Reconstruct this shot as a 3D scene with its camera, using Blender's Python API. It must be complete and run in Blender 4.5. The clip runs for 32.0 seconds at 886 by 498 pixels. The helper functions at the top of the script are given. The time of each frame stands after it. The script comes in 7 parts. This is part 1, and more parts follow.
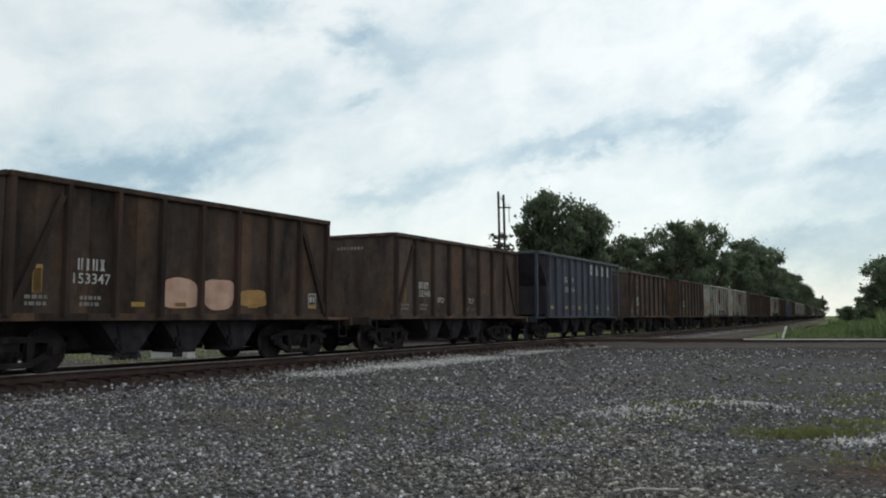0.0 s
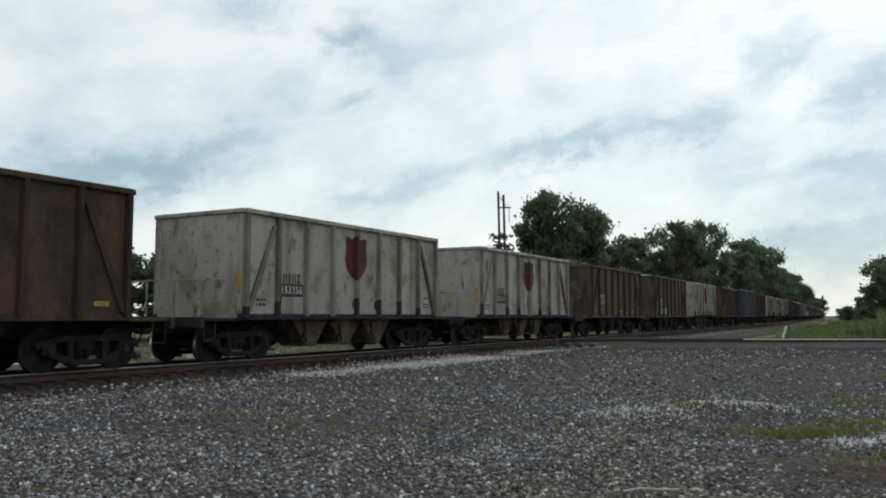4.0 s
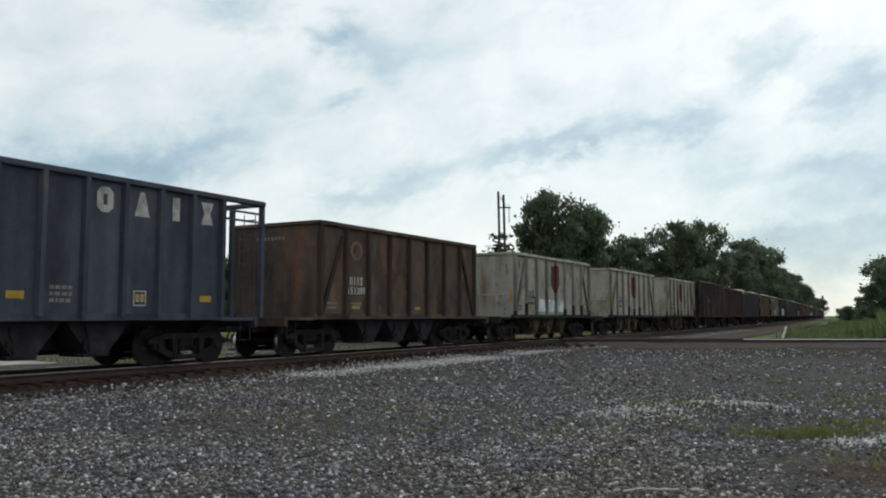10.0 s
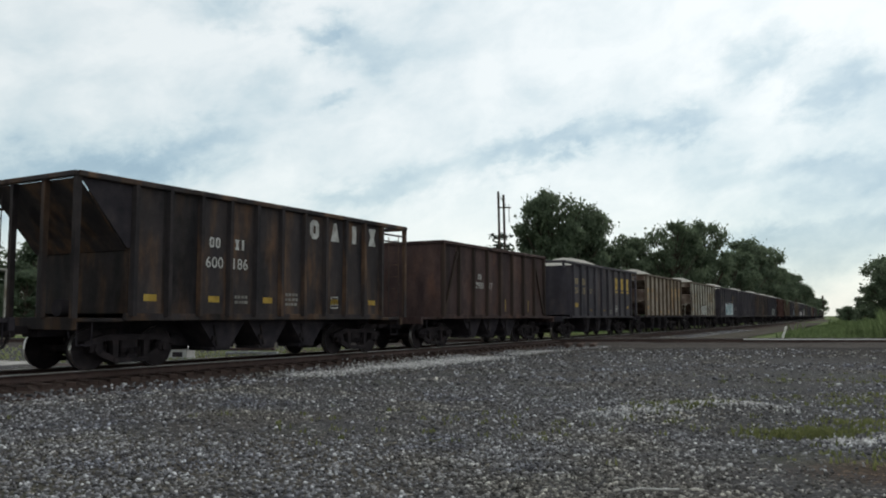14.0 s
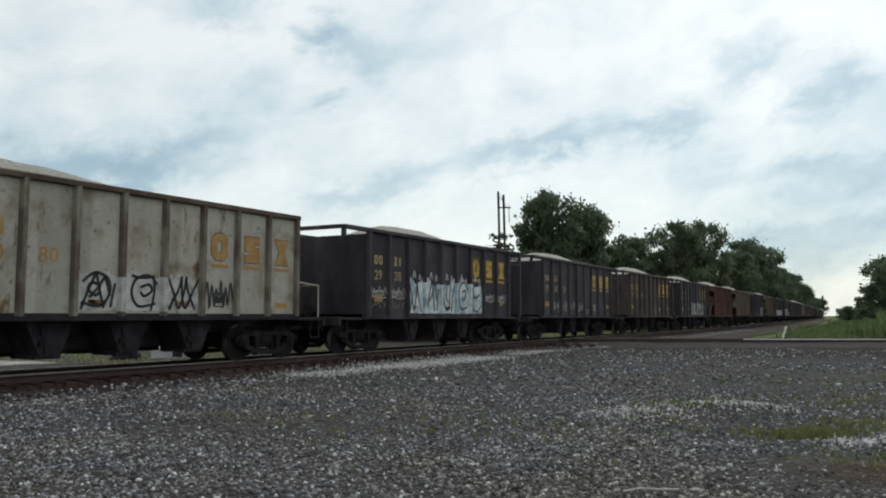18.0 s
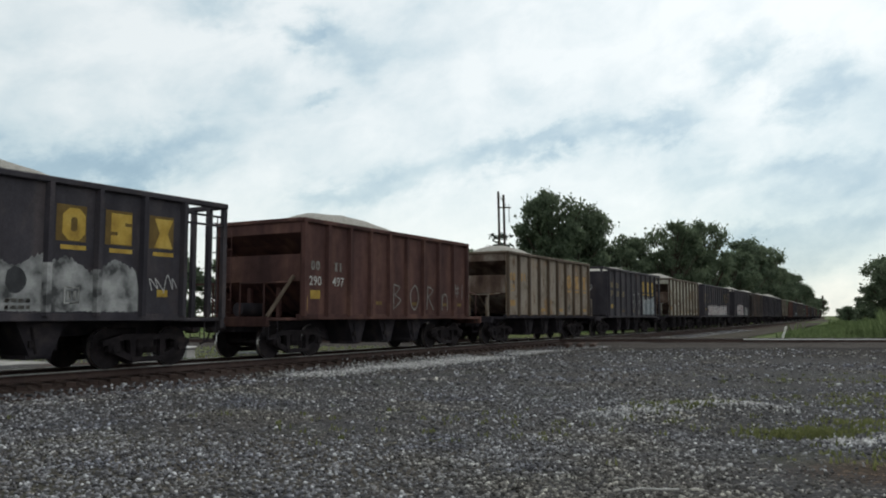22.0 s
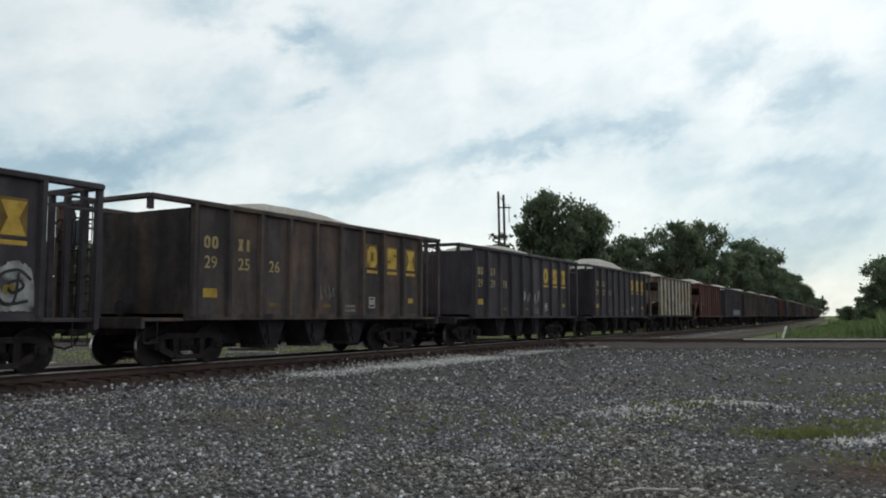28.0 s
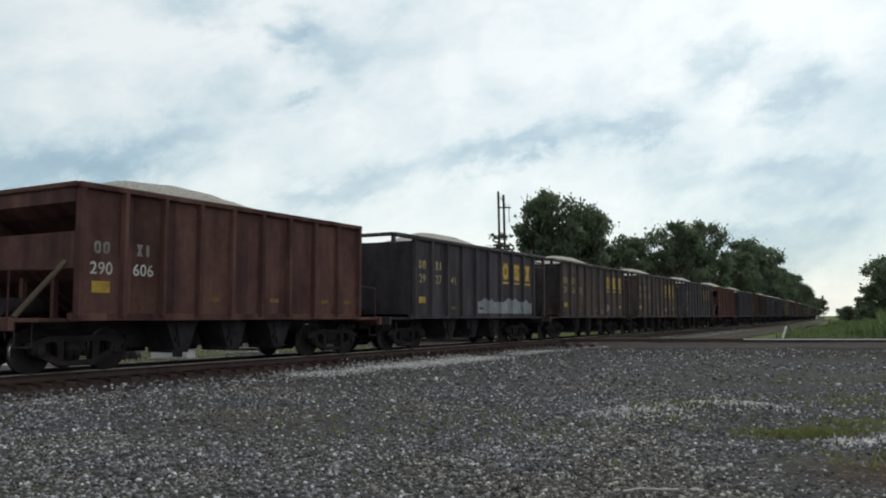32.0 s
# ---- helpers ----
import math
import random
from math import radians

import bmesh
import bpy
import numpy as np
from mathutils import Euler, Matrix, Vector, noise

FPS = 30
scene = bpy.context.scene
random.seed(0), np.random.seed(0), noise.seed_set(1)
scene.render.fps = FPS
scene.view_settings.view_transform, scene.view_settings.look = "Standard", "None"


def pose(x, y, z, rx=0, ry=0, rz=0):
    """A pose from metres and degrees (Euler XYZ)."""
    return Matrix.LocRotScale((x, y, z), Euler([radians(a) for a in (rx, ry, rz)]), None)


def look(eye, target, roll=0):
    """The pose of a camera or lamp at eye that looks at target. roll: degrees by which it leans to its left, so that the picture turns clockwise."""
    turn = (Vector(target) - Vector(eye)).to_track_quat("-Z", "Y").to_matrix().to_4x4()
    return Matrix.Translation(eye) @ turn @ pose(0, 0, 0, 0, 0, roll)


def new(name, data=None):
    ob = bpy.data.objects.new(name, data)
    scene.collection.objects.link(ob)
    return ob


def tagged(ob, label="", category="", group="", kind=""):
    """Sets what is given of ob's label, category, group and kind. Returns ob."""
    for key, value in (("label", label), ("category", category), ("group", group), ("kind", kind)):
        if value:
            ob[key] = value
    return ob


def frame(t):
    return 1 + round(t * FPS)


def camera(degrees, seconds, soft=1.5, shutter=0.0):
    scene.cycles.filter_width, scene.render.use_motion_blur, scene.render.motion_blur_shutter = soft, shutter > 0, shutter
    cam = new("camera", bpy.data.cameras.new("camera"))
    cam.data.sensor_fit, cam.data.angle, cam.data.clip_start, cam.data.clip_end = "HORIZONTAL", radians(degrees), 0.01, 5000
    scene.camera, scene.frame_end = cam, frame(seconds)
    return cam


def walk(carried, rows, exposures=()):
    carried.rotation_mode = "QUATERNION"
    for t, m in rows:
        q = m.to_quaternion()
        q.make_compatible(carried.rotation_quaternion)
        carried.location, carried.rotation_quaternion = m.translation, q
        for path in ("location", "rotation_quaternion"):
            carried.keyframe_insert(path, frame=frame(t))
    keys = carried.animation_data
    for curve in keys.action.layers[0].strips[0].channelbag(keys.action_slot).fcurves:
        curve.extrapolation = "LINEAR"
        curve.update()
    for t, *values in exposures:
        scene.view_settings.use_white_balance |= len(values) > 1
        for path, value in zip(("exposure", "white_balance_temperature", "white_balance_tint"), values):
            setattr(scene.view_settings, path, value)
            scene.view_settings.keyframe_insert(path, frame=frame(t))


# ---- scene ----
# ---- camera: a tripod beside the crossing, never moving ----
EYE_Z = 1.62
RAIL_TOP = 0.45
cam = camera(57.46, 32.0, soft=1.95)
EYE = pose(0, 0, EYE_Z, 94.72, 0, 0)
walk(cam, [(0.0, EYE), (32.0, EYE)], exposures=[(0.0, 0.14), (32.0, 0.14)])

# ---- daylight: thin bright overcast, the sun veiled ahead ----
SUN_EL, SUN_AZ = 44.0, 30.0
world = bpy.data.worlds.new("world")
scene.world = world
world.use_nodes = True
_nt = world.node_tree
_sky = _nt.nodes.new("ShaderNodeTexSky")
_sky.sky_type, _sky.sun_disc = "NISHITA", False
_sky.sun_elevation, _sky.sun_rotation = radians(SUN_EL), radians(SUN_AZ)
_nt.links.new(_sky.outputs[0], _nt.nodes["Background"].inputs[0])
_nt.nodes["Background"].inputs[1].default_value = 0.05
_sun = bpy.data.lights.new("sun", "SUN")
_sun.energy, _sun.angle, _sun.color = 2.5, radians(18), (1.0, 0.93, 0.86)
new("sun", _sun).matrix_world = look((300 * math.sin(radians(SUN_AZ)), 300 * math.cos(radians(SUN_AZ)), 300 * math.tan(radians(SUN_EL))), (0, 0, 0))

# ---- the main track's line: a long easy curve ----
SPEED = 15.0
K = 1.02                      # the plan's scale
AXIS_Y, HEAD_FAR, HEAD_BEND, BEND_LEN = 31.97 * K, 64.5, 4.0, 122.0 * K
S_MIN, S_MAX, S_STEP = -560.0, 1000.0, 0.5


def heading(s):
    return np.radians(HEAD_FAR - HEAD_BEND * np.exp(-np.maximum(s, -41.0) / BEND_LEN))


LINE_S = np.arange(S_MIN, S_MAX, S_STEP)
LINE_X = np.concatenate([[0], np.cumsum(np.cos(heading(LINE_S + S_STEP / 2))) * S_STEP])[:-1]
LINE_Y = np.concatenate([[0], np.cumsum(np.sin(heading(LINE_S + S_STEP / 2))) * S_STEP])[:-1]
_zero = int(-S_MIN / S_STEP)
LINE_X, LINE_Y = LINE_X - LINE_X[_zero], LINE_Y - LINE_Y[_zero] + AXIS_Y


def on_line(s, side=0.0):
    """A place on the main track, side metres to the left of its centre."""
    a = float(heading(np.float64(s)))
    return (float(np.interp(s, LINE_S, LINE_X)) - math.sin(a) * side, float(np.interp(s, LINE_S, LINE_Y)) + math.cos(a) * side)


CROSS_Y = 42.45               # centre of the track that crosses, which runs along x

# ---- materials ----


def nodes_of(name):
    m = bpy.data.materials.new(name)
    m.use_nodes = True
    return m, m.node_tree.nodes, m.node_tree.links, m.node_tree.nodes["Principled BSDF"]


def ramp(nodes, stops):
    r = nodes.new("ShaderNodeValToRGB")
    r.color_ramp.elements[0].position, r.color_ramp.elements[0].color = stops[0][0], (*stops[0][1], 1)
    r.color_ramp.elements[1].position, r.color_ramp.elements[1].color = stops[-1][0], (*stops[-1][1], 1)
    for p, c in stops[1:-1]:
        e = r.color_ramp.elements.new(p)
        e.color = (*c, 1)
    return r


def surf(name, stops, scale=3.0, stretch=(1, 1, 1), rough=0.8, metal=0.0, fine=40.0, bump=0.2, fine_mix=0.25, detail=6.0, island=0.0, each=0.0, grime=0.0, spec=0.3):
    """A worn surface: a ramp of colours over broad noise, fine grain on top, and relief. island, each: how far pieces and objects differ."""
    m, n, l, b = nodes_of(name)
    tc = n.new("ShaderNodeTexCoord")
    oi = n.new("ShaderNodeObjectInfo")
    mp = n.new("ShaderNodeMapping")
    mp.inputs["Scale"].default_value = stretch
    sh = n.new("ShaderNodeVectorMath")
    sh.operation = "MULTIPLY_ADD"
    sh.inputs[1].default_value = (7.0, 5.0, 3.0)
    cmb = n.new("ShaderNodeCombineXYZ")
    for i in range(3):
        l.new(oi.outputs["Random"], cmb.inputs[i])
    l.new(cmb.outputs[0], sh.inputs[0])
    l.new(tc.outputs["Object"], sh.inputs[2])
    l.new(sh.outputs[0], mp.inputs["Vector"])
    n1 = n.new("ShaderNodeTexNoise")
    n1.inputs["Scale"].default_value, n1.inputs["Detail"].default_value = scale, detail
    l.new(mp.outputs[0], n1.inputs["Vector"])
    n2 = n.new("ShaderNodeTexNoise")
    n2.inputs["Scale"].default_value, n2.inputs["Detail"].default_value = fine, 3.0
    l.new(sh.outputs[0], n2.inputs["Vector"])
    r = ramp(n, stops)
    value = n1.outputs["Fac"]
    for amount, source in ((island, "geo"), (each, "obj")):
        if amount:
            rnd = n.new("ShaderNodeNewGeometry").outputs["Random Per Island"] if source == "geo" else oi.outputs["Random"]
            ad = n.new("ShaderNodeMath")
            ad.operation = "MULTIPLY_ADD"
            ad.inputs[1].default_value = amount
            l.new(rnd, ad.inputs[0])
            sub = n.new("ShaderNodeMath")
            sub.operation = "SUBTRACT"
            sub.inputs[1].default_value = amount / 2
            l.new(value, sub.inputs[0])
            l.new(sub.outputs[0], ad.inputs[2])
            value = ad.outputs[0]
    l.new(value, r.inputs[0])
    mx = n.new("ShaderNodeMix")
    mx.data_type, mx.blend_type = "RGBA", "OVERLAY"
    mx.inputs["Factor"].default_value = fine_mix
    l.new(r.outputs[0], mx.inputs["A"])
    l.new(n2.outputs["Fac"], mx.inputs["B"])
    colour = mx.outputs["Result"]
    if grime:
        # uneven fading: from panel to panel, in broad clouds and in small blotches
        snap = n.new("ShaderNodeVectorMath")
        snap.operation = "SNAP"
        snap.inputs[1].default_value = (1.19, 20, 20)
        l.new(sh.outputs[0], snap.inputs[0])
        wn = n.new("ShaderNodeTexWhiteNoise")
        l.new(snap.outputs[0], wn.inputs["Vector"])
        fade = wn.outputs["Value"]
        for size, share in ((0.8, 2.2), (3.5, 1.7)):
            q = n.new("ShaderNodeTexNoise")
            q.inputs["Scale"].default_value, q.inputs["Detail"].default_value, q.inputs["Roughness"].default_value = size, 7, 0.65
            l.new(sh.outputs[0], q.inputs["Vector"])
            ad = n.new("ShaderNodeMath")
            ad.operation = "MULTIPLY_ADD"
            ad.inputs[1].default_value = share
            l.new(q.outputs["Fac"], ad.inputs[0])
            l.new(fade, ad.inputs[2])
            fade = ad.outputs[0]
        rg = n.new("ShaderNodeMapRange")
        rg.inputs["From Min"].default_value, rg.inputs["From Max"].default_value = 1.5, 3.4
        rg.inputs["To Min"].default_value, rg.inputs["To Max"].default_value = 1 - grime, 1 + grime
        l.new(fade, rg.inputs["Value"])
        ml = n.new("ShaderNodeVectorMath")
        ml.operation = "SCALE"
        l.new(colour, ml.inputs[0])
        l.new(rg.outputs[0], ml.inputs["Scale"])
        colour = ml.outputs[0]
    l.new(colour, b.inputs["Base Color"])
    b.inputs["Roughness"].default_value, b.inputs["Metallic"].default_value = rough, metal
    b.inputs["Specular IOR Level"].default_value = spec
    if bump:
        bp = n.new("ShaderNodeBump")
        bp.inputs["Strength"].default_value, bp.inputs["Distance"].default_value = bump, 0.02
        l.new(n2.outputs["Fac"], bp.inputs["Height"])
        l.new(bp.outputs[0], b.inputs["Normal"])
    return m


M = {}
_streak = (1.0, 1.0, 0.22)
M["brown"] = surf("old_brown_paint", [(0.30, (0.0270, 0.0204, 0.0172)), (0.46, (0.0476, 0.0350, 0.0288)), (0.58, (0.0665, 0.0420, 0.0300)), (0.75, (0.0930, 0.0520, 0.0330))], 1.6, _streak, 0.75, fine=25, grime=0.55, spec=0.15)
M["brown_dull"] = surf("sooty_brown_paint", [(0.30, (0.0412, 0.0323, 0.0290)), (0.5, (0.0689, 0.0525, 0.0450)), (0.62, (0.0917, 0.0604, 0.0450)), (0.75, (0.1285, 0.0681, 0.0450))], 1.5, _streak, 0.8, fine=25, grime=0.55, spec=0.15)
M["maroon"] = surf("dark_maroon_paint", [(0.30, (0.0308, 0.0207, 0.0215)), (0.55, (0.0549, 0.0340, 0.0317)), (0.75, (0.0731, 0.0435, 0.0374))], 1.6, _streak, 0.75, fine=25, grime=0.55, spec=0.15)
M["white"] = surf("weathered_white_paint", [(0.26, (0.12, 0.0869, 0.0577)), (0.38, (0.224, 0.2054, 0.1733)), (0.5, (0.28, 0.2686, 0.2387)), (0.8, (0.312, 0.3042, 0.2772))], 1.5, _streak, 0.65, fine=20, fine_mix=0.15, grime=0.22, spec=0.2)
M["navy"] = surf("faded_navy_paint", [(0.30, (0.0308, 0.0345, 0.0468)), (0.55, (0.0517, 0.0591, 0.0788)), (0.78, (0.0776, 0.0838, 0.1010))], 1.5, _streak, 0.6, fine=25, grime=0.4, spec=0.15)
M["umber"] = surf("rusting_umber_paint", [(0.30, (0.0205, 0.0185, 0.0208)), (0.50, (0.0353, 0.0290, 0.0291)), (0.60, (0.0708, 0.0442, 0.0312)), (0.75, (0.1156, 0.0686, 0.0416))], 1.8, _streak, 0.75, fine=25, grime=0.55, spec=0.15)
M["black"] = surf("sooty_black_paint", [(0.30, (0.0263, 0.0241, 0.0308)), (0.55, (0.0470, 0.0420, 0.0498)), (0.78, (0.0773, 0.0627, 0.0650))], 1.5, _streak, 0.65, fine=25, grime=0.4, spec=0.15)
M["black_rusty"] = surf("rust_flecked_black_paint", [(0.30, (0.0300, 0.0262, 0.0275)), (0.50, (0.0560, 0.0460, 0.0450)), (0.70, (0.0980, 0.0640, 0.0480))], 1.7, _streak, 0.7, fine=25, grime=0.55, spec=0.15)
M["tan"] = surf("rust_stained_tan_paint", [(0.26, (0.1143, 0.0713, 0.0453)), (0.36, (0.1905, 0.1455, 0.1083)), (0.48, (0.2363, 0.1950, 0.1573)), (0.75, (0.2630, 0.2270, 0.1916))], 1.4, (1, 1, 0.45), 0.7, fine=20, fine_mix=0.15, grime=0.25, spec=0.2)
M["cream"] = surf("weathered_cream_paint", [(0.22, (0.13, 0.09, 0.06)), (0.32, (0.27, 0.235, 0.185)), (0.44, (0.345, 0.325, 0.28)), (0.75, (0.385, 0.375, 0.335))], 1.5, (1, 1, 0.35), 0.7, fine=20, fine_mix=0.15, grime=0.2, spec=0.2)
M["cream_rusty"] = surf("rust_eaten_cream_paint", [(0.24, (0.16, 0.105, 0.07)), (0.32, (0.27, 0.235, 0.185)), (0.42, (0.325, 0.305, 0.26)), (0.75, (0.37, 0.355, 0.315))], 1.7, (1, 1, 0.5), 0.7, fine=20, fine_mix=0.15, grime=0.22, spec=0.2)
M["rust_red"] = surf("rust_red_paint", [(0.30, (0.0448, 0.0228, 0.0220)), (0.52, (0.0792, 0.0398, 0.0351)), (0.72, (0.1196, 0.0625, 0.0491))], 1.6, _streak, 0.75, fine=25, grime=0.5, spec=0.12)
M["rusty_stake"] = surf("rust_brown_stakes", [(0.28, (0.05, 0.034, 0.024)), (0.5, (0.085, 0.06, 0.043)), (0.75, (0.13, 0.10, 0.075))], 1.8, _streak, 0.8, fine=25)
# a darker body brown: the stakes' shadow side is put into the colour
M["shaded_stake"] = surf("shade_darkened_stakes", [(0.30, (0.0270, 0.0205, 0.0190)), (0.5, (0.0450, 0.0335, 0.0290)), (0.75, (0.0800, 0.0500, 0.0380))], 1.8, _streak, 0.85, fine=25, spec=0.08)
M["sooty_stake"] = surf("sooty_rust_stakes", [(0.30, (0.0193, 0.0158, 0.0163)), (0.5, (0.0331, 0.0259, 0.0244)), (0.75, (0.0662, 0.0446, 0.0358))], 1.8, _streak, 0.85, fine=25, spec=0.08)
# rust of the end sheets, with the shadow in the recess painted in
M["rusty_shaded_end"] = surf("rust_and_shade_end_sheet", [(0.30, (0.045, 0.028, 0.022)), (0.46, (0.085, 0.056, 0.044)), (0.58, (0.15, 0.115, 0.095)), (0.72, (0.26, 0.23, 0.195))], 1.5, (1, 1, 0.6), 0.8, fine=22, grime=0.3, spec=0.1)
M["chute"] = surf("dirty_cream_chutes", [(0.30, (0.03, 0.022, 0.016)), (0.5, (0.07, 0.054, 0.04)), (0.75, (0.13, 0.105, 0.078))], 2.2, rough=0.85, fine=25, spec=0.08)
M["white_stake"] = surf("grimy_white_stakes", [(0.30, (0.04, 0.0351, 0.0285)), (0.45, (0.12, 0.1092, 0.0938)), (0.6, (0.208, 0.1989, 0.1762)), (0.8, (0.248, 0.2379, 0.2137))], 1.2, (1, 1, 0.5), 0.7, fine=20)
M["cream_stake"] = surf("rust_edged_cream_stakes", [(0.32, (0.06, 0.042, 0.032)), (0.47, (0.11, 0.088, 0.070)), (0.58, (0.19, 0.17, 0.14)), (0.8, (0.27, 0.25, 0.215))], 2.2, (1, 1, 0.5), 0.75, fine=20)
M["logo_ground"] = surf("dirty_ochre_letter_ground", [(0.3, (0.10, 0.06, 0.018)), (0.55, (0.15, 0.095, 0.025)), (0.8, (0.20, 0.13, 0.04))], 3, rough=0.75, fine=30, bump=0.0)
M["running_gear"] = surf("greasy_cast_steel", [(0.3, (0.018, 0.0155, 0.0175)), (0.6, (0.031, 0.026, 0.028)), (0.8, (0.054, 0.041, 0.039))], 4, rough=0.85, fine=50, spec=0.04)
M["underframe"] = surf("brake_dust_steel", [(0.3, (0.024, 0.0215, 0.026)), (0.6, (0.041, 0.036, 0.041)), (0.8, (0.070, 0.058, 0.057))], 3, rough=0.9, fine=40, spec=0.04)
M["tread"] = surf("polished_wheel_tread", [(0.3, (0.50, 0.49, 0.48)), (0.7, (0.66, 0.65, 0.64))], 8, rough=0.4, metal=1.0, fine=60, bump=0.02)
M["load_dark"] = surf("dark_crushed_stone_load", [(0.35, (0.06, 0.055, 0.05)), (0.65, (0.13, 0.12, 0.11))], 14, rough=0.95, fine=60, bump=0.9)
M["load"] = surf("pale_crushed_limestone_load", [(0.35, (0.20, 0.19, 0.17)), (0.65, (0.36, 0.35, 0.32))], 14, rough=0.95, fine=60, bump=0.9)
M["yellow"] = surf("faded_yellow_plate", [(0.3, (0.24, 0.14, 0.02)), (0.55, (0.38, 0.25, 0.035)), (0.8, (0.46, 0.33, 0.08))], 3, rough=0.6, fine=30, bump=0.0)
M["logo_yellow"] = surf("dull_yellow_stencil_paint", [(0.3, (0.28, 0.17, 0.03)), (0.5, (0.45, 0.29, 0.05)), (0.75, (0.55, 0.38, 0.09))], 3, rough=0.7, fine=30, bump=0.0)
M["logo_ochre"] = surf("faded_ochre_stencil_paint", [(0.3, (0.2880, 0.1628, 0.0585)), (0.55, (0.3680, 0.2146, 0.0715)), (0.75, (0.4000, 0.2664, 0.1170))], 3, rough=0.7, fine=30, bump=0.0)
M["logo_brown"] = surf("rusted_brown_stencil_paint", [(0.3, (0.11, 0.06, 0.035)), (0.55, (0.16, 0.095, 0.055)), (0.75, (0.22, 0.14, 0.085))], 3, rough=0.75, fine=30, bump=0.0)
M["stencil"] = surf("chalky_white_stencil_paint", [(0.3, (0.25, 0.24, 0.22)), (0.5, (0.42, 0.41, 0.39)), (0.75, (0.55, 0.54, 0.52))], 4, rough=0.75, fine=30, bump=0.0)
M["stencil_dim"] = surf("dusty_grey_stencil_paint", [(0.3, (0.12, 0.11, 0.10)), (0.7, (0.24, 0.23, 0.21))], 4, rough=0.8, fine=30, bump=0.0)
M["stencil_sand"] = surf("faded_sand_stencil_paint", [(0.3, (0.20, 0.15, 0.07)), (0.5, (0.31, 0.24, 0.115)), (0.75, (0.38, 0.30, 0.15))], 4, rough=0.75, fine=30, bump=0.0)
M["stencil_black"] = surf("black_stencil_paint", [(0.3, (0.02, 0.02, 0.02)), (0.7, (0.06, 0.055, 0.05))], 4, rough=0.75, fine=30, bump=0.0)
M["shield"] = surf("faded_red_shield_paint", [(0.3, (0.0448, 0.0101, 0.0127)), (0.55, (0.0717, 0.0168, 0.0197)), (0.8, (0.0985, 0.0337, 0.0351))], 3, rough=0.7, fine=30, bump=0.0)
M["spray_pink"] = surf("salmon_spray_paint", [(0.3, (0.38, 0.22, 0.16)), (0.7, (0.55, 0.36, 0.28))], 2.5, rough=0.6, fine=30, bump=0.0)
M["spray_blue"] = surf("pale_blue_spray_paint", [(0.34, (0.20, 0.30, 0.36)), (0.46, (0.40, 0.49, 0.52)), (0.56, (0.60, 0.64, 0.64)), (0.7, (0.68, 0.70, 0.69))], 2.2, rough=0.6, fine=30, bump=0.0)
M["spray_white"] = surf("white_spray_paint", [(0.3, (0.34, 0.33, 0.33)), (0.7, (0.55, 0.54, 0.54))], 2.0, rough=0.6, fine=30, bump=0.0)
M["spray_grey"] = surf("silver_grey_spray_paint", [(0.3, (0.14, 0.16, 0.18)), (0.7, (0.27, 0.29, 0.31))], 2.0, rough=0.6, fine=30, bump=0.0)
M["spray_wash"] = surf("thin_grey_white_spray_wash", [(0.36, (0.05, 0.05, 0.052)), (0.46, (0.20, 0.20, 0.20)), (0.66, (0.38, 0.375, 0.37))], 2.4, rough=0.6, fine=30, bump=0.0, detail=3.0)
M["spray_rose"] = surf("dusty_rose_and_white_spray_paint", [(0.30, (0.03, 0.027, 0.03)), (0.35, (0.42, 0.40, 0.41)), (0.49, (0.52, 0.49, 0.49)), (0.56, (0.28, 0.17, 0.18)), (0.62, (0.54, 0.51, 0.51))], 2.6, rough=0.6, fine=30, bump=0.0, detail=2.0)
M["spray_dark"] = surf("black_spray_paint", [(0.3, (0.015, 0.015, 0.018)), (0.7, (0.05, 0.05, 0.055))], 3, rough=0.6, fine=30, bump=0.0)
M["spray_teal"] = surf("pale_teal_spray_paint", [(0.3, (0.12, 0.18, 0.18)), (0.7, (0.25, 0.33, 0.33))], 3, rough=0.6, fine=30, bump=0.0)
M["gravel"] = surf("grey_crushed_gravel", [(0.15, (0.043, 0.041, 0.044)), (0.40, (0.100, 0.098, 0.104)), (0.62, (0.175, 0.173, 0.183)), (0.80, (0.265, 0.267, 0.282)), (0.93, (0.58, 0.585, 0.60))], 9, rough=0.9, fine=60, bump=0.4, island=0.75)
M["gravel_pale"] = surf("fresh_white_limestone", [(0.2, (0.1690, 0.1651, 0.1651)), (0.55, (0.3380, 0.3341, 0.3328)), (0.85, (0.5850, 0.5811, 0.5785))], 9, rough=0.9, fine=60, bump=0.4, island=0.6)
M["tie"] = surf("weathered_timber_sleeper", [(0.3, (0.030, 0.019, 0.016)), (0.55, (0.054, 0.034, 0.028)), (0.8, (0.082, 0.054, 0.045))], 3, (1, 6, 6), 0.9, fine=40, bump=0.5, each=0.3)
M["rail"] = surf("rusty_rail_steel", [(0.3, (0.036, 0.022, 0.020)), (0.7, (0.066, 0.041, 0.035))], 4, rough=0.8, fine=60)
M["rail_head"] = surf("polished_rail_head", [(0.3, (0.20, 0.185, 0.175)), (0.7, (0.32, 0.30, 0.29))], 5, rough=0.34, metal=1.0, fine=60, bump=0.03)
M["rail_head_dull"] = surf("dull_rail_head", [(0.3, (0.05, 0.042, 0.038)), (0.7, (0.10, 0.085, 0.076))], 5, rough=0.6, metal=0.5, fine=60, bump=0.03)
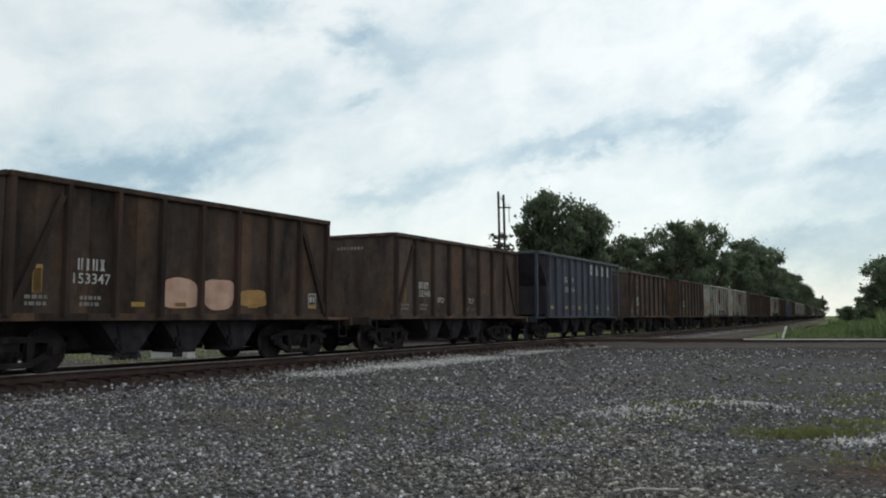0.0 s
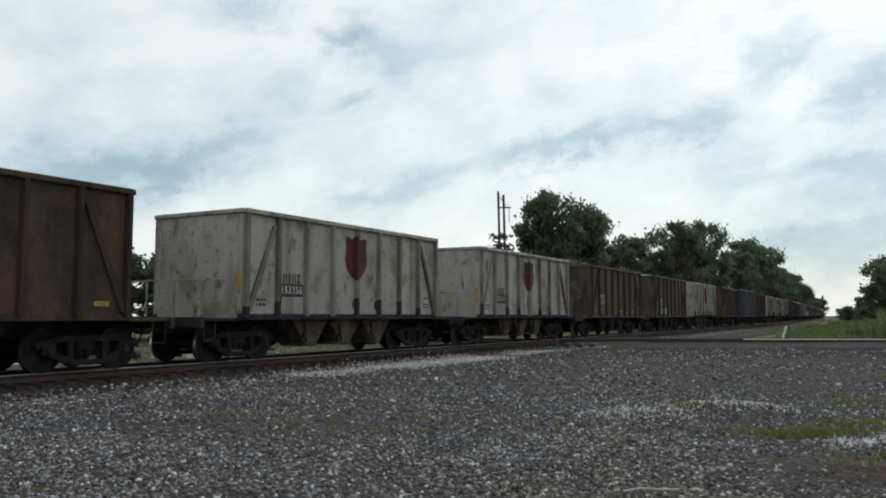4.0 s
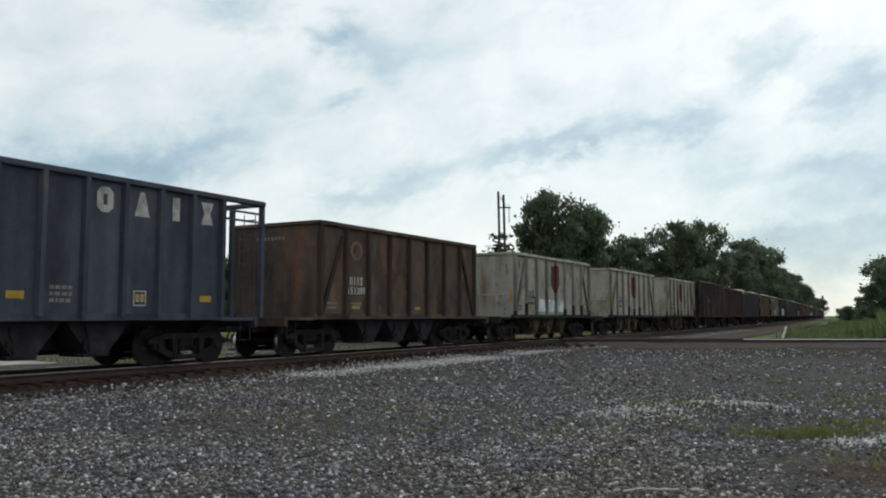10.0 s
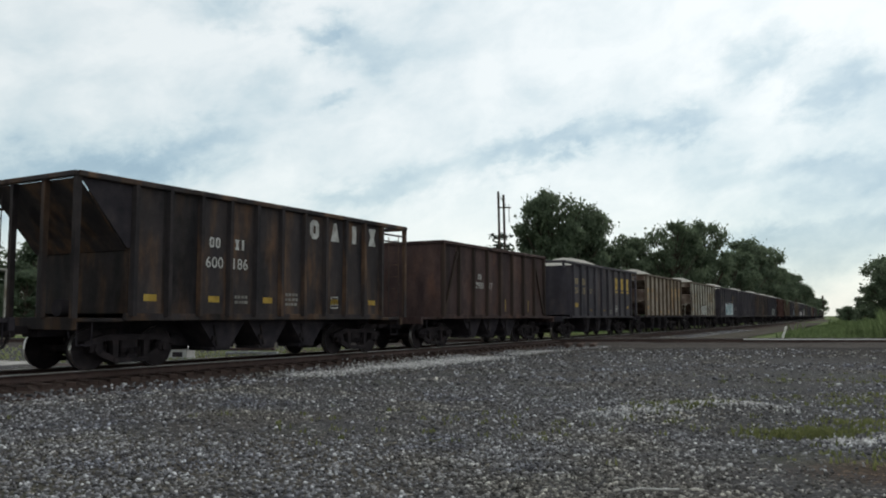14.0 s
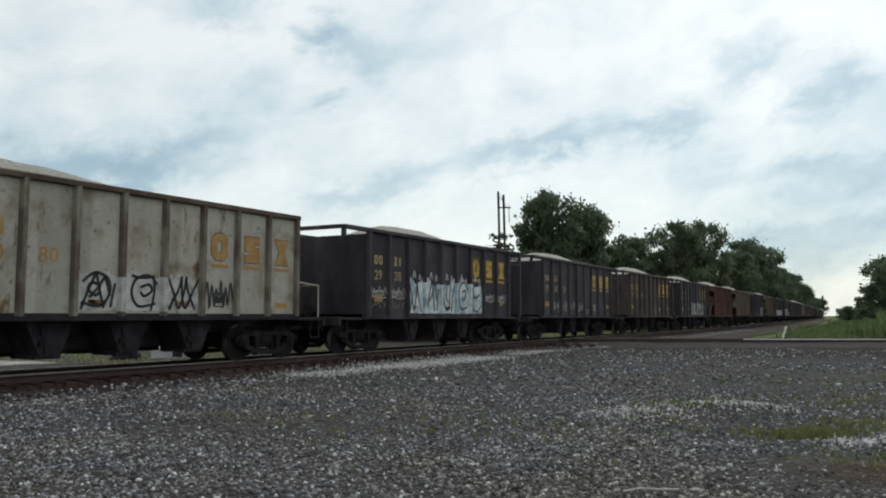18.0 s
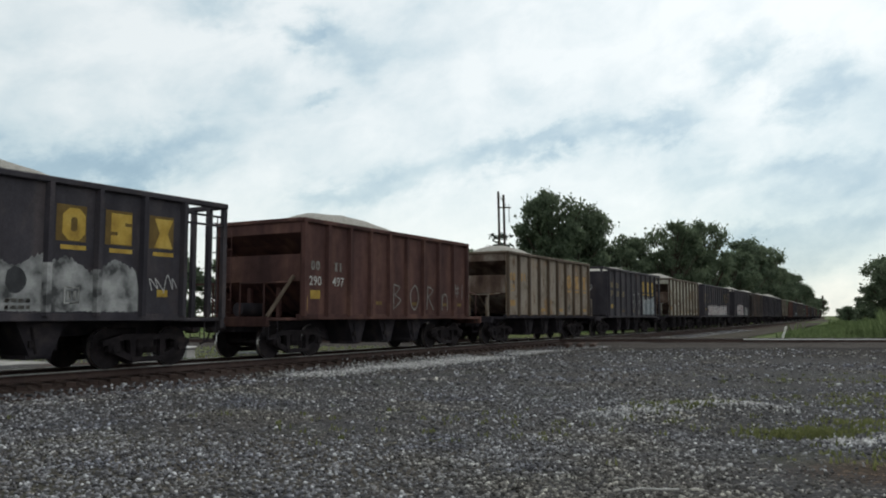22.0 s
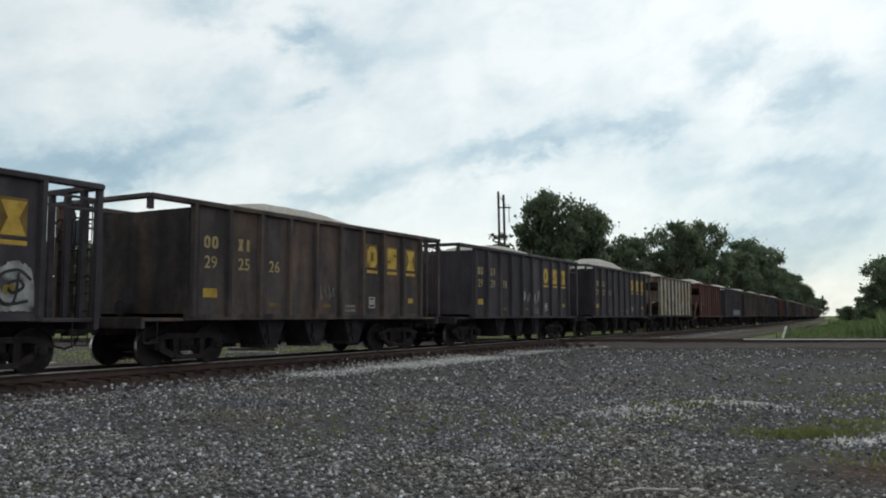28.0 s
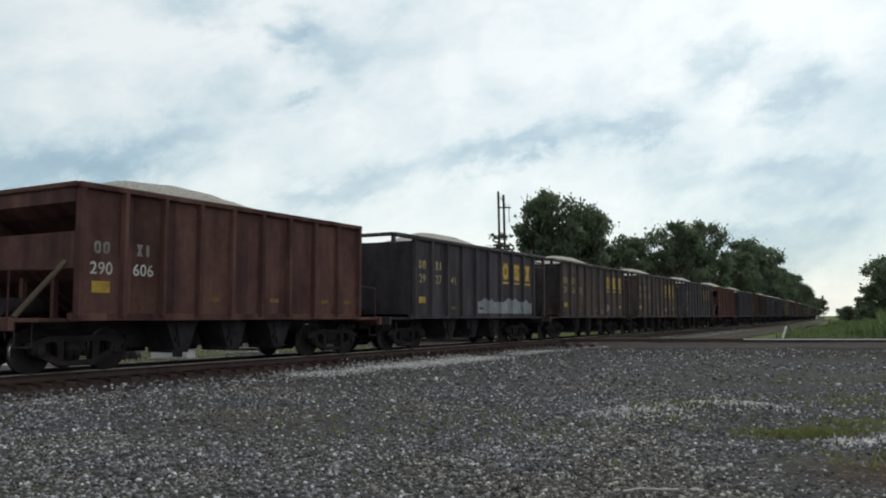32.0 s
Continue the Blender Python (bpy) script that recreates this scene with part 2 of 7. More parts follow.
M["bed_brown"] = surf("rust_brown_ballast", [(0.3, (0.030, 0.020, 0.017)), (0.55, (0.056, 0.039, 0.034)), (0.75, (0.090, 0.070, 0.062))], 6, rough=0.95, fine=30, bump=0.9, fine_mix=0.5, spec=0.08)
M["road_pale"] = surf("pale_dusty_road", [(0.3, (0.19, 0.185, 0.17)), (0.55, (0.27, 0.265, 0.25)), (0.75, (0.34, 0.335, 0.32))], 2, rough=0.95, fine=30, bump=0.5, fine_mix=0.3, spec=0.1)
M["bed_dark"] = surf("oily_dark_ballast", [(0.3, (0.017, 0.014, 0.0125)), (0.55, (0.032, 0.026, 0.0225)), (0.75, (0.056, 0.048, 0.042))], 5, rough=0.95, fine=30, bump=0.8, fine_mix=0.4)
M["bark"] = surf("grey_brown_bark", [(0.3, (0.04, 0.032, 0.025)), (0.7, (0.10, 0.08, 0.06))], 6, (1, 1, 0.3), 0.95, fine=20, bump=0.8)
M["pole_wood"] = surf("creosoted_pole_wood", [(0.3, (0.03, 0.024, 0.02)), (0.7, (0.07, 0.055, 0.045))], 4, (3, 3, 0.3), 0.9, fine=30, bump=0.4)
M["post_white"] = surf("white_painted_post", [(0.3, (0.5, 0.49, 0.47)), (0.7, (0.75, 0.74, 0.72))], 6, rough=0.6, fine=30)
M["box_white"] = surf("pale_grey_painted_steel", [(0.3, (0.38, 0.38, 0.38)), (0.7, (0.55, 0.55, 0.54))], 3, rough=0.5, fine=30)
M["grey_steel"] = surf("galvanised_steel", [(0.3, (0.2, 0.21, 0.22)), (0.7, (0.34, 0.35, 0.36))], 6, rough=0.5, metal=0.7, fine=50)


def eaten(m, z0, z1):
    """Rust that has eaten through the paint in ragged patches, thickest between two heights of the side."""
    n, l = m.node_tree.nodes, m.node_tree.links
    b = n["Principled BSDF"]
    base = b.inputs["Base Color"].links[0].from_socket
    tc = n.new("ShaderNodeTexCoord")
    sp = n.new("ShaderNodeSeparateXYZ")
    l.new(tc.outputs["Object"], sp.inputs[0])
    band = n.new("ShaderNodeMapRange")
    band.interpolation_type = "SMOOTHSTEP"
    band.inputs["From Min"].default_value, band.inputs["From Max"].default_value = z1 + 0.25, z1 - 0.15
    band.inputs["To Min"].default_value, band.inputs["To Max"].default_value = -0.16, 0.075
    l.new(sp.outputs[2], band.inputs["Value"])
    q = n.new("ShaderNodeTexNoise")
    q.inputs["Scale"].default_value, q.inputs["Detail"].default_value, q.inputs["Roughness"].default_value = 3.4, 10, 0.74
    l.new(tc.outputs["Object"], q.inputs["Vector"])
    ad = n.new("ShaderNodeMath")
    l.new(q.outputs["Fac"], ad.inputs[0])
    l.new(band.outputs[0], ad.inputs[1])
    k = ramp(n, [(0.575, (0, 0, 0)), (0.64, (1, 1, 1))])
    l.new(ad.outputs[0], k.inputs[0])
    rust = ramp(n, [(0.35, (0.035, 0.02, 0.014)), (0.5, (0.075, 0.038, 0.022)), (0.65, (0.13, 0.07, 0.04))])
    q2 = n.new("ShaderNodeTexNoise")
    q2.inputs["Scale"].default_value, q2.inputs["Detail"].default_value = 7, 6
    l.new(tc.outputs["Object"], q2.inputs["Vector"])
    l.new(q2.outputs["Fac"], rust.inputs[0])
    mx = n.new("ShaderNodeMix")
    mx.data_type = "RGBA"
    l.new(k.outputs[0], mx.inputs["Factor"])
    l.new(base, mx.inputs["A"])
    l.new(rust.outputs[0], mx.inputs["B"])
    l.new(mx.outputs["Result"], b.inputs["Base Color"])


def blotched(m, tint, scale, lo, hi, stretch=(1, 1, 1), detail=7.0, rough=0.6):
    """Multiplies the paint by a tint in ragged patches: old stains, another kind of stone."""
    n, l = m.node_tree.nodes, m.node_tree.links
    b = n["Principled BSDF"]
    base = b.inputs["Base Color"].links[0].from_socket
    tc, oi = n.new("ShaderNodeTexCoord"), n.new("ShaderNodeObjectInfo")
    sh = n.new("ShaderNodeVectorMath")
    sh.operation = "MULTIPLY_ADD"
    sh.inputs[1].default_value = (11.0 + scale, 9.0, 6.0)
    l.new(oi.outputs["Random"], sh.inputs[0])
    l.new(tc.outputs["Object"], sh.inputs[2])
    mp = n.new("ShaderNodeMapping")
    mp.inputs["Scale"].default_value = stretch
    l.new(sh.outputs[0], mp.inputs["Vector"])
    q = n.new("ShaderNodeTexNoise")
    q.inputs["Scale"].default_value, q.inputs["Detail"].default_value, q.inputs["Roughness"].default_value = scale, detail, rough
    l.new(mp.outputs[0], q.inputs["Vector"])
    k = ramp(n, [(lo, (0, 0, 0)), (hi, (1, 1, 1))])
    l.new(q.outputs["Fac"], k.inputs[0])
    mx = n.new("ShaderNodeMix")
    mx.data_type, mx.blend_type = "RGBA", "MULTIPLY"
    l.new(k.outputs[0], mx.inputs["Factor"])
    l.new(base, mx.inputs["A"])
    mx.inputs["B"].default_value = (*tint, 1)
    l.new(mx.outputs["Result"], b.inputs["Base Color"])


for _k in ("white", "cream", "cream_rusty", "tan"):
    blotched(M[_k], (0.62, 0.58, 0.50), 1.1, 0.52, 0.66)
    blotched(M[_k], (0.42, 0.30, 0.20), 2.6, 0.60, 0.68, (1, 1, 0.35))
    blotched(M[_k], (0.45, 0.42, 0.36), 6.0, 0.62, 0.68)
blotched(M["tan"], (0.95, 0.70, 0.44), 1.0, 0.54, 0.64, (1, 1, 0.8))
blotched(M["tan"], (0.45, 0.31, 0.22), 2.2, 0.59, 0.68, (1, 1, 0.5))
for _k in ("brown", "brown_dull", "maroon", "umber"):
    blotched(M[_k], (1.32, 1.16, 1.0), 1.3, 0.54, 0.68, (1, 1, 0.5))
    blotched(M[_k], (0.55, 0.55, 0.6), 1.6, 0.53, 0.66, (1, 1, 0.4))
for _k in ("black", "navy", "black_rusty"):
    blotched(M[_k], (1.45, 1.3, 1.15), 1.2, 0.55, 0.70, (1, 1, 0.5))
blotched(M["gravel"], (1.05, 1.0, 0.86), 0.33, 0.48, 0.62)
blotched(M["gravel"], (0.78, 0.80, 0.88), 0.6, 0.52, 0.64)
eaten(M["cream_rusty"], 1.3, 2.5)


def leaf_mat(name, dark, mid, light, island=0.55):
    m = surf(name, [(0.1, dark), (0.5, mid), (0.95, light)], 0.6, rough=0.85, fine=8, bump=0.0, island=island, spec=0.08)
    b = m.node_tree.nodes["Principled BSDF"]
    tr = m.node_tree.nodes.new("ShaderNodeBsdfTranslucent")
    mix = m.node_tree.nodes.new("ShaderNodeMixShader")
    mix.inputs[0].default_value = 0.5
    src = b.inputs["Base Color"].links[0].from_socket
    m.node_tree.links.new(src, tr.inputs[0])
    m.node_tree.links.new(b.outputs[0], mix.inputs[1])
    m.node_tree.links.new(tr.outputs[0], mix.inputs[2])
    m.node_tree.links.new(mix.outputs[0], m.node_tree.nodes["Material Output"].inputs[0])
    return m


M["leaf"] = leaf_mat("deciduous_leaves", (0.07, 0.092, 0.064), (0.12, 0.155, 0.10), (0.18, 0.22, 0.14))
M["leaf_deep"] = leaf_mat("deep_green_leaves", (0.06, 0.08, 0.057), (0.105, 0.138, 0.092), (0.16, 0.195, 0.125))
M["needle"] = leaf_mat("dark_conifer_needles", (0.02, 0.028, 0.022), (0.035, 0.05, 0.038), (0.055, 0.075, 0.05))
M["weed"] = leaf_mat("tall_green_weeds", (0.06, 0.085, 0.036), (0.11, 0.15, 0.065), (0.17, 0.215, 0.10))
# the open sunlight behind the train is put into this grass's pale colour
M["lawn"] = leaf_mat("sunlit_mown_grass", (0.14, 0.165, 0.075), (0.20, 0.225, 0.11), (0.27, 0.29, 0.15))
M["moss_weed"] = leaf_mat("low_yellow_green_weeds", (0.0810, 0.0936, 0.0384), (0.1350, 0.1495, 0.0600), (0.2160, 0.2210, 0.0960))


def ground_mat():
    m, n, l, b = nodes_of("dirt_grass_and_gravel_ground")
    tc = n.new("ShaderNodeTexCoord")
    big = n.new("ShaderNodeTexNoise")
    big.inputs["Scale"].default_value, big.inputs["Detail"].default_value = 0.12, 5
    small = n.new("ShaderNodeTexNoise")
    small.inputs["Scale"].default_value, small.inputs["Detail"].default_value = 2.5, 8
    l.new(tc.outputs["Object"], big.inputs["Vector"])
    l.new(tc.outputs["Object"], small.inputs["Vector"])
    g = ramp(n, [(0.3, (0.035, 0.05, 0.016)), (0.5, (0.075, 0.11, 0.034)), (0.7, (0.13, 0.16, 0.06))])
    d = ramp(n, [(0.3, (0.09, 0.075, 0.055)), (0.7, (0.17, 0.15, 0.12))])
    l.new(small.outputs["Fac"], g.inputs[0])
    l.new(small.outputs["Fac"], d.inputs[0])
    k = ramp(n, [(0.56, (0, 0, 0)), (0.7, (1, 1, 1))])
    l.new(big.outputs["Fac"], k.inputs[0])
    mx = n.new("ShaderNodeMix")
    mx.data_type = "RGBA"
    l.new(k.outputs[0], mx.inputs["Factor"])
    l.new(g.outputs[0], mx.inputs["A"])
    l.new(d.outputs[0], mx.inputs["B"])
    l.new(mx.outputs["Result"], b.inputs["Base Color"])
    b.inputs["Roughness"].default_value = 0.95
    b.inputs["Specular IOR Level"].default_value = 0.08
    bp = n.new("ShaderNodeBump")
    bp.inputs["Strength"].default_value, bp.inputs["Distance"].default_value = 0.8, 0.1
    l.new(small.outputs["Fac"], bp.inputs["Height"])
    l.new(bp.outputs[0], b.inputs["Normal"])
    return m


def yard_mat():
    """Trodden gravel: stones in grey dirt, with browner and greener stretches."""
    m, n, l, b = nodes_of("trodden_gravel")
    tc = n.new("ShaderNodeTexCoord")
    vo = n.new("ShaderNodeTexVoronoi")
    vo.inputs["Scale"].default_value = 17.0
    big = n.new("ShaderNodeTexNoise")
    big.inputs["Scale"].default_value, big.inputs["Detail"].default_value = 0.35, 5
    fin = n.new("ShaderNodeTexNoise")
    fin.inputs["Scale"].default_value, fin.inputs["Detail"].default_value = 30, 4
    for t in (vo, big, fin):
        l.new(tc.outputs["Object"], t.inputs["Vector"])
    cell = ramp(n, [(0.1, (0.030, 0.029, 0.030)), (0.5, (0.066, 0.065, 0.068)), (0.85, (0.120, 0.118, 0.122)), (1.0, (0.34, 0.335, 0.33))])
    sep = n.new("ShaderNodeSeparateColor")
    l.new(vo.outputs["Color"], sep.inputs[0])
    l.new(sep.outputs[0], cell.inputs[0])
    dirt = ramp(n, [(0.3, (0.050, 0.044, 0.038)), (0.42, (0.048, 0.044, 0.041)), (0.54, (0.040, 0.040, 0.043)), (0.68, (0.046, 0.048, 0.038))])
    l.new(big.outputs["Fac"], dirt.inputs[0])
    k = ramp(n, [(0.36, (0, 0, 0)), (0.54, (1, 1, 1))])
    l.new(fin.outputs["Fac"], k.inputs[0])
    mx = n.new("ShaderNodeMix")
    mx.data_type = "RGBA"
    l.new(k.outputs[0], mx.inputs["Factor"])
    l.new(cell.outputs[0], mx.inputs["A"])
    l.new(dirt.outputs[0], mx.inputs["B"])
    # black cinders trodden out from the crossing track, and bare brown earth in one corner
    colour = mx.outputs["Result"]
    for (cx, cy), (rx, ry), tint in (((26.0, 40.0), (30.0, 13.0), (0.48, 0.44, 0.42)), ((5.2, 8.1), (1.9, 1.0), (0.95, 0.68, 0.48)), ((-3.0, 9.0), (5.0, 2.4), (1.08, 1.0, 0.84))):
        d = n.new("ShaderNodeVectorMath")
        d.inputs[1].default_value = (-cx, -cy, 0)
        l.new(tc.outputs["Object"], d.inputs[0])
        e = n.new("ShaderNodeVectorMath")
        e.operation = "MULTIPLY"
        e.inputs[1].default_value = (1 / rx, 1 / ry, 0)
        l.new(d.outputs[0], e.inputs[0])
        f = n.new("ShaderNodeVectorMath")
        f.operation = "LENGTH"
        l.new(e.outputs[0], f.inputs[0])
        w = n.new("ShaderNodeMath")
        w.operation = "MULTIPLY_ADD"
        w.inputs[1].default_value = 1.6
        l.new(fin.outputs["Fac"], w.inputs[0])
        l.new(f.outputs["Value"], w.inputs[2])
        g = ramp(n, [(0.75, (1, 1, 1)), (1.0, (0, 0, 0))])
        hf = n.new("ShaderNodeMath")
        hf.operation = "MULTIPLY"
        hf.inputs[1].default_value = 0.55
        l.new(w.outputs[0], hf.inputs[0])
        l.new(hf.outputs[0], g.inputs[0])
        t = n.new("ShaderNodeMix")
        t.data_type, t.blend_type = "RGBA", "MULTIPLY"
        l.new(g.outputs[0], t.inputs["Factor"])
        l.new(colour, t.inputs["A"])
        t.inputs["B"].default_value = (*tint, 1)
        colour = t.outputs["Result"]
    l.new(colour, b.inputs["Base Color"])
    b.inputs["Roughness"].default_value = 0.95
    b.inputs["Specular IOR Level"].default_value = 0.08
    bp = n.new("ShaderNodeBump")
    bp.inputs["Strength"].default_value, bp.inputs["Distance"].default_value = 1.0, 0.04
    l.new(vo.outputs["Distance"], bp.inputs["Height"])
    bp.invert = True
    l.new(bp.outputs[0], b.inputs["Normal"])
    return m


M["cinder"] = surf("dark_cinder_lane", [(0.3, (0.034, 0.0297, 0.0237)), (0.5, (0.0544, 0.0488, 0.0397)), (0.7, (0.0748, 0.068, 0.0544))], 0.7, rough=0.95, fine=12, bump=0.6, fine_mix=0.4)
M["cinder"].node_tree.nodes["Principled BSDF"].inputs["Specular IOR Level"].default_value = 0.05
M["gravel"].node_tree.nodes["Principled BSDF"].inputs["Specular IOR Level"].default_value = 0.15
M["ground"] = ground_mat()
M["yard"] = yard_mat()


def sky_mat():
    """Cloud veil: glowing cloud added over the sky behind it, thinner in streaks where the blue comes through."""
    m = bpy.data.materials.new("cloud_veil")
    m.use_nodes = True
    n, l = m.node_tree.nodes, m.node_tree.links
    n.remove(n["Principled BSDF"])
    tc = n.new("ShaderNodeTexCoord")
    sep = n.new("ShaderNodeSeparateXYZ")
    nrm = n.new("ShaderNodeVectorMath")
    nrm.operation = "NORMALIZE"
    l.new(tc.outputs["Object"], nrm.inputs[0])
    l.new(nrm.outputs[0], sep.inputs[0])

    def math_(op, a, b=None, c=None):
        q = n.new("ShaderNodeMath")
        q.operation = op
        for i, v in enumerate((a, b, c)):
            if v is None:
                continue
            if isinstance(v, (int, float)):
                q.inputs[i].default_value = v
            else:
                l.new(v, q.inputs[i])
        return q.outputs[0]

    x, y, z = sep.outputs
    az = math_("ARCTAN2", x, y)
    el = math_("ARCSINE", z)
    # broken cloud at three sizes, drawn out along slanting bands
    uv = n.new("ShaderNodeCombineXYZ")
    l.new(math_("ADD", math_("MULTIPLY", az, 0.95), math_("MULTIPLY", el, 0.25)), uv.inputs[0])
    l.new(math_("MULTIPLY", math_("ADD", math_("MULTIPLY", az, -0.28), el), 1.45), uv.inputs[1])

    def cloud(scale, detail, rough, warp, off):
        q = n.new("ShaderNodeTexNoise")
        q.inputs["Scale"].default_value, q.inputs["Detail"].default_value, q.inputs["Roughness"].default_value = scale, detail, rough
        q.inputs["Distortion"].default_value = warp
        sh = n.new("ShaderNodeVectorMath")
        sh.inputs[1].default_value = off
        l.new(uv.outputs[0], sh.inputs[0])
        l.new(sh.outputs[0], q.inputs["Vector"])
        return math_("SUBTRACT", q.outputs["Fac"], 0.5)

    wob = math_("MULTIPLY", cloud(15, 6, 0.62, 0.2, (3.1, 0.4, 0)), 0.14)
    wob_up = math_("MULTIPLY", cloud(17, 6, 0.62, 0.2, (8.4, 3.7, 0)), 0.09)
    thin = math_("ADD", math_("MULTIPLY", cloud(3.4, 5, 0.5, 0.2, (0.7, 2.2, 0)), 0.7), math_("MULTIPLY", cloud(11.0, 7, 0.6, 0.25, (5.2, 1.3, 0)), 0.75))
    # the larger streaks: azimuth, elevation, half-length, half-width, slope, depth
    for a0, e0, hl, hw, sl, dep in SKY_STREAKS:
        da, de = math_("SUBTRACT", math_("ADD", az, wob), radians(a0)), math_("SUBTRACT", math_("ADD", el, wob_up), radians(e0))
        c, s = math.cos(radians(sl)), math.sin(radians(sl))
        p = math_("DIVIDE", math_("ADD", math_("MULTIPLY", da, c), math_("MULTIPLY", de, s)), radians(hl))
        q = math_("DIVIDE", math_("SUBTRACT", math_("MULTIPLY", de, c), math_("MULTIPLY", da, s)), radians(hw))
        r2 = math_("ADD", math_("MULTIPLY", p, p), math_("MULTIPLY", q, q))
        thin = math_("MULTIPLY_ADD", math_("POWER", 2.718, math_("MULTIPLY", r2, -1.0)), dep, thin)
    col = ramp(n, [(0.0, (1.06, 1.11, 1.08)), (0.16, (0.905, 0.99, 0.98)), (0.34, (0.72, 0.85, 0.87)), (0.60, (0.46, 0.62, 0.70)), (1.0, (0.23, 0.375, 0.49))])
    l.new(math_("MULTIPLY_ADD", thin, 0.9, 0.07), col.inputs[0])
    # brighter towards the veiled sun, duller away from it
    sd = (math.sin(radians(SUN_AZ)) * math.cos(radians(SUN_EL)), math.cos(radians(SUN_AZ)) * math.cos(radians(SUN_EL)), math.sin(radians(SUN_EL)))
    dot = n.new("ShaderNodeVectorMath")
    dot.operation = "DOT_PRODUCT"
    l.new(nrm.outputs[0], dot.inputs[0])
    dot.inputs[1].default_value = sd
    near = math_("MAXIMUM", dot.outputs["Value"], 0.0)
    glow = math_("ADD", math_("MULTIPLY_ADD", near, 0.03, 0.62), math_("MULTIPLY", math_("POWER", near, 10.0), 0.12))
    em = n.new("ShaderNodeEmission")
    l.new(col.outputs[0], em.inputs[0])
    l.new(math_("MULTIPLY", glow, SKY_GAIN), em.inputs[1])
    tr = n.new("ShaderNodeBsdfTransparent")
    tr.inputs[0].default_value = (0.42, 0.42, 0.42, 1)
    add = n.new("ShaderNodeAddShader")
    l.new(em.outputs[0], add.inputs[0])
    l.new(tr.outputs[0], add.inputs[1])
    l.new(add.outputs[0], n["Material Output"].inputs[0])
    return m


SKY_GAIN = 1.0
SKY_STREAKS = [(-6.94, 19.44, 2.2, 0.92, 5, 0.45), (-3.59, 18.14, 2.86, 1.75, -25, 0.32), (-1.6, 18.66, 3.97, 2.76, 0, 0.13), (-10.22, 15.43, 2.86, 1.47, 15, 0.2), (-6.35, 14.98, 1.67, 0.6, 8, 0.32), (-15.82, 10.95, 5.51, 1.84, 20, 0.4),
               (-19.54, 9.37, 3.09, 1.38, 15, 0.27), (-23.73, 9.25, 4.85, 2.07, 10, 0.32), (-24.69, 14.82, 3.09, 2.76, 0, 0.14), (-28.39, 7.85, 6.61, 3.23, 5, 0.45), (-12.87, 20.41, 3.97, 1.01, 0, 0.31), (10.75, 12.44, 3.31, 1.01, 20, 0.52),
               (6, 11.13, 3.31, 1.2, 22, 0.4), (-0.2, 9.79, 4.85, 1.2, 22, 0.36), (-5.57, 8.24, 3.09, 1.01, 15, 0.29), (18.01, 13.03, 3.75, 1.2, 6, 0.5), (22.71, 16.21, 2.64, 1.11, 10, 0.41), (25.46, 16.83, 1.98, 1.29, 20, 0.31),
               (27.13, 14.13, 1.85, 1.57, -20, 0.47), (29.87, 15.14, 1.98, 1.47, 0, 0.38), (9.57, 15.28, 2.86, 1.29, 10, 0.2), (0.4, 13.9, 3.97, 1.84, 0, 0.16), (20.21, 9.59, 2.86, 1.29, 0, 0.18), (26.14, 9.54, 3.75, 0.92, 8, 0.22),
               (27.46, 5.56, 7.49, 1.01, 4, 0.27), (23.06, 18.06, 2.64, 0.92, 15, 0.2), (28.76, 8.15, 5.29, 2.3, 0, 0.16), (34.8, 13.54, 6.17, 2.76, 10, 0.27), (34.8, 7.68, 7.93, 2.76, 0, 0.27),
               (28.76, 3.72, 7.61, 2.2, 0, 0.42), (30.65, 9.05, 4.81, 1.2, 5, 0.2), (22, 4.48, 4.81, 1.2, 0, 0.15)]
M["sky"] = sky_mat()

# ---- building helpers ----


def box(bm, x0, x1, y0, y1, z0, z1, bevel=0.0):
    vs = [bm.verts.new((x, y, z)) for x in (x0, x1) for y in (y0, y1) for z in (z0, z1)]
    fs = [bm.faces.new([vs[i] for i in f]) for f in ((0, 1, 3, 2), (4, 6, 7, 5), (0, 4, 5, 1), (2, 3, 7, 6), (0, 2, 6, 4), (1, 5, 7, 3))]
    if bevel:
        bmesh.ops.bevel(bm, geom=list({e for f in fs for e in f.edges}), offset=bevel, segments=1, affect="EDGES", profile=0.5)


def prism(bm, outline, lo, hi, axis="y"):
    """An outline extruded along an axis: (x, z) pairs along y, (y, z) pairs along x, or (x, y) pairs along z."""
    def at(a, b, h):
        return {"y": (a, h, b), "x": (h, a, b), "z": (a, b, h)}[axis]
    low = [bm.verts.new(at(a, b, lo)) for a, b in outline]
    high = [bm.verts.new(at(a, b, hi)) for a, b in outline]
    k = len(outline)
    bm.faces.new(low)
    bm.faces.new(high[::-1])
    for i in range(k):
        bm.faces.new((low[i], high[i], high[(i + 1) % k], low[(i + 1) % k]))


def bar(bm, a, b, r, sides=6):
    """A round bar from a to b."""
    a, b = Vector(a), Vector(b)
    q = (b - a).to_track_quat("Z", "Y")
    rings = []
    for p in (a, b):
        rings.append([bm.verts.new(p + q @ Vector((r * math.cos(2 * math.pi * i / sides), r * math.sin(2 * math.pi * i / sides), 0))) for i in range(sides)])
    for i in range(sides):
        bm.faces.new((rings[0][i], rings[0][(i + 1) % sides], rings[1][(i + 1) % sides], rings[1][i]))
    bm.faces.new(rings[0][::-1])
    bm.faces.new(rings[1])


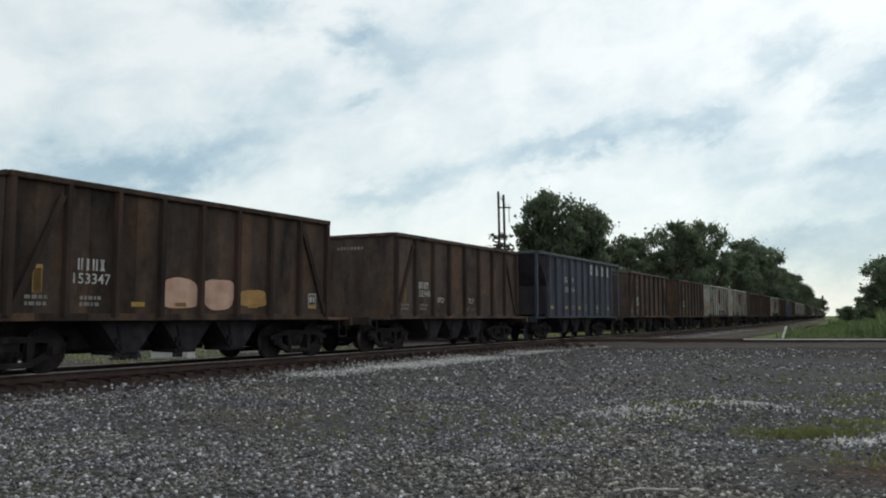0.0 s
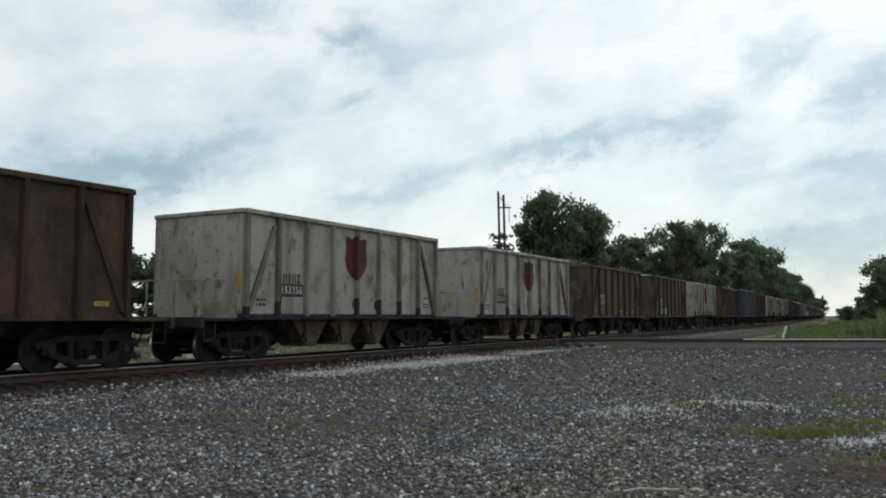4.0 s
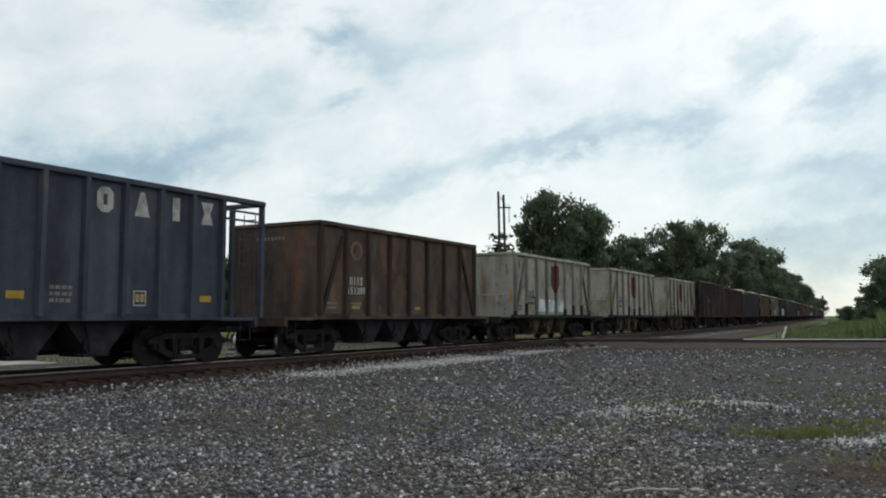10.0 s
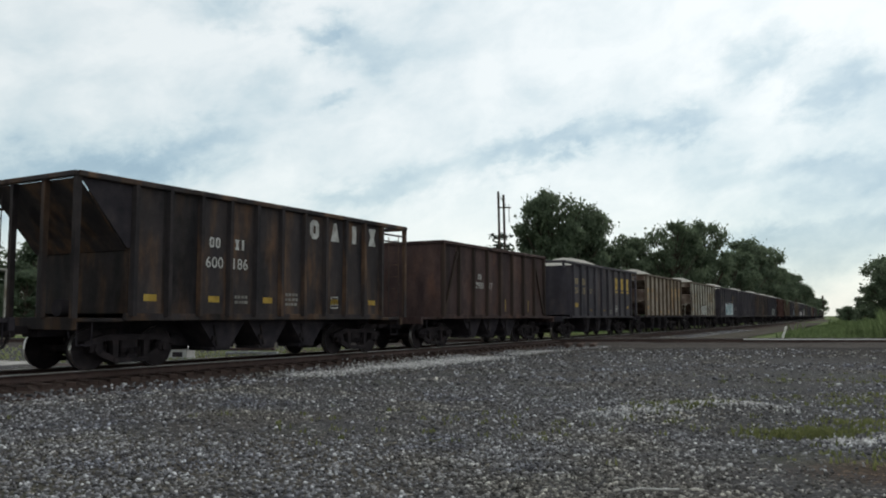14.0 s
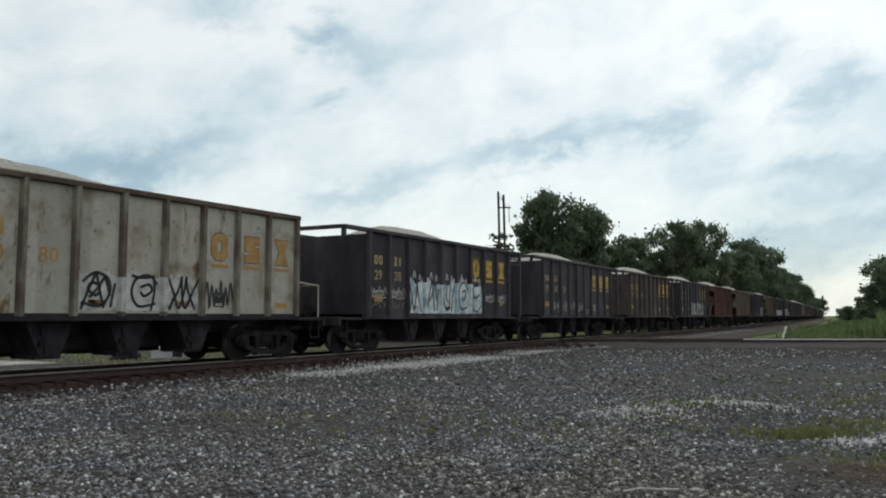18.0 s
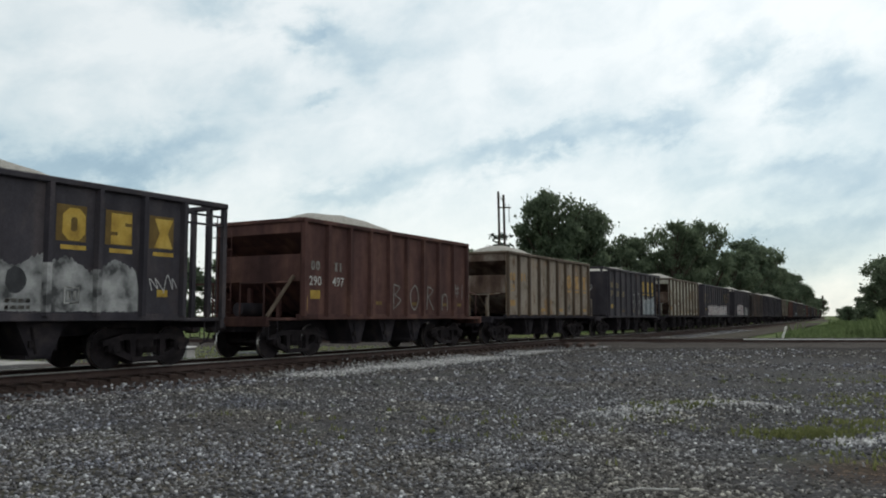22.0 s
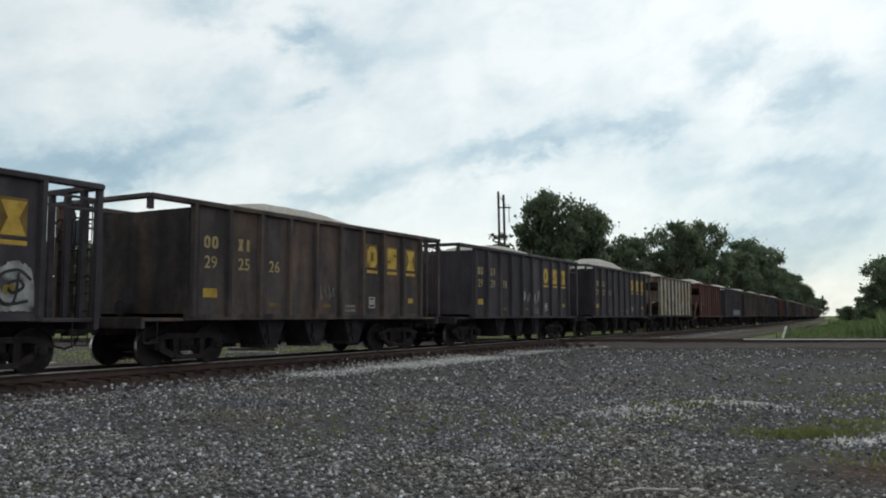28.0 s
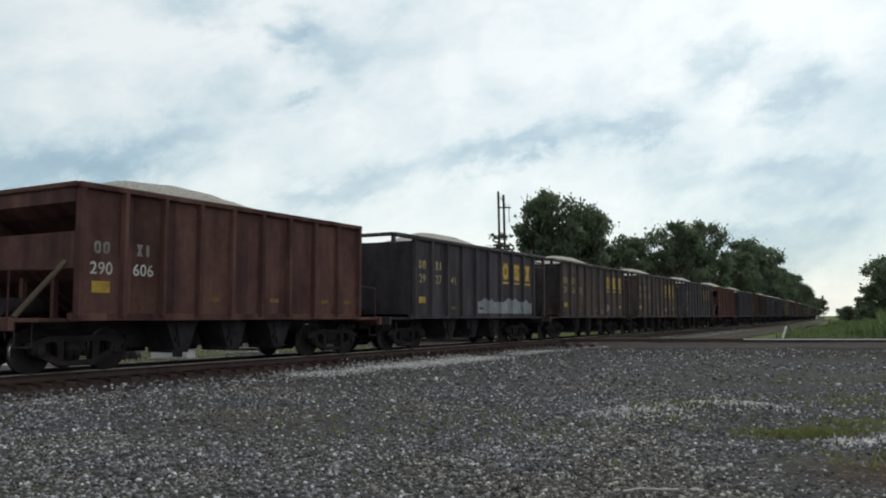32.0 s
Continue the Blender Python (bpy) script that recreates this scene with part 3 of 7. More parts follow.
def disc(bm, cx, cz, y0, y1, r, sides=24):
    prism(bm, [(cx + r * math.cos(2 * math.pi * i / sides), cz + r * math.sin(2 * math.pi * i / sides)) for i in range(sides)], y0, y1)


def to_mesh(bm, name, mat):
    bmesh.ops.recalc_face_normals(bm, faces=bm.faces)
    me = bpy.data.meshes.new(name)
    bm.to_mesh(me)
    bm.free()
    me.materials.append(mat)
    return me


def part(name, bm, mat, parent, label=""):
    ob = new(name, to_mesh(bm, name, mat))
    ob.parent = parent
    return tagged(ob, label)


def raw_mesh(name, verts, faces, mat, smooth=False):
    """A mesh from arrays: verts (n, 3), faces (m, k), all faces with k corners."""
    me = bpy.data.meshes.new(name)
    k = faces.shape[1]
    me.vertices.add(len(verts))
    me.vertices.foreach_set("co", np.ascontiguousarray(verts, dtype=np.float32).ravel())
    me.loops.add(faces.size)
    me.loops.foreach_set("vertex_index", np.ascontiguousarray(faces, dtype=np.int32).ravel())
    me.polygons.add(len(faces))
    me.polygons.foreach_set("loop_start", np.arange(0, faces.size, k, dtype=np.int32))
    me.update(calc_edges=True)
    me.validate()
    me.materials.append(mat)
    return me


MESHES = {}


def shared(key, build, mat):
    """One mesh for all alike pieces."""
    if key not in MESHES:
        bm = bmesh.new()
        build(bm)
        MESHES[key] = to_mesh(bm, str(key[0]), mat)
    return MESHES[key]


def piece(name, me, parent, x=0.0, y=0.0, z=0.0, label=""):
    ob = new(name, me)
    ob.parent = parent
    ob.location = (x, y, z)
    return tagged(ob, label)


# ---- sky and ground ----
bm = bmesh.new()
bmesh.ops.create_uvsphere(bm, u_segments=64, v_segments=32, radius=4200)
dome = new("backdrop", to_mesh(bm, "backdrop", M["sky"]))
for p in dome.data.polygons:
    p.use_smooth = True
dome.location = (0, 0, EYE_Z)
tagged(dome, "drifting thin white cloud with blue-grey streaks", "sky", kind="structure")


def ground_sheet():
    """One sheet to the horizon, finer near the tracks."""
    line = np.concatenate([-np.geomspace(4000, 60, 14), np.linspace(-50, 50, 41), np.geomspace(60, 4000, 14)])
    gx, gy = np.meshgrid(line + 10, line + 30, indexing="ij")
    gz = np.zeros_like(gx)
    k = len(line)
    for i in range(k):
        for j in range(k):
            far = min(1.0, max(0.0, (math.hypot(gx[i, j], gy[i, j] - 20) - 60) / 60))
            gz[i, j] = -0.02 + 0.25 * far * noise.noise((gx[i, j] * 0.03, gy[i, j] * 0.03, 0))
    v = np.stack([gx, gy, gz], -1).reshape(-1, 3)
    idx = np.arange(k * k).reshape(k, k)
    f = np.stack([idx[:-1, :-1], idx[1:, :-1], idx[1:, 1:], idx[:-1, 1:]], -1).reshape(-1, 4)
    return tagged(new("ground", raw_mesh("ground", v, f, M["ground"])), "rough grass and bare earth beside the railway", "ground", kind="structure")


ground_sheet()


def lumpy_sheet(name, u, v, place, height, mat):
    """A sheet over (u, v) with a place and a height for each."""
    k1, k2 = len(u), len(v)
    pts = np.empty((k1, k2, 3))
    for i, a in enumerate(u):
        for j, b in enumerate(v):
            x, y = place(a, b)
            pts[i, j] = (x, y, height(a, b, x, y))
    idx = np.arange(k1 * k2).reshape(k1, k2)
    f = np.stack([idx[:-1, :-1], idx[1:, :-1], idx[1:, 1:], idx[:-1, 1:]], -1).reshape(-1, 4)
    ob = new(name, raw_mesh(name, pts.reshape(-1, 3), f, mat))
    for p in ob.data.polygons:
        p.use_smooth = True
    return ob


def yard_height(x, y):
    """The trodden gravel yard before the tracks: nearly flat, humps and wheel ruts."""
    h = 0.045 * noise.noise((x * 0.35, y * 0.35, 3.0)) + 0.02 * noise.noise((x * 1.3, y * 1.3, 7.0))
    for cx, cy, r, a in HUMPS:
        h += a * math.exp(-((x - cx) ** 2 + (y - cy) ** 2) / (r * r))
    return h + 0.05


HUMPS = [(4.1, 13.4, 1.1, 0.10), (5.0, 13.2, 0.9, 0.09), (5.6, 10.2, 1.2, 0.06), (5.2, 9.0, 1.0, -0.05), (0.5, 9.0, 2.0, 0.03)]
yard = lumpy_sheet("pavement", np.linspace(-34, 62, 241), np.linspace(-12, 40.6, 133), lambda a, b: (a, b), lambda a, b, x, y: yard_height(x, y), M["yard"])
tagged(yard, "trodden grey gravel yard with brown and green stretches", "gravel yard", kind="structure")

# the lane of grey gravel beyond the crossing, beside the main track
lane = lumpy_sheet("road", np.linspace(16, 330, 120), np.linspace(-6.4, -1.9, 9), lambda a, b: on_line(a, b), lambda a, b, x, y: 0.06 + 0.03 * noise.noise((x * 0.3, y * 0.3, 1)), M["cinder"])
tagged(lane, "grey gravel lane along the railway", "lane", kind="structure")
lane_far = lumpy_sheet("road", np.linspace(-90, -11.0, 60), np.linspace(7.8, 16.5, 9), lambda a, b: on_line(a, b), lambda a, b, x, y: 0.05 + 0.03 * noise.noise((x * 0.3, y * 0.3, 1)), M["road_pale"])
tagged(lane_far, "pale gravel road behind the railway", "road", kind="structure")

# ---- ballast, rails and sleepers ----


def bed_profile(b):
    """Height of the ballast across the track."""
    d = abs(b)
    if d < 1.12:
        return 0.24
    if d < 1.32:
        return 0.24 - 0.07 * (d - 1.12) / 0.2
    return 0.17 - 0.13 * min(1.0, (d - 1.32) / 0.75)


main_bed = lumpy_sheet("ballast_bed_main", np.concatenate([np.linspace(-560, -44, 60), np.linspace(-40, 90, 261), np.linspace(96, 900, 120)]), np.array([-2.6, -2.2, -1.75, -1.3, -1.12, -0.95, -0.5, 0.0, 0.5, 0.95, 1.12, 1.3, 1.75, 2.2, 2.6]), lambda a, b: on_line(a, b),
                       lambda a, b, x, y: bed_profile(b) + 0.02 * noise.noise((x * 1.7, y * 1.7, 2)), M["bed_brown"])
tagged(main_bed, "brown-grey ballast bed of the main track", "ballast", kind="structure")
cross_bed = lumpy_sheet("ballast_bed_crossing", np.linspace(-200, 260, 231), np.linspace(-2.4, 2.4, 17), lambda a, b: (a, CROSS_Y + b),
                        lambda a, b, x, y: bed_profile(b) - 0.006 + 0.02 * noise.noise((x * 1.7, y * 1.7, 5)), M["bed_dark"])
tagged(cross_bed, "dark ballast bed of the crossing track", "ballast", kind="structure")

cinder_strip = lumpy_sheet("ballast_apron", np.linspace(-120, 30, 101), np.linspace(2.3, 7.9, 9), lambda a, b: on_line(a, b), lambda a, b, x, y: 0.055 + 0.03 * noise.noise((x * 0.9, y * 0.9, 6)), M["bed_brown"])
tagged(cinder_strip, "dark cinder strip beside the main track", "ballast", kind="structure")

RAIL_FOOT = RAIL_TOP - 0.172
FOOT_OUT = [(-0.07, 0.0), (0.07, 0.0), (0.07, 0.012), (0.012, 0.03), (0.012, 0.125), (0.036, 0.134), (0.036, 0.138), (-0.036, 0.138), (-0.036, 0.134), (-0.012, 0.125), (-0.012, 0.03), (-0.07, 0.012)]
HEAD_OUT = [(-0.037, 0.139), (0.037, 0.139), (0.037, 0.167), (0.028, 0.172), (-0.028, 0.172), (-0.037, 0.167)]


def swept(name, outline, stations, mat, z, side, parent):
    """A rail's outline swept along stations (s values on the main line, or places)."""
    k = len(outline)
    rows = []
    for s in stations:
        x, y = on_line(s, side)
        a = float(heading(np.float64(s)))
        rows.append([(x - math.sin(a) * o, y + math.cos(a) * o, z + h) for o, h in outline])
    v = np.array(rows).reshape(-1, 3)
    idx = np.arange(len(stations) * k).reshape(len(stations), k)
    f = np.stack([idx[:-1], idx[1:], np.roll(idx[1:], -1, 1), np.roll(idx[:-1], -1, 1)], -1).reshape(-1, 4)
    ob = new(name, raw_mesh(name, v, f[:, ::-1], mat))
    ob.parent = parent
    return ob


main_track = tagged(new("railway_track"), "curving main railway track on timber sleepers", "railway track", kind="structure")
_st = np.concatenate([np.linspace(-560, -50, 30), np.linspace(-45, 140, 75), np.linspace(150, 900, 90)])
for side in (-0.7535, 0.7535):
    r = swept("rail", FOOT_OUT, _st, M["rail"], RAIL_FOOT, side, main_track)
    swept("rail_head", HEAD_OUT, _st, M["rail_head"], RAIL_FOOT, side, r)

cross_track = tagged(new("railway_track"), "straight crossing railway track with a pale plate along one rail", "railway track", kind="structure")
for side in (-0.7535, 0.7535):
    for nm, outl, mt in (("rail", FOOT_OUT, M["rail"]), ("rail_head", HEAD_OUT, M["rail_head_dull"])):
        bm = bmesh.new()
        prism(bm, [(CROSS_Y + side + o, RAIL_FOOT - 0.004 + h) for o, h in outl], -200, 260, "x")
        ob = part(nm, bm, mt, cross_track)

# a pale plate is added on the crossing track's near rail, beyond the crossing
bm = bmesh.new()
box(bm, 15.4, 70.0, CROSS_Y - 0.7535 - 0.042, CROSS_Y - 0.7535 - 0.038, RAIL_FOOT + 0.11, RAIL_TOP - 0.006)
part("worn_rail_face", bm, M["post_white"], cross_track, "pale plate along the rail face")
# sleepers, tie plates and spikes
bm = bmesh.new()
box(bm, -0.115, 0.115, -1.3, 1.3, -0.17, 0.0, 0.012)
TIE = to_mesh(bm, "sleeper", M["tie"])
bm = bmesh.new()
for sd in (-0.7535, 0.7535):
    box(bm, -0.09, 0.09, sd - 0.17, sd + 0.17, 0.0, 0.014)
    for dx in (-0.06, 0.06):
        for dy in (-0.085, 0.085):
            box(bm, dx - 0.012, dx + 0.012, sd + dy - 0.015, sd + dy + 0.015, 0.014, 0.04)
PLATE = to_mesh(bm, "tie_plate", M["rail"])


def lay_tie(x, y, a, parent, plates):
    t = new("sleeper", TIE)
    t.parent = parent
    t.location, t.rotation_euler = (x, y, RAIL_FOOT - 0.014 + random.uniform(-0.003, 0.003)), (0, 0, a + random.uniform(-0.02, 0.02))
    if plates:
        q = new("tie_plate", PLATE)
        q.parent = t


for i in range(300):
    s = -34 + i * 0.53
    x, y = on_line(s)
    if abs(y - CROSS_Y) < 1.6:
        continue
    lay_tie(x, y, float(heading(np.float64(s))), main_track, s < 40)
for i in range(150):
    x = 3.0 + i * 0.53
    if 1.8 < x < 11.5:
        continue
    lay_tie(x, CROSS_Y, math.pi / 2, cross_track, x < 30)


def joined_ties(name, places, parent):
    v, f = [], []
    base = np.array([(a, b, c) for a in (-0.115, 0.115) for b in (-1.3, 1.3) for c in (-0.17, 0.0)])
    quad = np.array([(0, 1, 3, 2), (4, 6, 7, 5), (0, 4, 5, 1), (2, 3, 7, 6), (1, 5, 7, 3)])
    for i, (x, y, a) in enumerate(places):
        c, s = math.cos(a), math.sin(a)
        v.append(np.stack([base[:, 0] * c - base[:, 1] * s + x, base[:, 0] * s + base[:, 1] * c + y, base[:, 2] + RAIL_FOOT - 0.014], -1))
        f.append(quad + 8 * i)
    ob = new(name, raw_mesh(name, np.concatenate(v), np.concatenate(f), M["tie"]))
    ob.parent = parent
    return tagged(ob, kind="stuff")


joined_ties("far_sleepers", [(*on_line(s), float(heading(np.float64(s)))) for s in [*np.arange(-300, -34.3, 0.53), *np.arange(125.2, 420, 0.53)]], main_track)
joined_ties("far_sleepers", [(x, CROSS_Y, math.pi / 2) for x in [*np.arange(-90, 1.8, 0.53), *np.arange(83, 200, 0.53)]], cross_track)

# the crossing itself: heavy timbers under both tracks, flangeway castings
diamond = tagged(new("rail_crossing"), "rusty cast diamond crossing on heavy timbers", "rail crossing", kind="structure")
_cs = float(np.interp(CROSS_Y, LINE_Y, LINE_S))
_ca = float(heading(np.float64(_cs)))
_cx = on_line(_cs)[0]
for i in range(9):
    bm = bmesh.new()
    box(bm, -3.2, 3.2, -0.13, 0.13, -0.24, 0.0, 0.015)
    t = part("crossing_timber", bm, M["tie"], diamond)
    t.location, t.rotation_euler = (_cx + (i - 4) * 0.62, CROSS_Y, RAIL_FOOT - 0.018), (0, 0, _ca * 0.5 + math.pi / 2 * 0.5)
for side in (-0.62, 0.62):
    bm = bmesh.new()
    box(bm, -2.6, 2.6, -0.035, 0.035, 0.0, 0.15, 0.008)
    g = part("guard_rail", bm, M["rail"], diamond)
    x, y = on_line(_cs, side)
    g.location, g.rotation_euler = (x, y, RAIL_FOOT), (0, 0, _ca)
    bm = bmesh.new()
    box(bm, -2.6, 2.6, -0.035, 0.035, 0.0, 0.146, 0.008)
    g = part("guard_rail", bm, M["rail"], diamond)
    g.location = (_cx, CROSS_Y + side, RAIL_FOOT)

# ---- the train ----
SILL, TOP = 1.22, 3.92
HALF_W = 1.60
TALL = {"G": 4.14}     # top of the sides where it is not TOP
KINDS = {  # half-length of the side, stakes a side, overhang of the top frame, end style
    "N": (4.85, 9, 0.0, "flat"), "W": (4.85, 9, 0.0, "flat"), "G": (4.85, 11, 1.36, "cage"), "C": (5.2, 10, 1.22, "cage"), "T": (5.2, 10, 0.0, "slope"), "R": (4.9, 10, 0.0, "slope"), "L": (6.65, 13, 0.0, "flat"),
}


def stake_mesh(mat_key, z0=SILL - 0.06, z1=TOP - 0.1):
    def build(bm):
        prism(bm, [(-0.085, 0.0), (-0.05, -0.11), (0.05, -0.11), (0.085, 0.0)], z0, z1, "z")
    return shared(("stake", mat_key, z0, z1), build, M[mat_key])


def truck_onto(parent, x):
    """A two-axle truck: cast side frames, bolster, springs, two wheelsets."""
    def side_frame(bm):
        prism(bm, [(-1.2, 0.5), (-1.2, 0.62), (-0.7, 0.76), (0.7, 0.76), (1.2, 0.62), (1.2, 0.5), (0.66, 0.63), (-0.66, 0.63)], -0.07, 0.07)
        for sg in (-1, 1):
            prism(bm, [(sg * 1.02, 0.38), (sg * 0.92, 0.5), (sg * 0.36, 0.26), (sg * 0.42, 0.14)], -0.06, 0.06)
            prism(bm, [(sg * 0.46, 0.22), (sg * 0.34, 0.22), (sg * 0.34, 0.66), (sg * 0.5, 0.66)], -0.065, 0.065)
            box(bm, *sorted((sg * 0.76, sg * 1.06)), -0.1, 0.1, 0.36, 0.6, 0.03)
            disc(bm, sg * 0.9, 0.457, -0.14, 0.13, 0.09, 12)
        box(bm, -0.46, 0.46, -0.1, 0.1, 0.13, 0.25, 0.02)

    def spring(bm):
        for sx in (-0.2, 0.0, 0.2):
            for k in range(5):
                disc(bm, sx, 0.0, -0.1 + 0.04 * k, -0.085 + 0.04 * k, 0.085, 10)
        bmesh.ops.rotate(bm, verts=bm.verts, cent=(0, 0, 0), matrix=Matrix.Rotation(math.pi / 2, 3, "X"))

    def bolster(bm):
        box(bm, -0.24, 0.24, -1.0, 1.0, 0.32, 0.72, 0.03)
        box(bm, -0.7, 0.7, -0.6, 0.6, 0.3, 0.42, 0.03)
        box(bm, -0.3, 0.3, -0.3, 0.3, 0.7, 0.9, 0.03)

    def wheelset(bm):
        for sg in (-1, 1):
            a, b = sorted((sg * 0.70, sg * 0.825))
            disc(bm, 0, 0, a, b, 0.44, 28)
            a, b = sorted((sg * 0.69, sg * 0.725))
            disc(bm, 0, 0, a, b, 0.48, 28)
            a, b = sorted((sg * 0.82, sg * 0.86))
            disc(bm, 0, 0, a, b, 0.15, 12)
        bar(bm, (0, -1.05, 0), (0, 1.05, 0), 0.075, 10)
        for k in range(4):
            bar(bm, (0.3 * math.cos(k * 1.57), 0.826, 0.3 * math.sin(k * 1.57)), (0.3 * math.cos(k * 1.57), 0.833, 0.3 * math.sin(k * 1.57)), 0.05, 8)

    def rim(bm):
        for sg in (-1, 1):
            vs = []
            for i in range(28):
                a = 2 * math.pi * i / 28
                vs.append([bm.verts.new((r * math.cos(a), sg * y, r * math.sin(a))) for r, y in ((0.457, 0.72), (0.457, 0.828), (0.435, 0.834))])
            for i in range(28):
                p, q = vs[i], vs[(i + 1) % 28]
                bm.faces.new((p[0], p[1], q[1], q[0])).material_index = 1
                bm.faces.new((p[1], p[2], q[2], q[1]))

    t = new("truck")
    t.parent = parent
    t.location = (x, 0, 0)
    for sy in (-1.0, 1.0):
        piece("side_frame", shared(("side_frame",), side_frame, M["running_gear"]), t, 0, sy, 0)
        piece("coil_springs", shared(("coil_springs",), spring, M["running_gear"]), t, 0, sy, 0.38)
    piece("bolster", shared(("bolster",), bolster, M["running_gear"]), t)
    sets = []
    for sx in (-0.9, 0.9):
        me = shared(("wheelset",), lambda bm: (wheelset(bm), rim(bm)), M["running_gear"])
        if len(me.materials) < 2:
            me.materials.append(M["tread"])
        sets.append(piece("wheelset", me, t, sx, 0, 0.457))
    return sets


def text_mesh(body, size, mat):
    key = ("text", body, size, mat.name)
    if key not in MESHES:
        cu = bpy.data.curves.new("text", "FONT")
        cu.body, cu.size, cu.align_x, cu.align_y, cu.fill_mode, cu.offset = body, size, "CENTER", "CENTER", "BOTH", size * 0.012
        cu.space_character = 1.05
        ob = new("text", cu)
        bpy.context.view_layer.update()
        me = bpy.data.meshes.new_from_object(ob.evaluated_get(bpy.context.evaluated_depsgraph_get()))
        bpy.data.objects.remove(ob)
        me.materials.clear()
        me.materials.append(mat)
        MESHES[key] = me
    return MESHES[key]


SIDE_Y = -HALF_W - 0.006


def sign(name, me, car, x, z, label="", y=SIDE_Y):
    """A flat mark drawn in (x, y), stood up on the near side of the car."""
    ob = piece(name, me, car, x, y, z, label)
    ob.rotation_euler = (math.pi / 2, 0, 0)
    return ob


def flat(key, quads, mat):
    """Flat rectangles (x0, x1, y0, y1) in one plane, as one painted mark."""
    if key not in MESHES:
        bm = bmesh.new()
        for x0, x1, y0, y1 in quads:
            bm.faces.new([bm.verts.new((x, y, 0)) for x, y in ((x0, y0), (x1, y0), (x1, y1), (x0, y1))])
        MESHES[key] = to_mesh(bm, key[0], mat)
    return MESHES[key]


def rounded(w, h, c):
    return [(-w + c, -h), (w - c, -h), (w, -h + c), (w, h - c), (w - c, h), (-w + c, h), (-w, h - c), (-w, -h + c)]


def outline_mesh(key, outline, mat):
    if key not in MESHES:
        bm = bmesh.new()
        bm.faces.new([bm.verts.new((x, y, 0)) for x, y in outline])
        MESHES[key] = to_mesh(bm, key[0], mat)
    return MESHES[key]


def stake_xs(kind):
    half, count, over, end = KINDS[kind]
    return [-half + 0.09 + i * (2 * half - 0.18) / (count - 1) for i in range(count)]


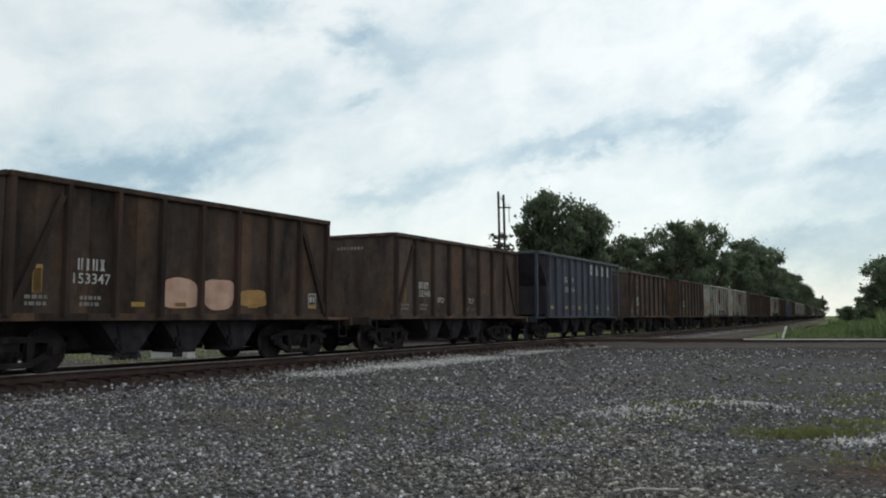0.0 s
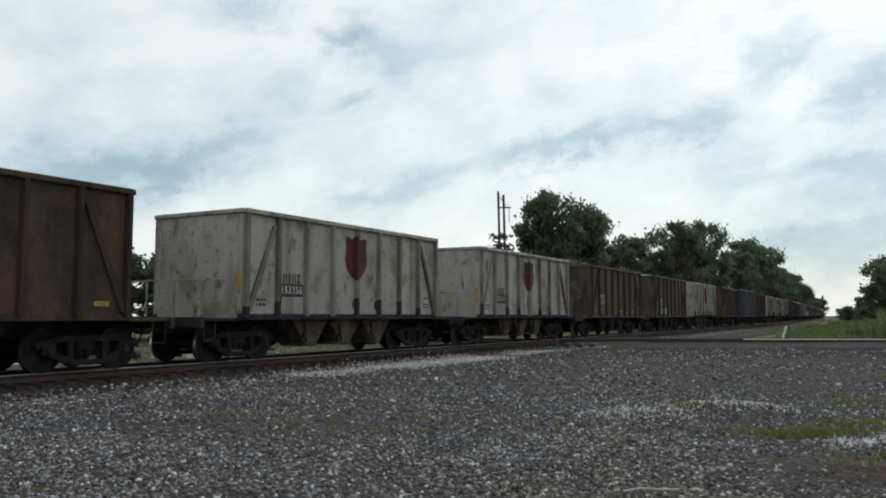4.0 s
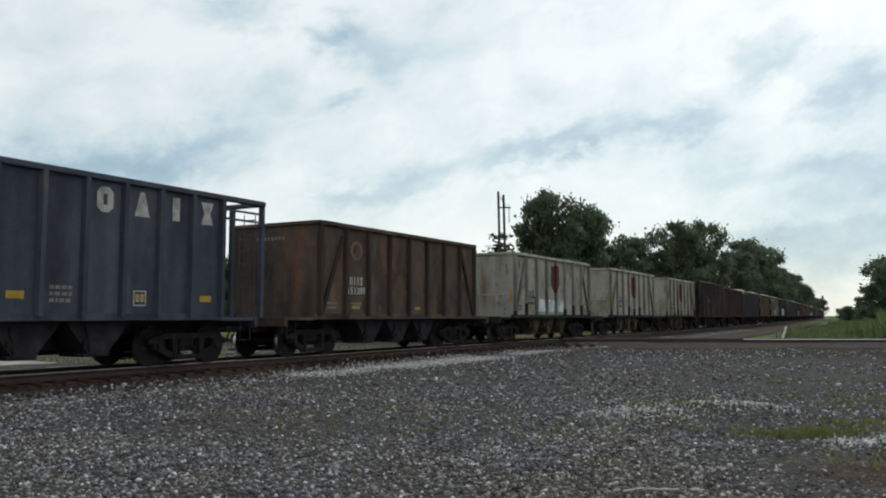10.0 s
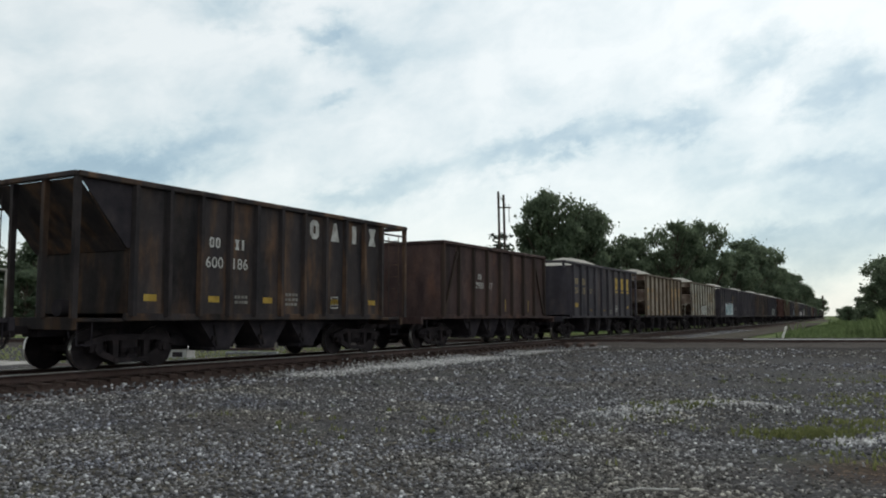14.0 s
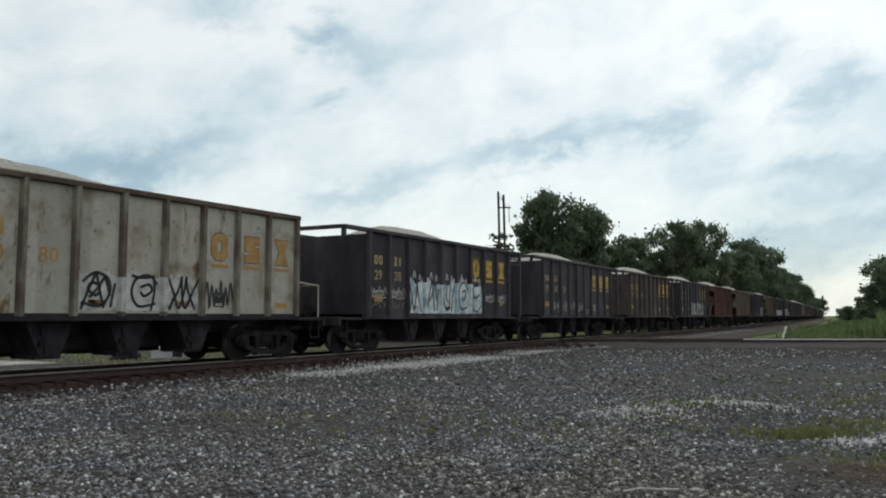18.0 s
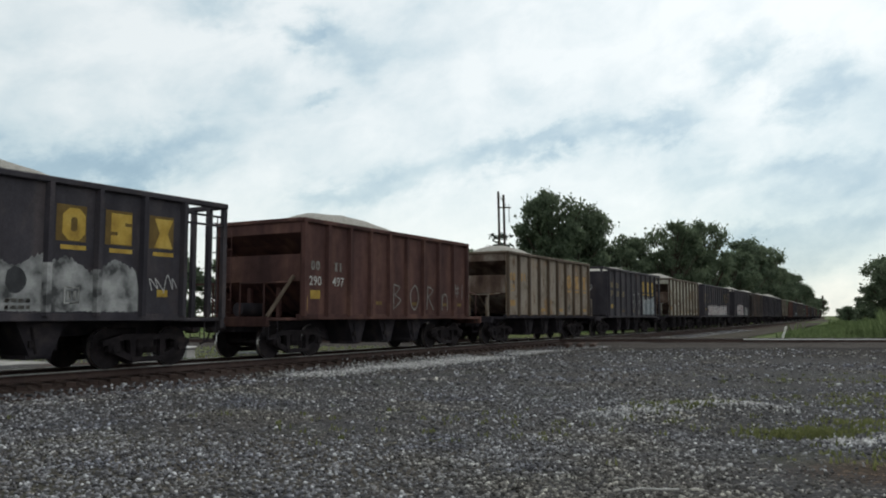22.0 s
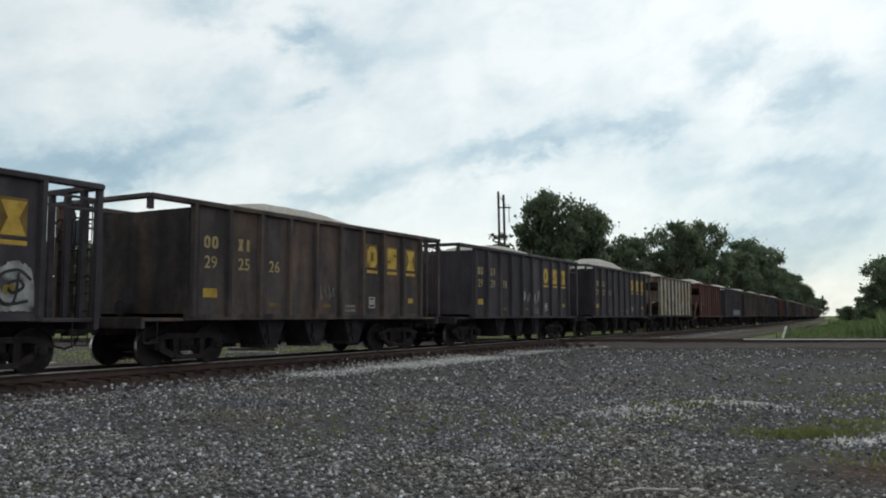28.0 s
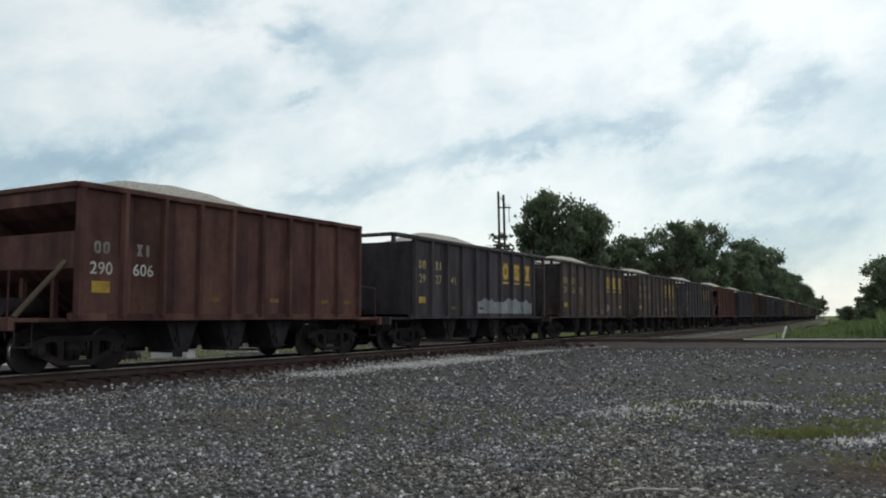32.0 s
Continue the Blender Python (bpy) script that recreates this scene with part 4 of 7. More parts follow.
def body_onto(car, kind, mk, load_key, heap, crest=None):
    """Everything of a hopper car but its markings."""
    half, count, over, end = KINDS[kind]
    mat = M[mk]
    top = TALL.get(kind, TOP)
    sk = {"tan": "rusty_stake", "cream": "cream_stake", "cream_rusty": "rusty_stake", "white": "white_stake"}.get(mk, "shaded_stake" if kind == "N" else mk)
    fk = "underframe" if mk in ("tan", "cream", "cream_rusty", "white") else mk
    ck = {"tan": "rusty_stake", "cream": "rusty_stake", "cream_rusty": "rusty_stake"}.get(mk, mk)

    def side(bm):
        box(bm, -half, half, -0.012, 0.012, SILL, top - 0.1)

    for sy in (-1, 1):
        piece("side_wall", shared(("side_wall", kind, mk), side, mat), car, 0, sy * (HALF_W - 0.012), 0)
        for x in stake_xs(kind):
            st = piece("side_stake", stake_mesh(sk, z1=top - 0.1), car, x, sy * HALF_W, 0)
            if sy > 0:
                st.rotation_euler = (0, 0, math.pi)

        def chord(bm):
            box(bm, -half - over, half + over, -0.09, 0.09, top - 0.13, top, 0.02)
        piece("top_chord", shared(("top_chord", kind, ck), chord, M[ck]), car, 0, sy * (HALF_W + 0.02), 0)

        def sill(bm):
            box(bm, -half - 0.05, half + 0.05, -0.07, 0.07, SILL - 0.16, SILL, 0.015)
        piece("side_sill", shared(("side_sill", kind, fk), sill, M[fk]), car, 0, sy * (HALF_W - 0.06), 0)
        if kind in "NW":
            for sg in (-1, 1):
                def brace(bm, sg=sg):
                    x0, x1 = sg * (half - 0.15), sg * (half - 1.15)
                    prism(bm, [(x0 - 0.07, SILL), (x0 + 0.07, SILL), (x1 + 0.07, top - 0.35), (x1 - 0.07, top - 0.35)], -0.07, 0.0)
                b = piece("diagonal_brace", shared(("diagonal_brace", kind, mk, sg), brace, M["rusty_stake" if kind == "W" and sg > 0 else sk]), car, 0, sy * HALF_W, 0)
                if sy > 0:
                    b.location.y += 0.07

    # ends
    for sg in (-1, 1):
        xe = sg * half
        if end == "flat":
            def wall(bm):
                box(bm, -0.02, 0.02, -HALF_W + 0.03, HALF_W - 0.03, SILL - 0.1, top - 0.1)
            piece("end_wall", shared(("end_wall", kind, mk), wall, mat), car, xe, 0, 0)
        elif end == "cage":
            def wall(bm, sg=sg):
                box(bm, sg * half - 0.02, sg * half + 0.02, -HALF_W + 0.03, HALF_W - 0.03, SILL, top - (0.14 if kind == "G" else 0.19))
            # navy cars get black here: the cage's shade painted onto the end wall
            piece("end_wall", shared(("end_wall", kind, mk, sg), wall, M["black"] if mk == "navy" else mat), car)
            if kind == "G" and sg < 0:
                def slope(bm):
                    prism(bm, [(-half - over + 0.05, top - 0.13), (-half - over + 0.09, top - 0.13), (-half - 0.05, top - 1.55), (-half - 0.09, top - 1.55)], -HALF_W + 0.05, HALF_W - 0.05)
                # black on navy cars too, for the shade under the overhang
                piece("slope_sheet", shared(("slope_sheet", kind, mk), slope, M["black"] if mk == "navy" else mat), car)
                # dark plates fill the corner triangle, their colour standing for the recess's shade
                for y in (-HALF_W, HALF_W):
                    def gusset(bm):
                        prism(bm, [(-half, top - 0.1), (-half - over + 0.06, top - 0.1), (-half - 0.1, top - 1.5), (-half, top - 1.5)], -0.012, 0.012)
                    piece("gusset", shared(("gusset", kind), gusset, M["underframe"]), car, 0, y, 0)
        else:
            def panel(bm, sg=sg):
                box(bm, sg * half - 0.02, sg * half + 0.02, -HALF_W + 0.03, HALF_W - 0.03, top - 0.42, top - 0.1)

            def slope(bm, sg=sg):
                prism(bm, [(sg * half, top - 0.42), (sg * (half - 0.03), top - 0.42), (sg * (half - 0.92), top - 1.0), (sg * (half - 0.06), top - 1.05), (sg * (half - 0.06), top - 1.75), (sg * (half - 1.2), SILL + 0.1),
                           (sg * (half - 1.17), SILL + 0.06), (sg * (half - 0.03), top - 1.78), (sg * (half - 0.03), top - 1.02), (sg * (half - 0.88), top - 0.98)], -HALF_W + 0.06, HALF_W - 0.06)
            piece("end_panel", shared(("end_panel", kind, mk, sg), panel, M["rusty_shaded_end"] if kind == "T" and mk != "cream_rusty" else mat), car)
            piece("slope_sheet", shared(("slope", kind, mk, sg), slope, M["rusty_shaded_end"] if kind == "T" else mat), car)
            for y in (-0.55, 0.55):
                def post(bm):
                    box(bm, -0.06, 0.06, -0.06, 0.06, SILL - 0.1, top - 1.75, 0.01)
                piece("end_post", shared(("end_post", mk), post, mat), car, sg * (half - 0.3), y, 0)

                def strut(bm, sg=sg):
                    bar(bm, (sg * (half - 1.3), 0, SILL), (sg * (half - 0.1), 0, top - 1.8), 0.06, 6)
                piece("end_strut", shared(("end_strut", mk, sg), strut, mat), car, 0, y * 0.4, 0)

        def chord(bm):
            box(bm, -0.08, 0.08, -HALF_W - 0.05, HALF_W + 0.05, top - 0.12, top - 0.004, 0.02)
        piece("end_chord", shared(("end_chord", ck, top), chord, M[ck]), car, sg * (half + over), 0, 0)

        def platform(bm, sg=sg):
            x0, x1 = sorted((sg * (half - 0.2), sg * (half + 1.25)))
            box(bm, x0, x1, -HALF_W + 0.1, HALF_W - 0.1, SILL - 0.18, SILL - 0.1, 0.01)
            a, b = sorted((sg * (half + 1.2), sg * (half + 1.32)))
            box(bm, a, b, -HALF_W + 0.05, HALF_W - 0.05, SILL - 0.34, SILL - 0.08, 0.01)
        piece("end_platform", shared(("end_platform", kind, fk, sg), platform, M[fk]), car)
        if over:
            for y in (-HALF_W, 0.2, 0.62, 1.15, HALF_W) if kind == "C" and sg < 0 else (-HALF_W, -1.1, -0.55, 0.0, 0.55, 1.1, HALF_W) if kind == "C" else (-HALF_W, -0.55, 0.55, HALF_W):
                foot = top - 0.36 if kind == "C" and sg < 0 and y < 0 else SILL - 0.1

                def post(bm, foot=foot):
                    box(bm, -0.06, 0.06, -0.055, 0.055, foot, top - 0.1)
                piece("cage_post", shared(("cage_post", mk, foot, top), post, mat), car, sg * (half + over - 0.03), y, 0)
            if kind == "C" and sg < 0:
                def wheel_ring(bm):
                    for k in range(16):
                        p, q = (((0, 0.27 * math.cos(m * math.pi / 8), 0.27 * math.sin(m * math.pi / 8))) for m in (k, k + 1))
                        bar(bm, p, q, 0.022, 5)
                    for k in range(4):
                        bar(bm, (0, 0, 0), (0, 0.27 * math.cos(k * math.pi / 2 + 0.4), 0.27 * math.sin(k * math.pi / 2 + 0.4)), 0.016, 5)
                piece("brake_wheel", shared(("brake_wheel", kind), wheel_ring, M["running_gear"]), car, -half - over - 0.12, 1.35, 3.2)
                def cross_bars(bm):
                    for zz in (SILL + 0.75, SILL + 1.5):
                        bar(bm, (0, 0.3, zz), (0, 1.6, zz), 0.03, 6)
                    for y in (0.36, 0.86, 1.4):
                        bar(bm, (0, y, SILL - 0.1), (0, y, SILL + 1.5), 0.025, 6)
                    bar(bm, (0.08, 1.35, SILL - 0.1), (0.08, 1.35, 3.2), 0.03, 6)
                piece("brake_rigging", shared(("brake_rigging", kind), cross_bars, M["running_gear"]), car, -half - over + 0.02, 0, 0)
                piece("brake_housing", shared(("brake_housing", kind), lambda bm: box(bm, -0.1, 0.1, -0.2, 0.2, -0.3, 0.3, 0.03), M["navy"]), car, -half - over + 0.12, 0.95, 3.15)
            for y in (-HALF_W, HALF_W) if sg > 0 else (HALF_W,):
                def rails(bm, sg=sg):
                    for zz in (0.36, 0.58):
                        box(bm, *sorted((sg * half, sg * (half + over))), -0.025, 0.025, top - zz, top - zz + 0.05)
                piece("cage_rail", shared(("cage_rail", kind, mk, sg), rails, mat), car, 0, y, 0)
        # ladder on the corner
        def ladder(bm, sg=sg):
            for zz in np.linspace(SILL + 0.05, top - 0.45, 7):
                bar(bm, (0, -0.2, zz), (0, 0.2, zz), 0.014, 5)
            for y in (-0.2, 0.2):
                bar(bm, (0, y, SILL - 0.05), (0, y, top - 0.3), 0.014, 5)
        piece("ladder", shared(("ladder", mk, top), ladder, mat), car, sg * (half + (over if over else 0.09)), -1.15 * sg, 0)
        if kind == "W" or end == "slope":
            for sy in (-1, 1):
                def rail(bm, sg=sg, sy=sy):
                    x0, x1 = sg * (half + 0.12), sg * (half + 1.22)
                    pts = [(x0, sy * 1.35, SILL + 0.9), (x1, sy * 1.35, SILL + 0.82), (x1, sy * 0.5, SILL + 0.82), (x1, sy * 0.5, SILL - 0.1)]
                    for a, b in zip(pts, pts[1:]):
                        bar(bm, a, b, 0.024, 6)
                    bar(bm, (x1, sy * 1.35, SILL - 0.1), (x1, sy * 1.35, SILL + 0.82), 0.024, 6)
                piece("hand_rail", shared(("hand_rail", kind, mk, sg, sy), rail, mat), car)
        # steps under the corner, coupler, hose
        def step(bm):
            for y in (0.0,):
                bar(bm, (-0.18, y, SILL - 0.15), (-0.18, y, 0.55), 0.016, 5)
                bar(bm, (0.18, y, SILL - 0.15), (0.18, y, 0.55), 0.016, 5)
                bar(bm, (-0.18, y, 0.56), (0.18, y, 0.56), 0.016, 5)
        for y in (-1.45, 1.45):
            piece("step", shared(("step",), step, M["underframe"]), car, sg * (half + 0.95), y, 0)

        def coupler(bm, sg=sg):
            box(bm, *sorted((sg * (half + 1.2), sg * (half + 1.62))), -0.09, 0.09, 0.78, 0.96, 0.02)
            box(bm, *sorted((sg * (half + 1.58), sg * (half + 1.86))), -0.15, 0.15, 0.72, 1.0, 0.04)
        piece("coupler", shared(("coupler", kind, sg), coupler, M["running_gear"]), car)

        def hose(bm, sg=sg):
            x = sg * (half + 1.45)
            bar(bm, (x, 0.3, 0.85), (x + sg * 0.12, 0.34, 0.5), 0.025, 6)
            bar(bm, (x + sg * 0.12, 0.34, 0.5), (x + sg * 0.4, 0.3, 0.42), 0.025, 6)
        piece("brake_hose", shared(("brake_hose", kind, sg), hose, M["running_gear"]), car)

        def cut_lever(bm, sg=sg):
            x = sg * (half + 1.3)
            bar(bm, (x, -1.4, 0.95), (x, -0.3, 0.9), 0.014, 5)
            bar(bm, (x, -1.4, 0.95), (x, -1.45, 0.72), 0.014, 5)
        piece("cut_lever", shared(("cut_lever", kind, sg), cut_lever, M["underframe"]), car)

    # frame and chutes
    def centre(bm):
        box(bm, -half - 1.2, half + 1.2, -0.28, 0.28, 0.72, 1.08, 0.02)
        box(bm, -half + 2.3, half - 2.3, -0.34, 0.34, 0.42, 0.74, 0.02)
    piece("centre_sill", shared(("centre_sill", kind), centre, M["underframe"]), car)
    bays = 4 if kind == "L" else 3
    span = 2 * (half - 2.35)
    for i in range(bays):
        x = -span / 2 + span * (i + 0.5) / bays
        w = span / bays * (0.5 if kind in "NWG" else 0.3)

        full = 0.28 if kind in "NWG" else 0.4

        def chute(bm, w=w, full=full):
            for y0, y1 in ((-1.22, -0.3), (0.3, 1.22)):
                prism(bm, [(-w * 0.995, SILL - 0.12), (w * 0.995, SILL - 0.12), (w * full, 0.36), (-w * full, 0.36)], y0, y1)
                box(bm, -w * (full + 0.1), w * (full + 0.1), y0 + 0.05, y1 - 0.05, 0.30, 0.39, 0.01)
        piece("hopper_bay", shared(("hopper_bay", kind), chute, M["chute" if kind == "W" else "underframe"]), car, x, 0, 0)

        def door_bar(bm):
            bar(bm, (0, -1.24, 0.95), (0.12, -1.24, 0.42), 0.03, 6)
            box(bm, -0.05, 0.05, -1.28, -1.22, 0.55, 0.68)
        piece("door_lever", shared(("door_lever", kind), door_bar, M["running_gear"]), car, x - w * 0.4, 0, 0)

    def floor_slope(bm, sg=1):
        if sg:
            prism(bm, [(sg * half, SILL + 0.5), (sg * (half - 2.5), SILL - 0.12), (sg * (half - 2.5), SILL), (sg * half, SILL + 0.62)], -HALF_W + 0.05, HALF_W - 0.05)
    if end == "flat":
        for sg in (-1, 1):
            piece("slope_floor", shared(("slope_floor", kind, sg), lambda bm: floor_slope(bm, sg), M["underframe"]), car)

    def tank(bm):
        bmesh.ops.create_cone(bm, cap_ends=True, segments=14, radius1=0.2, radius2=0.2, depth=0.9, matrix=Matrix.Translation((-half + 0.2, 0.5, 1.35)) @ Matrix.Rotation(math.pi / 2, 4, "Y"))
    if end != "flat":
        piece("air_tank", shared(("air_tank", kind), tank, M["underframe"]), car)

    # heaped load
    key = ("load", kind, load_key, heap, crest)
    if key not in MESHES:
        rng = np.random.default_rng(sum(map(ord, kind + load_key)) + int(heap * 100))
        nx, ny = 41, 13
        inner = half - 0.03
        u, v = np.linspace(-inner, inner, nx), np.linspace(-HALF_W + 0.04, HALF_W - 0.04, ny)
        humps = [((crest if crest is not None else rng.uniform(-0.15, 0.1) if kind == "C" else rng.uniform(-0.45, -0.3)) * inner, rng.uniform(2.0, 2.6), 1.0)] + [(rng.uniform(-0.6, 0.7) * inner, rng.uniform(0.9, 1.4), rng.uniform(0.15, 0.4)) for _ in range(2)]
        pts = np.empty((nx, ny, 3))
        for i, a in enumerate(u):
            for j, b in enumerate(v):
                e = min(1.0, (inner - abs(a)) / (3.4 if kind == "C" else 2.5))
                w = max(0.0, 1 - (abs(b) / HALF_W) ** 2)
                hump = sum(c * math.exp(-((a - m) / s) ** 2) for m, s, c in humps)
                zz = -0.42 + (0.42 + heap * (0.42 + 0.62 * min(1.2, hump))) * w ** 0.8 * math.sin(e * math.pi / 2) ** 0.9
                pts[i, j] = (a, b, top + zz + 0.03 * noise.noise((a * 2.1, b * 2.1, heap * 9)))
        idx = np.arange(nx * ny).reshape(nx, ny)
        f = np.stack([idx[:-1, :-1], idx[1:, :-1], idx[1:, 1:], idx[:-1, 1:]], -1).reshape(-1, 4)
        MESHES[key] = raw_mesh("load", pts.reshape(-1, 3), f, M[load_key])
        MESHES[key].polygons.foreach_set("use_smooth", np.ones(len(f), dtype=bool))
    piece("load", MESHES[key], car, 0, 0, 0, "heaped crushed stone")
    return [w for x in (-half + 0.55, half - 0.55) for w in truck_onto(car, x)]


def panel_x(kind, i, off=0.5):
    """Middle of the i-th side panel, counted from the end that leads."""
    xs = stake_xs(kind)
    return xs[i] + (xs[i + 1] - xs[i]) * off


def panel_w(kind):
    xs = stake_xs(kind)
    return xs[1] - xs[0] - 0.2


def plates(car, kind, panels, w=0.36, h=0.1, z=SILL + 0.2, mk="yellow"):
    for i in panels:
        sign("reflector_plate", flat(("reflector_plate", w, h, mk), [(-w / 2, w / 2, -h / 2, h / 2)], M[mk]), car, panel_x(kind, i), z, "faded yellow reflector plate")


def data_lines(car, kind, i, z, rows=2, mk="stencil_dim", w=0.5):
    q = []
    for r in range(rows):
        x = -w / 2
        rng = random.Random(i * 7 + r)
        while x < w / 2 - 0.06:
            d = rng.uniform(0.05, 0.13)
            q.append((x, min(w / 2, x + d), -r * 0.13, -r * 0.13 + 0.075))
            x += d + 0.03
    sign("data_stencil", flat(("data_stencil", kind, i, rows, mk, w), q, M[mk]), car, panel_x(kind, i), z, "illegible small stencilling")["kind"] = "stuff"


def blocks(car, kind, i, z, count, w, h, mk, gap=0.25, off=0.5, label="painted owner's initial as a plain shape"):
    """A row of plain blocks where initials stand."""
    pitch = w * (1 + gap)
    order = ("bars", "post", "bars", "waist") if count == 4 else ("ring", "ring") if i % 2 == 0 else ("waist", "post")
    for k in range(count):
        sign("initial_shape", shape_mesh(order[k], w, h, mk, w * 0.36), car, panel_x(kind, i, off) + (k - (count - 1) / 2) * pitch, z, label)


def plain_shape(shape, w, h, t):
    """Faces of a plain shape w by h with bars t thick: ring, bars, notched, waist, wedge or post."""
    a, b = w / 2, h / 2
    if shape == "ring":
        outer, inner = rounded(a, b, a * 0.55), rounded(a - t, b - t, (a - t) * 0.5)
        return [(outer[k], outer[(k + 1) % 8], inner[(k + 1) % 8], inner[k]) for k in range(8)]
    if shape == "bars":
        return [((x, -b), (x + t, -b), (x + t, b), (x, b)) for x in (-a, a - t)]
    if shape == "notched":
        g = h * 0.1
        return [((-a, -b), (a, -b), (a, -b + t), (-a, -b + t)), ((-a, b - t), (a, b - t), (a, b), (-a, b)), ((-a + t * 0.9, -b + t), (a, -b + t), (a, -g), (-a + t * 0.9, -g)),
                ((-a, -g), (a, -g), (a, g), (-a, g)), ((-a, g), (a - t * 0.9, g), (a - t * 0.9, b - t), (-a, b - t))]
    if shape == "waist":
        return [((-a, -b), (a, -b), (t * 0.6, 0), (-t * 0.6, 0)), ((-t * 0.6, 0), (t * 0.6, 0), (a, b), (-a, b))]
    if shape == "wedge":
        return [((-a, -b), (a, -b), (t * 0.4, b), (-t * 0.4, b))]
    return [((-t * 0.7, -b), (t * 0.7, -b), (t * 0.7, b), (-t * 0.7, b))]


def shape_mesh(shape, w, h, mk, t):
    key = ("plain_shape", shape, w, h, mk, t)
    if key not in MESHES:
        bm = bmesh.new()
        for f in plain_shape(shape, w, h, t):
            bm.faces.new([bm.verts.new((x, y, 0)) for x, y in f])
        MESHES[key] = to_mesh(bm, "plain_shape", M[mk])
    return MESHES[key]


def number(car, kind, i, z, digits, size, mk, off=0.5):
    sign("car_number", text_mesh(digits, size, M[mk]), car, panel_x(kind, i, off), z, "stencilled car number")


def logo(car, kind, z, mk, w=0.52, h=0.66):
    """Three big plain initials on the last three panels, each underlined."""
    last = KINDS[kind][1] - 2
    for i, shape in ((last - 2, "ring"), (last - 1, "notched"), (last, "waist")):
        dark = mk == "logo_yellow"
        if dark:
            sign("letter_ground", flat(("letter_ground", w, h), [(-w / 2 - 0.14, w / 2 + 0.02, -h / 2 - 0.02, h / 2 + 0.06)], M["logo_ground"]), car, panel_x(kind, i), z, "", SIDE_Y + 0.003)
        else:
            sign("letter_edge", shape_mesh(shape, w + 0.05, h + 0.05, "logo_brown", w * 0.36 + 0.04), car, panel_x(kind, i) - 0.012, z, "", SIDE_Y + 0.003)
        sign("logo_shape", shape_mesh(shape, w, h, mk, w * 0.36), car, panel_x(kind, i), z, "large yellow owner's initial as a plain shape")
        sign("underline", flat(("underline", w, mk), [(-w / 2 - 0.03, w / 2 + 0.03, -0.045, 0.045)], M[mk]), car, panel_x(kind, i), z - h / 2 - 0.14)


def shield(car, kind, i, z):
    right = [(0.09, -0.69), (0.24, -0.62), (0.47, -0.42), (0.58, -0.1), (0.51, 0.3), (0.56, 0.5), (0.45, 0.62), (0.22, 0.54), (0.09, 0.61)]
    x = panel_x(kind, i, 1.0)
    sign("shield", outline_mesh(("shield", 1), right, M["shield"]), car, x, z, "faded red shield emblem")
    sign("shield", outline_mesh(("shield", -1), [(-a, b) for a, b in right[::-1]], M["shield"]), car, x, z, "faded red shield emblem")
    sign("shield_middle", flat(("shield_middle",), [(-0.048, 0.048, -0.70, 0.64)], M["shield"]), car, x, z, "", SIDE_Y - 0.11)
    piece("shield_edge", shared(("shield_edge",), lambda bm: prism(bm, [(-0.089, -0.002), (-0.053, -0.113), (0.053, -0.113), (0.089, -0.002)], 2.25, 3.58, "z"), M["shield"]), car, x, -HALF_W, 0)


def roundel(car, kind, i, z):
    pts = [(0.3 * math.cos(a * math.pi / 14), 0.3 * math.sin(a * math.pi / 14)) for a in range(28)]
    sign("roundel", outline_mesh(("roundel",), pts, M["logo_brown"]), car, panel_x(kind, i), z, "worn round emblem")
    pts = [(0.2 * math.cos(a * math.pi / 10), 0.2 * math.sin(a * math.pi / 10)) for a in range(20)]
    sign("roundel_field", outline_mesh(("roundel_field",), pts, M["brown_dull"]), car, panel_x(kind, i), z, "", SIDE_Y - 0.004)


def frame_box(car, kind, i, z, mk="stencil"):
    s = 0.17
    sign("stencil_frame", flat(("stencil_frame", mk), [(-s, s, s - 0.03, s), (-s, s, -s, -s + 0.03), (-s, -s + 0.03, -s + 0.03, s - 0.03), (s - 0.03, s, -s + 0.03, s - 0.03), (-0.1, -0.02, -0.08, 0.09), (0.03, 0.1, -0.08, 0.09)], M[mk]), car, panel_x(kind, i), z, "boxed maintenance stencil")


def curve_strip(bm, path, wd):
    """A sprayed line of even width along a smooth path."""
    for (ax, az), (bx, bz) in zip(path, path[1:]):
        d = Vector((bx - ax, bz - az))
        if d.length < 1e-4:
            continue
        nn = Vector((-d.y, d.x)).normalized() * wd
        e = d.normalized() * wd * 0.6
        bm.faces.new([bm.verts.new((*q, 0)) for q in ((ax - nn.x - e.x, az - nn.y - e.y), (bx - nn.x + e.x, bz - nn.y + e.y), (bx + nn.x + e.x, bz + nn.y + e.y), (ax + nn.x - e.x, az + nn.y - e.y))])


def smooth(points, n=5):
    """Points of a rounded line through the given ones."""
    out = []
    for k in range(len(points) - 1):
        p0, p1, p2, p3 = (Vector(points[min(max(k + d, 0), len(points) - 1)]) for d in (-1, 0, 1, 2))
        for s in range(n):
            t = s / n
            q = 0.5 * (2 * p1 + (p2 - p0) * t + (2 * p0 - 5 * p1 + 4 * p2 - p3) * t * t + (3 * p1 - p0 - 3 * p2 + p3) * t ** 3)
            out.append((q.x, q.y))
    return out + [tuple(points[-1])]


